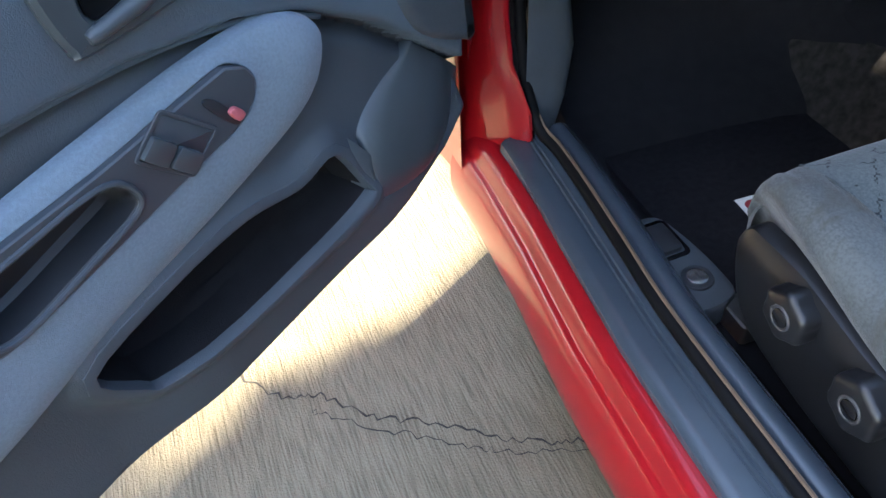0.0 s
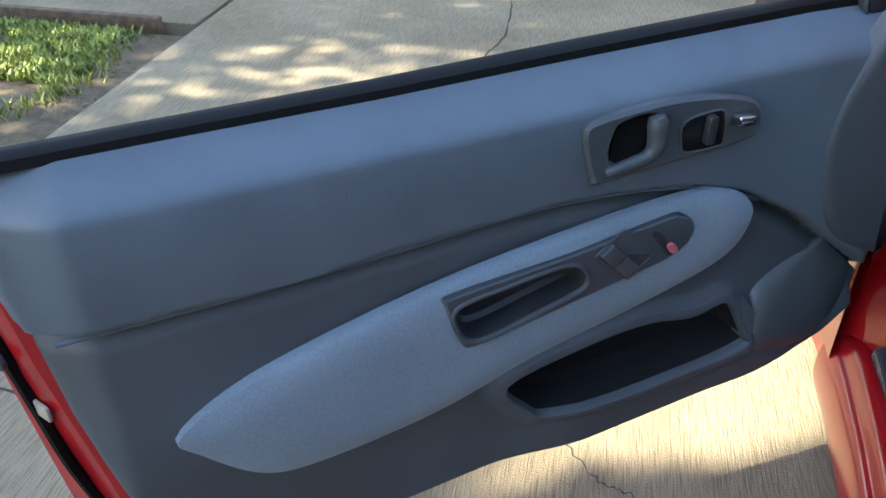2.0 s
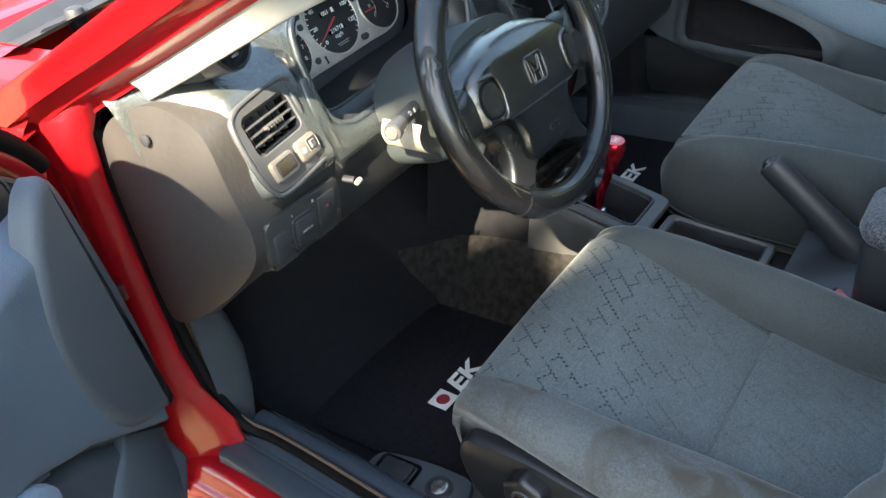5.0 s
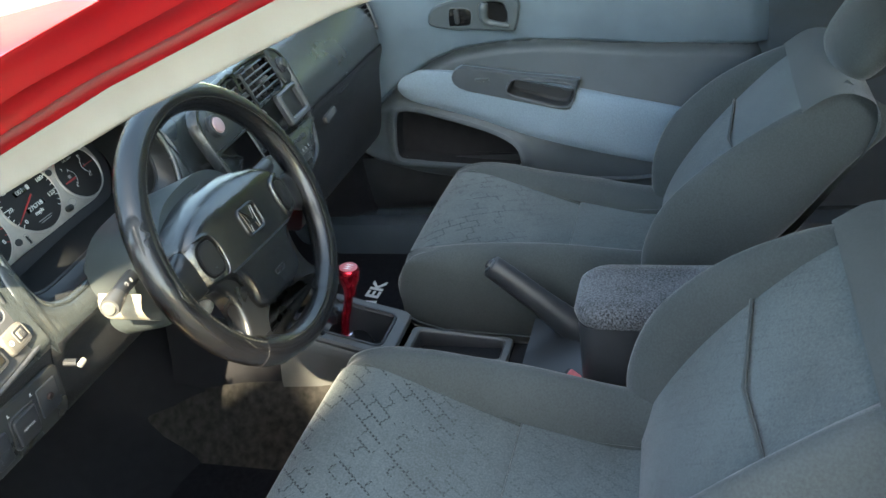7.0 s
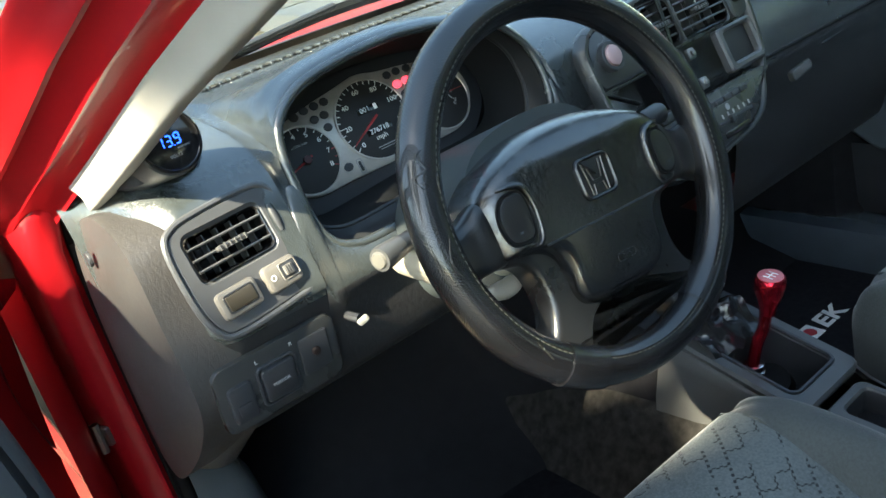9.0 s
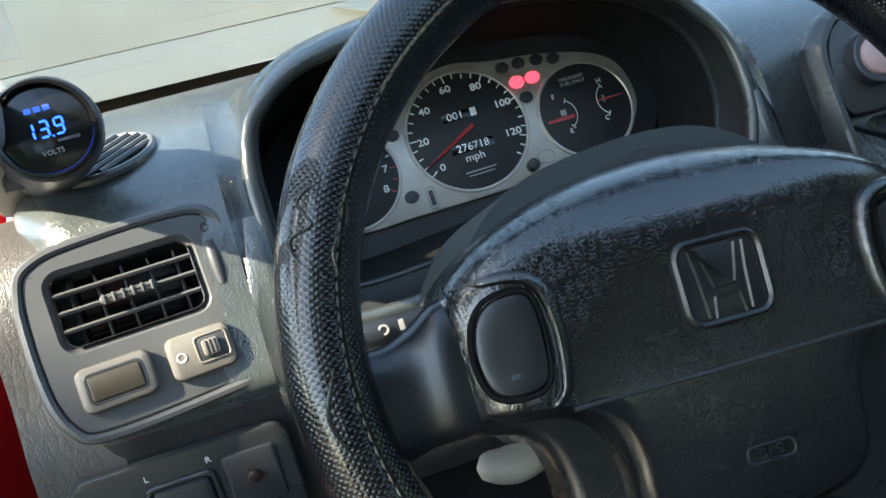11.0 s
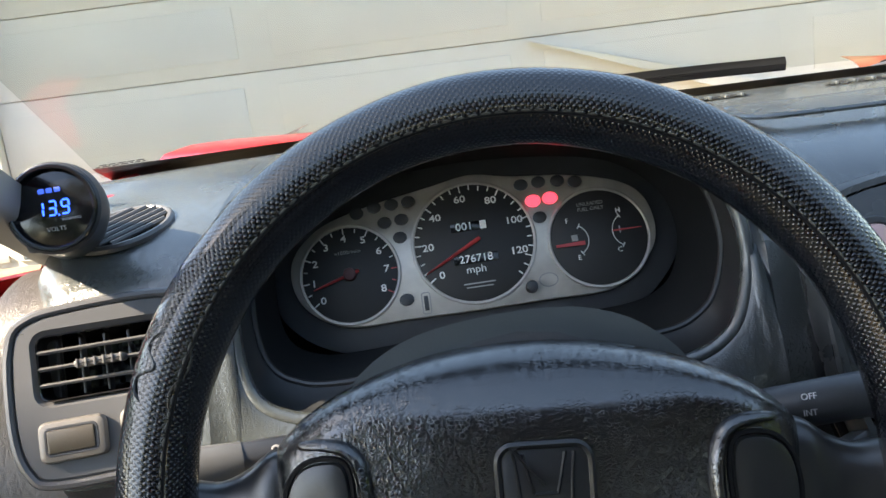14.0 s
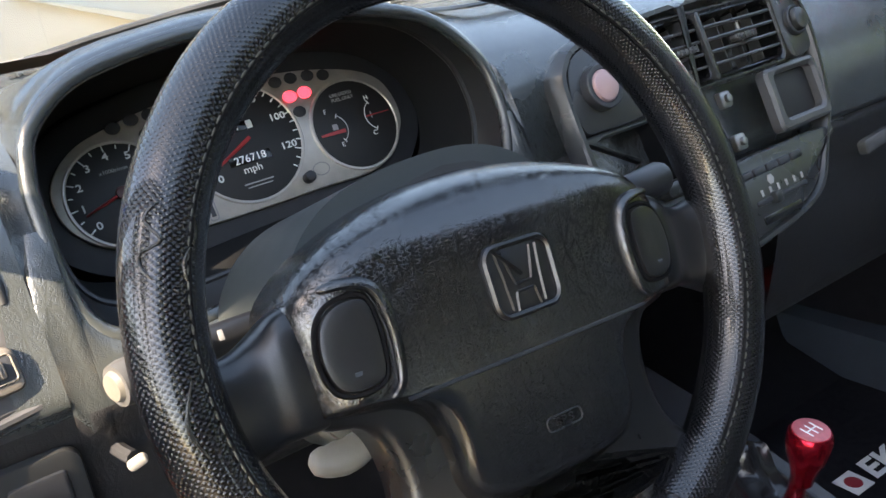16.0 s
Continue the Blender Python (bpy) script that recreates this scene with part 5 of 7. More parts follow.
    part("front_sash", loft([[D(u + du, v, w) for du, w in ((-.002, .050), (.002, .062), (.034, .062), (.038, .050))] for u, v in ((.272, .852), (.255, .905), (.242, .938))], closed=False), mat("sash_channel", (.085, .08, .068), .6), d, "grey window channel")
    # mirror with its adjuster
    tri = rounded([(.276, .948), (.298, .868), (.180, .868), (.186, .882)], .006)
    part("mirror_sail", plate(tri, D, .020, .004, .062), DARK, d, "black sail plate behind the mirror adjuster")
    Q = on_door(D, .251, .886, .080)
    part("adjuster_base", disc(Q, .030, .014, .005), DARK, d, "round mirror adjuster")
    part("adjuster_ring", annulus(Q, .030, .026, .004, w0=.012), TRIM, d)
    part("adjuster_dial", disc(Q, .0245, .006, .003, .010), DARK, d)
    mn = (D.d * .96 + D.n * .22 - Vector((0, 0, .06))).normalized()
    M = Plane(D(.292, .926, -.128), Vector((0, 0, 1)).cross(mn), (0, 0, 1))
    o = rounded([(-.112, -.058), (.108, -.062), (.116, .060), (-.098, .064)], .030, 6)
    if M.a.dot(D.n) < 0:
        o = [Vector((-q.x, q.y)) for q in o][::-1]
    shell = [[M(q.x, q.y, -.004) for q in inset(o, .005)], [M(q.x, q.y, .004) for q in inset(o, .001)], [M(q.x, q.y, 0) for q in inset(o, -.006)], [M(q.x, q.y, -.04) for q in inset(o, -.008)], [M(q.x * .88, q.y * .86, -.085) for q in o], [M(q.x * .5, q.y * .5, -.11) for q in o]]
    mi = part("mirror_housing", loft(shell, cap1=True), RED, d, "red door mirror housing")
    mg = (D.d * .96 + D.n * .22 + Vector((0, 0, .11))).normalized()
    MG = Plane(M(0, 0, -.014), Vector((0, 0, 1)).cross(mg), (0, 0, 1))
    part("mirror_glass", plate(inset(o, .005), MG, .003, .001, -.003), MIRROR, mi, "mirror glass")
    part("mirror_rim", tube([M(q.x, q.y, .002) for q in inset(o, .003)], .0028, 6, closed=True), RUBBER, mi)
    part("mirror_foot", loft([spline([D(u, v, w) for u, v, w in ring], 4, True) for ring in (((.280, .868, -.012), (.295, .925, .000), (.270, .985, -.005), (.225, .985, -.03), (.215, .92, -.05), (.235, .865, -.04)), ((.290, .860, .022), (.283, .91, .030), (.262, .965, .030), (.225, .965, .012), (.212, .91, .0), (.24, .855, .0)), ((.287, .845, .050), (.275, .90, .055), (.255, .95, .052), (.22, .94, .04), (.21, .90, .03), (.23, .845, .03)))]), RED, d, "red mirror foot")


def passenger_door():
    d = thing("passenger_door", "closed car door with dark grey trim and cloth insert", "car door", at=(.845, .51, 0))
    door_trim(PD, d, False)
    D = PD
    part("pocket_lip", tube(spline([D(u, v, w) for u, v, w in ((.25, .436, .125), (.32, .426, .136), (.45, .408, .140), (.57, .393, .140), (.64, .384, .136), (.74, .356, .130), (.90, .350, .128), (1.0, .362, .124), (1.08, .385, .120))], 6, False), .006, 8), VINYL_LO, d, "rim of the door pocket")
    # the footwell's shade is put into the lower panel's dark colour
    part("lower_panel", loft([[D(u, v, w) for v, w in ((.42, .118), (.36, .112), (.28, .10), (.24, .07), (.18, .05))] for u in (.17, .5, .9, 1.2)], closed=False), DARK, d, "lower edge of the door, coloured dark for footwell shade")
    part("belt_moulding", loft([[D(u, interp(u, BELT) + dv, w) for dv, w in ((-.006, .085), (.004, .082), (.008, .070), (.006, .055), (-.004, .05))] for u in [.2 + .055 * i for i in range(21)]], closed=False), RUBBER, d, "black rubber window seal")
    fr = spline([D(1.30, .82, .05), D(1.29, .98, .10), D(1.25, 1.12, .17), D(1.1, 1.19, .23), D(.85, 1.16, .22), D(.55, 1.03, .16), D(.30, .92, .10), D(.18, .86, .07)], 6, False)
    part("window_frame", tube(fr, .02, 8), DARK, d)
    sail = spline(v2([(.24, .900), (.20, .880), (.17, .70), (.17, .56), (.20, .54), (.27, .60), (.30, .70), (.30, .78), (.275, .862)]), 5)
    part("sail_panel", plate(sail, D, .02, .01, .11, steps=3), VINYL_LO, d)


driver_door()
passenger_door()

# ---- seats ----


def seat(name, cx, label, worn, mirror):
    s = thing(name, label, "car seat", "front seats", at=(cx, -.25, .2))

    def X(x):
        return cx + x * mirror
    # cushion: insert, then bolsters round it
    ys = (.035, .022, -.03, -.12, -.285, -.30, -.44, -.52)

    def top(y, x):
        z = interp(y, [(-.52, .392), (-.44, .380), (-.30, .405), (-.285, .400), (-.12, .452), (-.03, .470), (.022, .455), (.035, .40)])
        return z - .010 * (1 - (abs(x) / .18) ** 2) * 0 + .004 * (1 - (x / .18) ** 2)
    rows = []
    for y in ys:
        hw = interp(y, [(-.52, .120), (-.285, .138), (-.15, .158), (-.03, .182), (.035, .180)])
        rows.append([Vector((X(x * hw), y, top(y, x * hw))) for x in (-1, -.9, -.5, 0, .5, .9, 1)])
    part("cushion_insert", surf(rows, 5, 4), SEATCLOTH, s, "grey cloth insert with dotted angular pattern")
    part("cushion_seam", tube([Vector((X(x), -.2925, top(-.29, x) - .001)) for x in (-.137, -.1, 0, .1, .137)], .0045, 6), SEATSIDE, s)
    # bolsters, left and right, and the front roll
    for sd in (-1, 1):
        rows = []
        for y, hi in ((-.53, .05), (-.44, .062), (-.30, .058), (-.20, .046), (-.12, .026), (-.04, .006), (.02, -.012), (.045, -.05)):
            hw = interp(y, [(-.52, .120), (-.285, .138), (-.15, .158), (-.03, .182), (.035, .180)])
            z = top(y, 0)
            hi *= 1.15 if sd > 0 else .5
            ow = interp(y, [(-.52, .235), (-.30, .250), (-.10, .248), (.0, .238), (.045, .215)])
            if sd > 0:
                ow += interp(y, [(-.52, -.020), (-.30, -.014), (-.10, -.006), (.0, .0)])
            rows.append([Vector((X(sd * x), y, zz)) for x, zz in ((hw - .004, z - .002), (hw + .010, z + hi * .6), (hw + (ow - hw) * .45, z + hi), (ow - .016, z + hi * .6), (ow - .002, z - .018), (ow - .016, z - .055), (ow - .04, z - .12))])
        if sd > 0:
            for r in rows:
                r[5].z -= .05
                r[6].z -= .08
                r[5].x += .008 * mirror
                r[6].x += .022 * mirror
        part("cushion_bolster", surf(rows, 5, 4), WORN if (worn and sd * mirror < 0) else SEATSIDE, s, "worn grey cloth bolster" if (worn and sd * mirror < 0) else "plain grey cloth bolster")
        part("piping", tube([Vector((X(sd * (interp(y, [(-.52, .120), (-.285, .138), (-.15, .158), (-.03, .182), (.035, .180)]) - .001)), y, top(y, .17) + .001)) for y in (-.5, -.4, -.285, -.15, -.03, .02)], .0028, 6), SEATSIDE, s)
    rows = [[Vector((X(x), y, z)) for x in (-.215, -.19, -.1, 0, .1, .19, .215)] for y, z in ((.030, .425), (.052, .40), (.056, .36), (.045, .31), (.02, .27))]
    for r in rows:
        for q in (0, -1):
            r[q].y -= .025
    part("cushion_front", surf(rows, 4, 4), SEATSIDE, s)
    # backrest, reclined
    B = Plane((cx, -.470, .40), (mirror, 0, 0), (0, -.60, .80))
    B.n = Vector((0, .80, .60)).normalized()
    back = B

    def B(u, v, w=0.0):
        return back(u, v * .82, w)
    rows, hw = [], [(0, .15), (.2, .165), (.38, .165), (.52, .14)]
    for v in (0.0, .08, .20, .33, .45, .53, .56):
        w = interp(v, hw)
        rows.append([B(x * w, v, interp(v, [(0, .0), (.12, .025), (.3, .018), (.5, .0), (.56, -.03)]) - .006 * (1 - x * x)) for x in (-1, -.6, 0, .6, 1)])
    part("backrest_insert", surf(rows, 5, 5), SEATCLOTH, s, "grey patterned cloth backrest insert")
    part("backrest_seam", tube([B(x, .30 + .03 * abs(x) / .15, interp(.3, [(0, 0), (.12, .025), (.3, .018)]) + .0) for x in (-.16, -.08, 0, .08, .16)], .003, 6), SEATSIDE, s)
    for sd in (-1, 1):
        rows = []
        for v, hi in ((-.03, .01), (.06, .05), (.18, .065), (.32, .055), (.45, .025), (.54, .0), (.585, -.05)):
            w = interp(v, hw)
            ow = interp(v, [(-.03, .23), (.2, .25), (.35, .24), (.5, .20), (.585, .15)])
            z = interp(v, [(0, .0), (.12, .025), (.3, .018), (.5, .0), (.56, -.03)])
            rows.append([B(sd * x, v, zz) for x, zz in ((w - .004, z - .002), (w + .012, z + hi * .6), (w + (ow - w) * .55, z + hi), (ow - .008, z + hi * .35), (ow, z - .05), (ow - .012, z - .11), (ow - .05, z - .13))])
        part("backrest_bolster", surf(rows, 5, 4), SEATSIDE, s, "plain grey cloth bolster")
    rows = [[B(x, v, w) for x in (-.19, -.1, 0, .1, .19)] for v, w in ((.50, .005), (.555, -.012), (.585, -.045), (.58, -.09), (.50, -.12), (.2, -.13), (0, -.12))]
    part("backrest_top", surf(rows, 4, 4), SEATSIDE, s)
    # headrest
    rows = []
    for v, w, t in ((.575, .085, .030), (.60, .12, .045), (.66, .135, .052), (.72, .13, .05), (.765, .10, .035), (.775, .06, .012)):
        rows.append([B(w * math.cos(a), v, -.045 + t * math.sin(a)) for a in [2 * math.pi * i / 14 for i in range(14)]])
    part("headrest", surf(rows, 4, 2, True, caps=True), SEATSIDE, s, "grey cloth headrest")
    for x in (-.05, .05):
        part("headrest_post", tube([B(x, .54, -.045), B(x, .60, -.045)], .006, 8), CHROME, s)
    # side cover with adjuster knobs
    sd = -1
    Q = Plane((X(-.228), 0, 0), (0, -1, 0), (0, 0, 1)) if mirror > 0 else Plane((X(-.228), 0, 0), (0, 1, 0), (0, 0, 1))
    sg = 1 if mirror > 0 else -1
    o = [Vector((sg * q[0], q[1])) for q in ((-.010, .372), (.004, .412), (.035, .418), (.10, .418), (.18, .402), (.27, .392), (.40, .388), (.52, .395), (.56, .37), (.55, .29), (.30, .255), (.10, .268), (.02, .30))]
    part("side_cover", plate(spline(o, 4), Q, .026, .010), KNOB, s, "black plastic seat side cover")
    for y, z, r in ((.106, .378, .033), (.218, .362, .035)):
        pts = []
        for i in range(64):
            a = 2 * math.pi * i / 64
            pts.append(Vector((sg * y + (r - .0035 * (1 + math.cos(6 * a)) / 2) * math.cos(a), z + (r - .0035 * (1 + math.cos(6 * a)) / 2) * math.sin(a))))
        k = part("adjuster_knob", plate(pts, Q, .026, .008, .024, steps=3), KNOB, s, "round black adjuster knob")
        part("knob_cap", disc(Q, .011, .004, .002, .0485, sg * y, z), GLOSSBLACK, k)
        part("knob_ring", annulus(Q, .0150, .0115, .0035, sg * y, z, .0485), SLAT, k)
    part("seat_rail", tube([Vector((X(-.20), .03, .235)), Vector((X(-.20), -.5, .235))], .016, 6), STEEL, s)
    part("seat_rail", tube([Vector((X(.20), .03, .235)), Vector((X(.20), -.5, .235))], .016, 6), STEEL, s)
    part("rail_foot", block(Plane((X(-.20), .02, .2), (1, 0, 0), (0, 1, 0)), .035, .06, .03, .004), STEEL, s)
    return s


seat("driver_seat", -.378, "grey cloth driver's seat with a worn outer bolster", True, 1)
seat("passenger_seat", .375, "grey cloth passenger seat with a dotted pattern", False, -1)

# ---- centre console, shifter, brake, armrest ----
con = thing("centre_console", "dark grey plastic centre console with a shifter well", "console", at=(0, 0, .3))


def console_side(sx):
    rings = []
    for y, zt, hw in ((.205, .443, .079), (.20, .442, .079), (.10, .416, .078), (.00, .388, .076), (-.03, .380, .066), (-.08, .372, .056), (-.30, .36, .054)):
        rings.append([Vector((sx * (hw + dx), y, z)) for dx, z in ((-.012, zt), (-.004, zt - .003), (0, zt - .010), (.004, zt - .022), (.0045, zt - .0245), (.0025, zt - .026), (.012, zt - .060), (.022, zt - .090), (.026, zt - .120))])
    return loft(rings, closed=False)


for sx in (-1, 1):
    part("console_side", console_side(sx), CONSOLE, con)
for sx in (-1, 1):
    part("tunnel_side", loft([[Vector((sx * x, y, z)) for x, z in ((.060, zt - .004), (.072, zt - .014), (.086, zt - .06), (.100, zt - .12), (.118, zt - .17))] for y, zt in ((.200, .436), (.28, .455), (.36, .475), (.44, .50))], closed=False), CARPET, con, "black side of the tunnel under the dash")
T = Plane((0, .086, .4125), (1, 0, 0.0), (0, 1, .28))
well = rrect(.104, .150, .014, 6)
part("well_frame", ringplate(rrect(.148, .205, .018, 6), well, T, .012, (0, 0), .004, -.006), CONSOLE, con, "grey plastic frame of the shifter well")
part("well_lip", tube([T(q.x, q.y, .006) for q in well], .003, 6, closed=True), DARK, con)
part("shifter_well", bowl(well, T, .075, 0, .01, .008), DARK, con, "open black shifter well")
part("bare_boot", tube([T(.02, -.01, -.07), T(.015, -.01, -.055)], [.035, .028], 16), RUBBER, con)
GAITER = mat("gaiter_vinyl", (.010, .010, .011), .22, var=.2, vscale=60, bump=.2, bscale=300)
rows = []
for i, v in enumerate((.030, .050, .066, .080, .094, .106)):
    rows.append([T(u, v + .004 * math.sin(u * 130 + i), (.000, .018, .030, .036, .030, .012)[i] * (.75 + .35 * math.sin(u * 95 + 1.7 * i)) + .004 * math.sin(u * 210 - i)) for u in (-.066, -.052, -.038, -.024, -.010, .004, .018, .032, .044)])
part("gaiter", surf(rows, 4, 4), GAITER, con, "crumpled black vinyl gaiter pushed forward off the shifter")
tray = rrect(.060, .168, .010, 5)
T2 = Plane((.008, -.118, .363), (1, 0, 0), (0, 1, .10))
part("console_top", ringplate(rrect(.092, .200, .014, 5, -.004, .0), tray, T2, .010, (0, 0), .003, -.006), CONSOLE, con)
part("coin_tray", bowl(tray, T2, .045, 0, .008, .004), DARK, con, "empty dark tray")
part("console_front", loft([spline([Vector((x, y, z)) for x in (-.078, -.04, 0, .04, .078)], 3, False) for y, z in ((.175, .440), (.25, .458), (.34, .475), (.42, .52), (.44, .60), (.44, .66))], closed=False), DARK, con)

sh = thing("gear_lever", "red anodised gear knob on a red curved shaft", "gear lever", at=(0, .10, .33))
part("shaft", tube(spline([(.0, .105, .335), (-.002, .104, .385), (.006, .100, .42), (.012, .092, .445), (.004, .082, .47), (-.002, .075, .495)], 5, False), [.0085] * 26, 12), REDMETAL, sh)
SB = Plane((0, .105, .372), (1, 0, 0), (0, 1, 0))
for w, r, t in ((0, .016, .006), (.006, .013, .005), (.011, .015, .005)):
    part("collar", disc(SB, r, t, .0015, w), CHROME, sh, "chrome collar")
KP = Plane((-.002, .074, .48), (1, 0, 0), (0, 1, .15))
prof = [(0, .010), (.010, .011), (.022, .0145), (.034, .0185), (.048, .0205), (.056, .0200), (.060, .0175)]
part("knob", loft([[KP(r * math.cos(a), r * math.sin(a), w) for a in [2 * math.pi * i / 28 for i in range(28)]] for w, r in prof], cap0=True, cap1=True), REDMETAL, sh, "polished red knob")
kt = part("knob_top", disc(KP, .0165, .0015, .0006, .0598), PINK, sh, "faded red knob top with a shift pattern")
for u in (-.007, 0, .007):
    part("gate_line", block(KP, .0014, .014, .0005, .0002, u, 0, .0613), WHITEINK, kt)
part("gate_line", block(KP, .015, .0014, .0005, .0002, 0, 0, .0613), WHITEINK, kt)

hb = thing("handbrake", "dark grey plastic handbrake lever, released", "handbrake", at=(.04, -.35, .35))
path = spline([(.055, -.40, .335), (.058, -.34, .372), (.062, -.26, .442), (.064, -.205, .490), (.064, -.186, .506)], 5, False)
part("grip", tube(path, [interp(i, [(0, .029), (6, .025), (9, .0205), (19, .0185), (20, .0165)]) for i in range(21)], 14, squash=1.25), DARK, hb, "moulded grip")
d = (path[-1] - path[-3]).normalized()
BP = Plane(path[-1], (1, 0, 0), Vector((1, 0, 0)).cross(d) * -1)
if BP.n.dot(d) < 0:
    BP = Plane(path[-1], (-1, 0, 0), Vector((1, 0, 0)).cross(d) * -1)
part("button", disc(BP, .0085, .008, .002), DARK, hb, "release button")
part("button_ring", annulus(BP, .0150, .0088, .003), TRIM, hb)
part("boot", loft([[Vector((.055 + x * k, -.385 + y * k, z)) for x, y in [(.042 * math.cos(a), .075 * math.sin(a)) for a in [2 * math.pi * i / 20 for i in range(20)]]] for k, z in ((1.1, .34), (1.0, .355), (.75, .37), (.5, .395))]), DARK, hb)

ar = thing("armrest_box", "centre armrest box with a speckled tweed lid", "armrest", at=(-.05, -.55, .3))
rows = []
for z, k in ((.30, .96), (.34, 1.0), (.46, 1.0), (.502, 1.0)):
    rows.append([Vector((-.045 + q.x * k, -.535 + q.y * k, z)) for q in rrect(.15, .34, .03, 5)])
part("box", loft(rows, cap0=True, cap1=True), DARK, ar, "black plastic box")
rows = []
for z, d in ((.499, .004), (.504, -.004), (.514, -.007), (.527, -.004), (.535, .006), (.538, .03)):
    rows.append([Vector((-.045 + q.x, -.535 + q.y, z)) for q in inset(rrect(.15, .34, .045, 6), d)])
part("lid", loft(rows, cap0=True, cap1=True), ARMCLOTH, ar, "speckled grey tweed lid")
part("console_rear", loft([[Vector((x, y, z)) for x, z in ((-.13, .24), (-.125, .34), (-.10, .365), (.10, .365), (.125, .34), (.13, .24))] for y in (-.25, -.36, -.7)], closed=False), DARK, con)

bk = thing("seat_belt_buckle", "black belt buckle with a red release button", "belt buckle", at=(-.085, -.36, .3))
BQ = Plane((-.116, -.348, .394), (.93, -.35, 0), (.25, .6, .35))
part("stalk", tube([(-.085, -.30, .25), (-.102, -.325, .345)], .012, 8), DARK, bk)
part("housing", loft([[BQ(q.x * k, q.y * k, w) for q in rrect(.046, .032, .007, 4)] for w, k in ((-.06, .9), (-.01, 1.0), (.0, .97))], cap0=True, cap1=True), DARK, bk)
part("release_button", block(BQ, .040, .022, .004, .0015), PINK, bk, "faded red release button")

# ---- dashboard ----
dash = thing("dashboard", "dark grey grained vinyl dashboard", "dashboard", at=(0, .35, .8))
# opening of the gauge hood, seen from behind
OPEN = [(-.5385, .868), (-.5375, .834), (-.530, .808), (-.512, .7935), (-.475, .788), (-.355, .795), (-.245, .796), (-.206, .8085), (-.189, .834), (-.1835, .870), (-.196, .912), (-.245, .950), (-.36, .966), (-.475, .955), (-.523, .930), (-.5365, .900)]
open_curve = spline(v2(OPEN), 6)
X_LO, X_HI = min(q.x for q in open_curve) + .0004, max(q.x for q in open_curve) - .0004


def lip_y(z):
    return .205 + .30 * (z - .79)


def edge_z(x, upper):
    hits = []
    k = len(open_curve)
    for i in range(k):
        a, b = open_curve[i], open_curve[(i + 1) % k]
        if (a.x - x) * (b.x - x) <= 0 and abs(b.x - a.x) > 1e-9:
            hits.append(a.y + (b.y - a.y) * (x - a.x) / (b.x - a.x))
    if x <= X_LO or x >= X_HI:
        return sum(hits) / len(hits)
    return (max(hits) if upper else min(hits)) if hits else None


def wbase(x):
    return .44 + .18 * max(0, 1 - (x / .725) ** 2) ** .7


def dash_profile(x):
    """Section of the plain dash at x: from the glass down to the knee panel."""
    ax = abs(x)
    back = .055 * smooth((ax - .655) / .06) + .09 * smooth((ax - .69) / .03)
    right = smooth((x - .16) / .08)
    y0 = wbase(x) - .004
    return [(y0, .943), (y0 - .04, .943), (.40 + .3 * back, .936), (.30 + back, .920 + .0 * right), (.247 + back, .897), (.226 + back, .872),
            (.205 + back - .012 * right, .82), (.188 + back, .778 - .012 * right), (.192 + back, .762 - .012 * right), (.200 + back + .02 * right, .735), (.208 + back + .02 * right, .69), (.222 + back + .03 * right, .655), (.26 + back, .645), (.40, .65)]


def sections(xs, n=3):
    return [spline([Vector((x, y, z)) for y, z in dash_profile(x)], n, False) for x in xs]


def dark_below(ob, z=.762):
    """Give the dash below z the darker plastic."""
    ob.data.materials.append(GLOVE)
    for p in ob.data.polygons:
        if p.center.z < z:
            p.material_index = 1


LV = Plane((-.622, .2075, .828), (1, .16, .0), (0, .36, .93))
bm = loft(sections([-.722, -.712, -.70, -.69, -.681] + [-.675 + .006 * i for i in range(18)] + [-.565, -.558], 9), closed=False)
cut = rrect(.094, .056, .010, 5, -.004, .0182)
gone = []
for f in bm.faces:
    q = f.calc_center_median() - LV(0, 0, 0)
    if abs(q.dot(LV.n)) < .05 and inside(Vector((q.dot(LV.a), q.dot(LV.b))), cut) > 0:
        gone.append(f)
bmesh.ops.delete(bm, geom=gone, context='FACES')
dark_below(part("dash_left", bm, DASH, dash, "left end of the dash", sharp=50))
dark_below(part("dash_right", loft(sections([-.172, -.16, -.12, -.05, .05, .12, .16, .2, .25, .32, .4, .5, .58, .64, .66, .675, .69, .70, .712, .722]), closed=False), DASH, dash, "long grained passenger side of the dash", sharp=50))
# top over the gauges, and the knee panel below them
_near = (0, .0006, .0015, .003, .0055, .009, .014, .020, .028, .040, .055)
mid = [-.558, -.550, -.544] + [X_LO + d for d in _near] + [-.46, -.41, -.36, -.31, -.27] + [X_HI - d for d in _near[::-1]] + [-.178, -.172]
rings = []
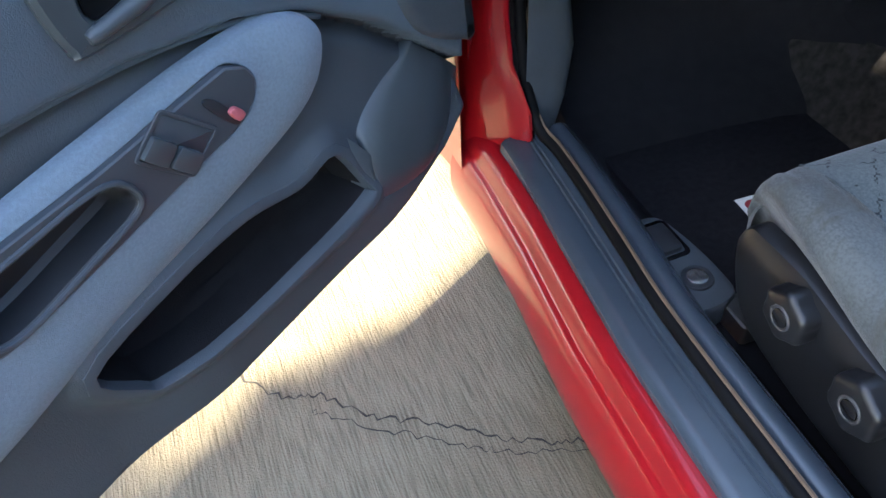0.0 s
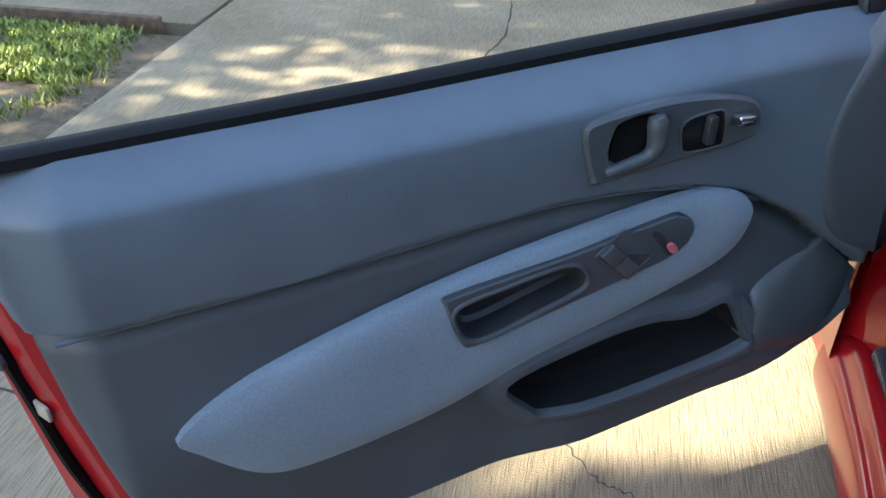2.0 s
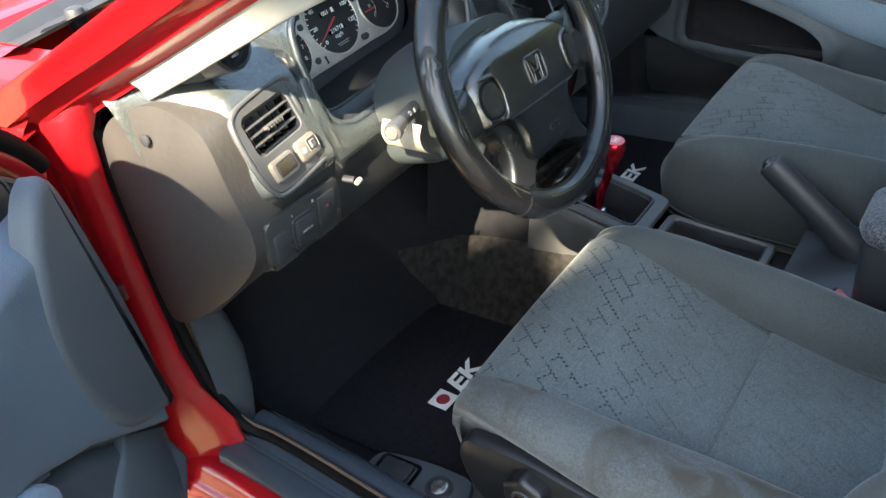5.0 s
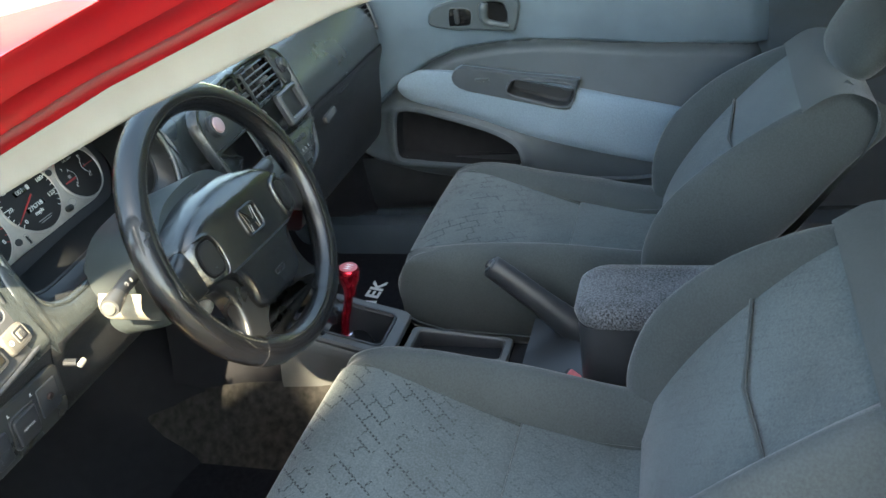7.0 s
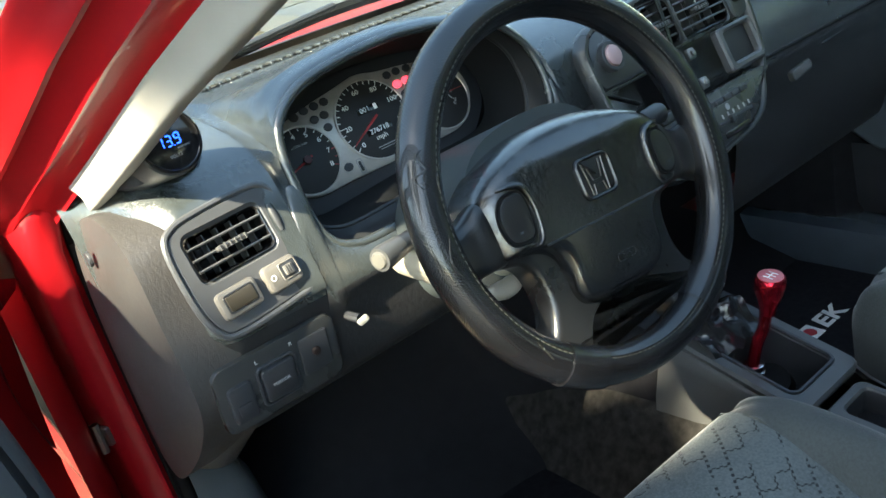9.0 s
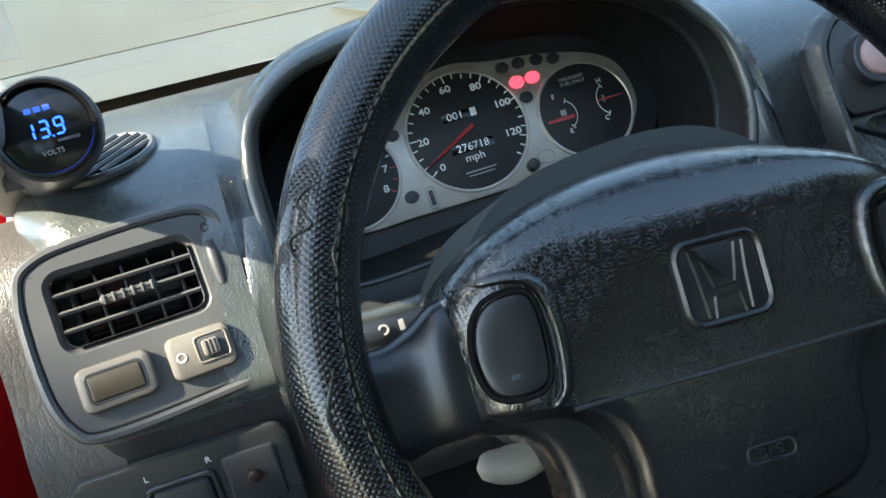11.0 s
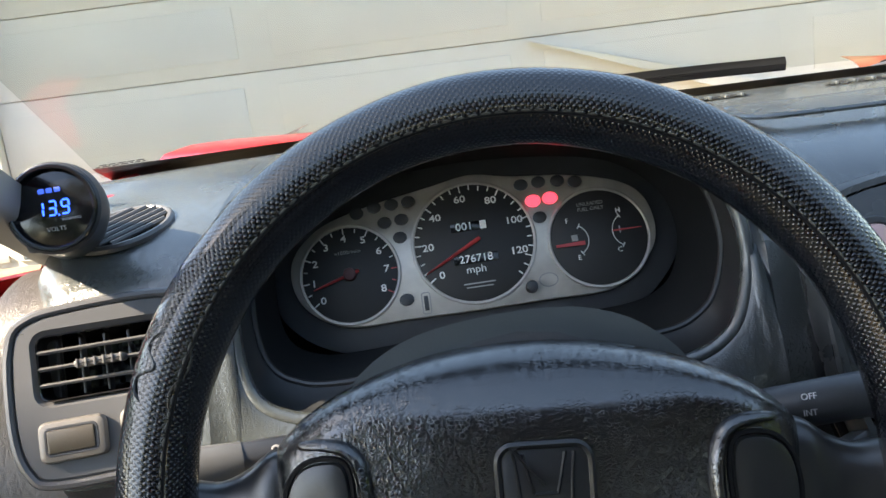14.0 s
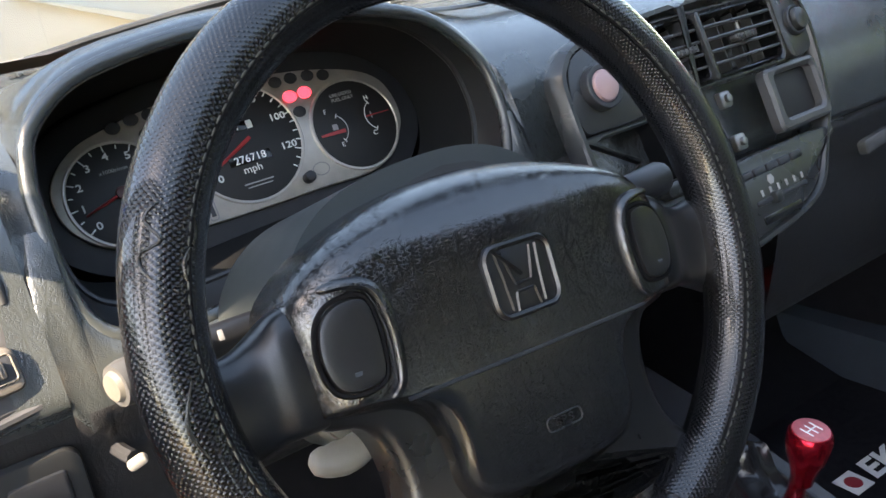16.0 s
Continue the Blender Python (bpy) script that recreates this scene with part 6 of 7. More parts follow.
for x in mid:
    zt = edge_z(min(max(x, X_LO), X_HI), True)
    lift = max(0, zt - .893)
    y0 = wbase(x) - .004
    yl = lip_y(zt)
    if x in (mid[0], mid[-1]):
        p = dash_profile(x)
        half_way = ((p[5][0] + p[6][0]) / 2, (p[5][1] + p[6][1]) / 2)
        rings.append(spline([Vector((x, y, z)) for y, z in (p[0], p[1], p[2], ((p[2][0] + p[3][0]) / 2, (p[2][1] + p[3][1]) / 2 + .001), p[3], p[4], p[5], half_way)], 3, False))
        continue
    rings.append(spline([Vector((x, y, z)) for y, z in ((y0, .943), (y0 - .04, .943), (.42, .937 + .10 * lift), (.35, .926 + .45 * lift), (.295, .912 + .85 * lift), (yl + .03, .90 + 1.05 * lift), (yl + .008, zt + .007), (yl, zt))], 3, False))
part("gauge_hood", loft(rings, closed=False), DASH, dash, "rounded hood over the gauges", sharp=60)
rings = []
for x in mid:
    zb = edge_z(min(max(x, X_LO), X_HI), False)
    yl = lip_y(zb)
    if x in (mid[0], mid[-1]):
        p = dash_profile(x)
        rings.append(spline([Vector((x, y, z)) for y, z in (((p[5][0] + p[6][0]) / 2, (p[5][1] + p[6][1]) / 2), p[6], p[7], p[9], p[10], p[11], p[12], p[13])], 3, False))
        continue
    rings.append(spline([Vector((x, y, z)) for y, z in ((yl, zb), (yl - .008, zb - .004), (.188, .762), (.200, .735), (.208, .69), (.222, .655), (.26, .645), (.40, .65))], 3, False))
dark_below(part("knee_panel", loft(rings, closed=False), DASH, dash, "lower knee panel", sharp=60))
# tunnel from the lip to the gauges
CL = Plane((-.365, .338, .866), (1, 0, .025), (0, .40, .916))
deep = [Vector(((q.x + .361) * .92 - .001, (q.y - .878) * .80 - .001)) for q in open_curve]
shelf = [Vector(((q.x + .361) * .965 - .361, lip_y(q.y) + .034, (q.y - .878) * .90 + .880)) for q in open_curve]
rim = [Vector((q.x, lip_y(q.y), q.y)) for q in open_curve]
SHELF = mat("hood_shelf", (.016, .0175, .019), .38, var=.15, bump=.08)
part("hood_shelf", loft([rim] + [[a.lerp(b, t) - Vector((0, 0, .004 * math.sin(math.pi * t) * (1 if a.z < .86 else 0))) for a, b in zip(rim, shelf)] for t in (.15, .4, .7, 1.0)]), SHELF, dash, "smooth dark shelf inside the hood")
part("shelf_bead", tube(shelf, .0026, 8, closed=True), SHELF, dash)
rings = [shelf]
for t in (.04, .3, .6, .85, 1.0):
    rings.append([a.lerp(CL(e.x, e.y, .004), t) + Vector((0, 0, -.003 if (t < .1 and a.z < .85) else 0)) for a, e in zip(shelf, deep)])
part("gauge_tunnel", loft(rings), mat("hood_lining", (.008, .009, .010), .8, bump=.15, spec=.2), dash, "matt black lining of the gauge hood")
part("hood_lip", tube([Vector((q.x, lip_y(q.y) - .001, q.y)) for q in open_curve], .0055, 10, closed=True), DASH, dash)

# side end of the dash, beside the door gap
END = Door((-.708, 0, 0), (0, 1, 0), (-1, 0, 0))
endo = spline(v2([(.230, .868), (.285, .893), (.345, .886), (.42, .850), (.462, .78), (.466, .66), (.462, .56), (.445, .528), (.405, .536), (.33, .585), (.255, .645), (.205, .700), (.196, .745), (.212, .800)]), 5)
cc = Vector((.33, .70))
part("end_cover", loft([[END(q.x, q.y, -.05) for q in endo]] + [[END(p.x, p.y, .004 + .016 * (1 - (1 - k) ** 2)) for p in [q.lerp(cc, k) for q in endo]] for k in (0, .05, .15, .35, .6, .95)], cap1=True), DASH_LO, dash, "moulded end cover of the dash")
part("end_screw", disc(Plane((-.722, .325, .852), (0, -1, 0), (0, 0, 1)), .008, .004, .002), DARK, dash, "trim screw")
part("lower_return", loft([spline([Vector((x, y, z)) for x, y, z in ((-.69, .215 + t * .2, .70 - t * .17), (-.665, .205 + t * .2, .69 - t * .17), (-.64, .215 + t * .2, .675 - t * .16), (-.62, .25 + t * .2, .66 - t * .15))], 3, False) for t in (0, .3, .6, 1)], closed=False), DASH_LO, dash)


def vent(parent, P, outline, bars, posts, centre, name="vent", thumb=True, hh=.06, ww=.09):
    """An air vent: frame, dark throat, slats across and fins behind."""
    v = part(name, bowl(outline, P, .035, .004, .004, .004), GLOSSBLACK, parent, "black air vent")
    ys = [q.y for q in outline]
    y0, y1 = min(ys), max(ys)
    for i in range(bars):
        y = y0 + (y1 - y0) * (i + 1) / (bars + 1)
        xs = [q.x for q in outline]
        a = Vector((centre[0], y))
        x1 = centre[0] + crossing([q - Vector((0, y - centre[1])) for q in outline], Vector(centre), 0)
        x0 = centre[0] - crossing([q - Vector((0, y - centre[1])) for q in outline], Vector(centre), math.pi)
        part("slat", loft([[P(x, y + dy, w) for dy, w in ((-.0013, .003), (.0001, .0040), (.0014, .003), (.0012, -.006), (-.0006, -.006))] for x in (x0, x1)], cap0=True, cap1=True), SLAT, v)
    for i in range(posts):
        x = centre[0] - ww / 2 + ww * (i + .5) / posts
        part("fin", block(P, .0016, hh * .92, .012, .0004, x, centre[1], -.021), SLAT, v)
    if thumb:
        t = part("thumb_slider", block(P, .034, .0055, .007, .002, centre[0], centre[1], .002), SLAT, v)
        for i in range(6):
            part("ridge", block(P, .0016, .0062, .001, .0004, centre[0] - .014 + .0056 * i, centre[1], .0088), CONSOLE if i % 2 else SLAT, t)
    return v


# left vent with the two switches under it
bz = spline(v2([(-.062, .036), (-.049, .0525), (-.018, .057), (.030, .058), (.053, .053), (.061, .033), (.063, -.036), (.054, -.053), (.030, -.057), (-.038, -.058), (-.056, -.049), (-.064, -.020)]), 5)
vo = rrect(.082, .044, .007, 5, -.004, .0182)
pan = part("vent_panel", ringplate(bz, vo, LV, .008, (-.004, .0182), .004, -.002, 90), BEZEL, dash, "grey bezel round the side vent and switches")
part("panel_edge", tube([LV(q.x, q.y, .0045) for q in inset(bz, -.0005)], .0032, 8, closed=True), BEZEL, pan)
vent(dash, Plane(LV(0, 0, .002), LV.a, LV.b), vo, 3, 5, (-.004, .0182), hh=.042, ww=.080)
part("vent_wheel", tube([LV(.0500, y, .005) for y in (.006, .0155, .025, .034)], [.0032, .0045, .0045, .0032], 10), DARK, dash, "knurled vent wheel")
b1 = part("switch_button", block(LV, .043, .027, .008, .0035, -.026, -.030, .005), PALEKEY, dash, "square dash switch")
part("key_groove", ringplate(rrect(.034, .0190, .004, 4, -.026, -.030), rrect(.0305, .0155, .003, 4, -.026, -.030), LV, .0009, (-.026, -.030), .0003, .0125), DARK, b1)
part("switch_face", block(LV, .0300, .0150, .0022, .0010, -.026, -.030, .0122), mat("amber_face", (.036, .030, .021), .4), b1)
b2 = part("dimmer", block(LV, .039, .027, .008, .0035, .024, -.030, .005), PALEKEY, dash, "dimmer switch with a slider")
part("dimmer_slot", block(LV, .018, .015, .001, .0004, .031, -.029, .0125), DARK, b2)
part("slot_rim", ringplate(rrect(.0205, .0175, .003, 4, .031, -.029), rrect(.0175, .0145, .002, 4, .031, -.029), LV, .0016, (.031, -.029), .0005, .0124), PALEKEY, b2)
for i in range(3):
    part("slider_ridge", block(LV, .0008, .0085, .0008, .0002, .0275 + .0025 * i, -.029, .0158), DARK, b2)
part("dimmer_slider", block(LV, .010, .010, .003, .001, .030, -.029, .013), PALEKEY, b2)
part("dimmer_symbol", annulus(LV, .0030, .0022, .0004, .012, -.030, .0131, bevel=.0001), WHITEINK, b2)
for y in (-.003, .043):
    part("panel_mark", annulus(LV, .0028, .0020, .0006, .0500, y, .006, bevel=.0002), DARK, pan)

# lower switch panel: blank, mirror switch, alarm lamp
SP = Plane((-.628, .200, .709), (1, .0, 0), (0, -.13, .99))
lo = part("switch_panel", plate(rrect(.135, .075, .012, 4), SP, .006, .003), STACK, dash, "black lower switch panel")
part("mirror_switch", block(SP, .036, .038, .007, .003, -.004, -.002, .005), DARK, lo, "mirror adjuster switch")
part("mirror_switch_frame", ringplate(rrect(.044, .046, .006, 4, -.004, -.002), rrect(.037, .039, .004, 4, -.004, -.002), SP, .004, (-.004, -.002), .001, .005), DARK, lo)
part("lettering", writing("MIRROR", .0052, SP, -.004, -.002, .0125), GREYINK, lo, "white lettering")
part("lettering", writing("L", .0062, SP, -.022, .027, .0068), WHITEINK, lo)
part("lettering", writing("R", .0062, SP, .016, .027, .0068), WHITEINK, lo)
part("blank_switch", block(SP, .026, .042, .006, .003, -.045, -.006, .004), DARK, lo)
part("blank_recess", block(SP, .014, .012, .001, .0005, -.045, -.012, .0098), DARK, lo)
part("alarm_panel", block(SP, .034, .042, .004, .002, .040, .004, .004), DARK, lo)
part("alarm_lamp", disc(SP, .0045, .004, .002, .0078, .040, .006), mat("unlit_red_lamp", (.010, .004, .004), .5), lo, "unlit red lamp")
hr = part("hood_release", tube([(-.545, .222, .729), (-.537, .195, .7245), (-.534, .188, .723)], [.006, .005, .005], 8), DARK, dash, "black pull")
part("hood_release_tip", block(Plane((-.5325, .184, .722), (.8, -.2, .3), (-.3, 0, .8)), .013, .007, .005, .002), PILLAR, hr, "white tip")

# round defroster at the corner and the long slots along the glass
DF = Plane((-.630, .300, .9200), (.64, .72, .20), (-.75, .64, .14))
df = part("defroster", ringplate(ellipse(.040, .036, 40), ellipse(.034, .030, 40), DF, .005, (0, 0), .002, -.002), BEZEL, dash, "round side defroster grille")
part("defroster_throat", plate(ellipse(.035, .031, 40), DF, .001, .0003, -.0005), GLOSSBLACK, df)
for i in range(6):
    y = -.0225 + .009 * i
    h = .034 * math.sqrt(1 - (y / .031) ** 2)
    part("defroster_slat", tube([DF(-h, y, .0025), DF(h, y, .0025)], .0021, 6), BEZEL, df)
for x0, x1 in ((-.50, -.06), (.02, .50)):
    g = part("screen_slot", loft([[Vector((x, wbase(x) - .075 + dy, .9440 + .0 * dy)) for dy in (-.008, .008)] for x in [x0 + (x1 - x0) * i / 12 for i in range(13)]], closed=False), GLOSSBLACK, dash, "defroster slot under the glass")
    for i in range(26):
        x = x0 + (x1 - x0) * (i + .5) / 26
        part("slot_bar", block(Plane((x, wbase(x) - .075, .9430), (1, 0, 0), (0, 1, 0)), .004, .017, .003, .0008), DASH, g)
part("top_tray", ringplate(rrect(.36, .13, .03, 6), rrect(.34, .11, .025, 6), Plane((.05, .41, .9375), (1, 0, 0), (0, 1, 0)), .004, (0, 0), .002, -.001), DASH, dash, "raised rim on the dash top")

# passenger side: vent, glove box
RV = Plane((.634, .2165, .836), (1, -.20, 0), (0, .34, .94))
rb = spline([Vector((x * 1.24, y * 1.0)) for x, y in ((-.046, .036), (-.04, .045), (.03, .046), (.042, .038), (.038, -.034), (.028, -.042), (-.030, -.040), (-.040, -.03))], 5)
ri = spline([Vector((x * 1.28, y * 1.0)) for x, y in ((-.036, .028), (-.032, .034), (.024, .034), (.032, .028), (.029, -.026), (.022, -.031), (-.024, -.030), (-.031, -.024))], 5)
part("vent_panel", ringplate(rb, ri, RV, .010, (0, 0), .004, -.002, 80), BEZEL, dash, "grey bezel of the passenger vent")
vent(dash, Plane(RV(0, 0, .003), RV.a, RV.b), ri, 5, 5, (0, 0), hh=.06, ww=.06)
gb = part("glove_box", loft([spline([Vector((x, y, z)) for y, z in ((.190, .762), (.188, .750), (.205, .70), (.215, .62), (.235, .535), (.26, .525), (.33, .53))], 3, False) for x in (.165, .18, .3, .45, .6, .655, .668)], closed=False), GLOVE, dash, "dark glove box lid")
part("glove_box_seam", tube([(x, .1865, .765) for x in (.165, .3, .45, .66)], .0022, 6), RUBBER, gb)
part("glove_box_latch", block(Plane((.325, .1985, .715), (1, 0, .12), (0, .2, .9)), .055, .018, .010, .004), CONSOLE, gb, "latch")
part("glove_box_slot", block(Plane((.425, .193, .742), (1, 0, .08), (0, .2, .9)), .07, .004, .003, .001), DARK, gb)

# ---- centre stack ----
cs = thing("centre_stack", "centre stack with vents, an empty radio slot and controls", "centre stack", at=(-.01, .17, .8))
S = Plane((-.012, .1605, .80), (1, .05, 0), (0, .36, .93))
so = spline(v2([(-.152, .070), (-.141, .102), (-.105, .118), (.02, .129), (.14, .126), (.190, .112), (.207, .075), (.196, .0), (.168, -.045), (.125, -.090), (.03, -.106), (-.07, -.108), (-.120, -.086), (-.146, -.02)]), 5)
si = inset(so, .012)
part("stack_bezel", ringplate(so, si, S, .018, (0, 0), .008, -.010, 90), STACK, cs, "rounded dark bezel", sharp=60)
part("rear_plate", plate(inset(so, .008), S, .006, .001, -.050), GLOSSBLACK, cs)
hz = part("hazard_panel", plate(spline(v2([(-.143, .074), (-.131, .100), (-.10, .110), (-.05, .113), (-.040, .107), (-.042, .048), (-.048, .040), (-.122, .038), (-.142, .044)]), 5), S, .012, .003, -.004), STACK, cs, "grey panel of the hazard switch")
part("hazard_collar", annulus(S, .0185, .0135, .010, -.113, .072, .007), DARK, hz)
part("hazard_button", disc(S, .0135, .013, .004, .007, -.113, .072), mat("hazard_cap", (.38, .25, .25), .3), hz, "pale hazard button")
vf = rrect(.184, .072, .012, 5, .060, .080)
part("vent_frame", ringplate(vf, rrect(.174, .062, .008, 5, .060, .080), S, .010, (.060, .080), .003, -.004, 80), STACK, cs)
for cx, cw in ((.003, .056), (.092, .108)):
    vent(cs, Plane(S(0, 0, .002), S.a, S.b), rrect(cw, .058, .007, 4, cx, .080), 4, 4, (cx, .080), hh=.056, ww=cw)
part("vent_post", block(S, .007, .064, .012, .002, .0345, .080, -.002), STACK, cs)
part("side_panel", plate(spline(v2([(.156, .050), (.156, .114), (.172, .113), (.189, .103), (.196, .078), (.192, .050)]), 5), S, .010, .003, -.004), STACK, cs)
part("vent_dial", disc(S, .0115, .012, .004, .005, .177, .080), STACK, cs, "round vent dial")
part("dial_collar", annulus(S, .0150, .0120, .006, .177, .080, .005), DARK, cs)
# pocket and clock frame, open brackets between
part("radio_slot", bowl(rrect(.105, .058, .005, 3, -.090, .004), S, .05, .004, .003, .002), GLOSSBLACK, cs, "empty radio slot")
part("radio_frame", ringplate(rrect(.115, .068, .006, 4, -.090, .004), rrect(.105, .058, .004, 4, -.090, .004), S, .008, (-.090, .004), .002, -.002), STACK, cs)
part("slot_cover", block(S, .05, .014, .014, .003, -.060, -.026, .002), STACK, cs)
part("screen_frame", ringplate(rrect(.088, .062, .007, 4, .143, .012), rrect(.066, .044, .006, 4, .145, .014), S, .012, (.145, .013), .003, -.002), BEZEL, cs, "grey frame of the small screen")
part("screen", block(S, .068, .046, .003, .001, .145, .014, -.004), FACE, cs, "blank black screen")
for y in (.030, -.012):
    part("bracket", block(S, .016, .016, .006, .002, .055, y, -.012), STEEL, cs, "bare metal bracket")
    part("bracket_screw", disc(S, .004, .004, .001, -.006, .055, y), STEEL, cs)
hv = part("heater_panel", plate(spline(v2([(-.135, -.034), (.165, -.028), (.150, -.055), (.112, -.084), (.02, -.098), (-.07, -.100), (-.116, -.080)]), 5), S, .012, .004, -.006), STACK, cs, "heater control panel")
for i in range(5):
    part("heater_button", block(S, .017, .007, .004, .0012, .035 + .020 * i - .01, -.042, .005), DARK, hv)
for i in range(6):
    part("heater_mark", block(S, .003, .006, .0008, .0002, .04 + .013 * i, -.062, .0062), GREYINK, hv)
part("heater_slider", block(S, .08, .005, .003, .001, .068, -.070, .005), DARK, hv)
part("heater_knob", block(S, .010, .012, .008, .002, .055, -.070, .005), STACK, hv)
part("fan_mark", disc(S, .005, .0008, .0002, .0062, .058, -.053, 6), GREYINK, hv)
part("heater_slot", block(S, .060, .008, .002, .0006, .060, -.086, .0055), GLOSSBLACK, hv)

# ---- instrument cluster ----
ic = thing("instrument_cluster", "silver gauge plate with three black dials, lamps lit red", "instrument cluster", at=(-.365, .338, .86))
G = Plane(CL(0, 0, 0), CL.a, CL.b)
C_T, C_S, C_F = Vector((-.103, -.0107)), Vector((0, .001)), Vector((.1005, -.0098))
R_T, R_S, R_F = .0395, .0488, .0395
po = spline(v2([(-.150, .0045), (-.145, -.029), (-.113, -.052), (-.06, -.0535), (-.012, -.054), (.05, -.0535), (.107, -.052), (.138, -.029), (.147, -.007), (.141, .020), (.12, .036), (.080, .0465), (.036, .052), (.0045, .058), (-.029, .053), (-.087, .043), (-.127, .030)]), 6)
part("gauge_plate", plate(po, G, .004, .0012), ALU, ic, "brushed silver gauge plate")
part("plate_backing", plate(inset(po, -.02), G, .002, .0005, -.004), DARK, ic)


def dial(c, r, name):
    f = part(name, disc(G, r, .0012, .0004, .0036, c.x, c.y, 56), FACE, ic, "black dial face")
    part("dial_ring", annulus(G, r + .0022, r - .0006, .0022, c.x, c.y, .0038, 56), ALU, f)
    return f


def tick(parent, c, r, deg, l, wd, mt=None, w=.005):
    a = radians(deg)
    Q = Plane(G(c.x + math.cos(a) * r, c.y + math.sin(a) * r, w), G.a * math.cos(a) + G.b * math.sin(a), -G.a * math.sin(a) + G.b * math.cos(a))
    part("tick", block(Q, l, wd, .0003, .0001), mt or WHITEINK, parent)


def needle(parent, c, deg, l, tail, wd=.0026):
    a = radians(deg)
    Q = Plane(G(c.x, c.y, .007), G.a * math.cos(a) + G.b * math.sin(a), -G.a * math.sin(a) + G.b * math.cos(a))
    n = part("needle", loft([[Q(x, y * k, w) for y, w in ((-1, 0), (0, .0012), (1, 0))] for x, k in ((-tail, wd * .7), (0, wd * .7), (l * .6, wd * .5), (l, wd * .25))], closed=False, cap0=True, cap1=True), ORANGE, parent, "red needle")
    return n


def num(parent, c, r, deg, s, size, m=None):
    a = radians(deg)
    part("numeral", writing(s, size, G, c.x + r * math.cos(a), c.y + r * math.sin(a), .0052, thick=.00012, stretch=1.2), m or WHITEINK, parent)


# speedometer
d = dial(C_S, R_S, "speedometer")
for i in range(27):
    deg = 216 - 9.9 * i
    tick(d, C_S, R_S * (.93 if i % 2 == 0 else .945), deg, .006 if i % 4 == 0 else .0042, .0011)
for s, i in (("0", 0), ("20", 4), ("40", 8), ("60", 12), ("80", 16), ("100", 20), ("120", 24)):
    num(d, C_S, R_S * .765, 219 - 9.9 * i, s, .0081)
needle(d, C_S, 207, R_S * .95, .006, .0022)
part("numeral", writing("mph", .0086, G, -.001, -.0212, .0052, stretch=1.1), WHITEINK, d)
part("trip_window", block(G, .030, .0074, .0004, .0001, -.002, .0146, .0050), GLOSSBLACK, d)
part("numeral", writing("001", .0088, G, -.006, .0146, .0056, stretch=1.1), WHITEINK, d)
part("trip_last_wheel", block(G, .0050, .0068, .0006, .0002, .0095, .0146, .0052), WHITEINK, d)
part("odometer_window", block(G, .036, .0074, .0004, .0001, 0, -.0125, .0050), GLOSSBLACK, d)
part("numeral", writing("276718", .0088, G, 0, -.0125, .0056, stretch=1.05), WHITEINK, d)
part("small_print", block(G, .026, .0011, .0003, .0001, 0, -.0325, .0050), GREYINK, d)
part("small_print", block(G, .022, .0009, .0003, .0001, 0, -.0355, .0050), GREYINK, d)
# rev counter
d = dial(C_T, R_T, "rev_counter")
for i in range(17):
    deg = 216 - 246 * i / 16
    tick(d, C_T, R_T * .92, deg, .0055 if i % 2 == 0 else .0035, .001, ORANGE if i >= 14 else None)
for i in range(9):
    num(d, C_T, R_T * .76, 218 - 248 * i / 8, str(i), .0080)
part("numeral", writing("x1000r/min", .0042, G, C_T.x, C_T.y + .0185, .0052, stretch=1.1), GREYINK, d)
nd = needle(d, C_T, 197, R_T * .80, .008, .0020)
part("needle_hub", disc(G, .0052, .004, .0015, .006, C_T.x, C_T.y), mat("needle_hub", (.07, .02, .022), .5), nd)
# fuel and temperature
d = dial(C_F, R_F, "fuel_and_temperature")
for c, degs, r in ((Vector((C_F.x - .0215, C_F.y)), (60, 30, 0, -30, -60), .0130), (Vector((C_F.x + .0255, C_F.y + .003)), (120, 150, 180, 210, 240), .0140)):
    for a, b in zip(degs, degs[1:]):
        for t in range(4):
            tick(d, c, r, a + (b - a) * (t + .5) / 4, .0006, .0022)
    for g in (degs[0], degs[-1]):
        tick(d, c, r, g, .0045, .0008)
for s, u, v in (("F", -.0235, .0165), ("E", -.0180, -.0145), ("H", .0185, .0195), ("C", .0150, -.0125)):
    part("numeral", writing(s, .0058, G, C_F.x + u, C_F.y + v, .0052), WHITEINK, d)
part("numeral", writing("UNLEADED", .0042, G, C_F.x - .003, C_F.y + .0285, .0052), GREYINK, d)
part("numeral", writing("FUEL ONLY", .0042, G, C_F.x - .003, C_F.y + .0242, .0052), GREYINK, d)
part("needle", loft([[G(x, y, .007) for y in (C_F.y - .004 + k, C_F.y - .0025 - k)] for x, k in ((C_F.x - .0355, -.0003), (C_F.x - .012, -.0010))], closed=False), ORANGE, d, "fuel needle")
part("needle", loft([[G(x, y, .007) for y in (C_F.y + .0025 + k, C_F.y + .004 - k)] for x, k in ((C_F.x + .011, 0), (C_F.x + .0345, .0004))], closed=False), ORANGE, d, "temperature needle")
part("pump_mark", block(G, .005, .005, .0004, .0001, C_F.x - .0195, C_F.y + .002, .0050), GREYINK, d)
part("temperature_mark", block(G, .0012, .006, .0004, .0001, C_F.x + .0175, C_F.y + .004, .0050), GREYINK, d)
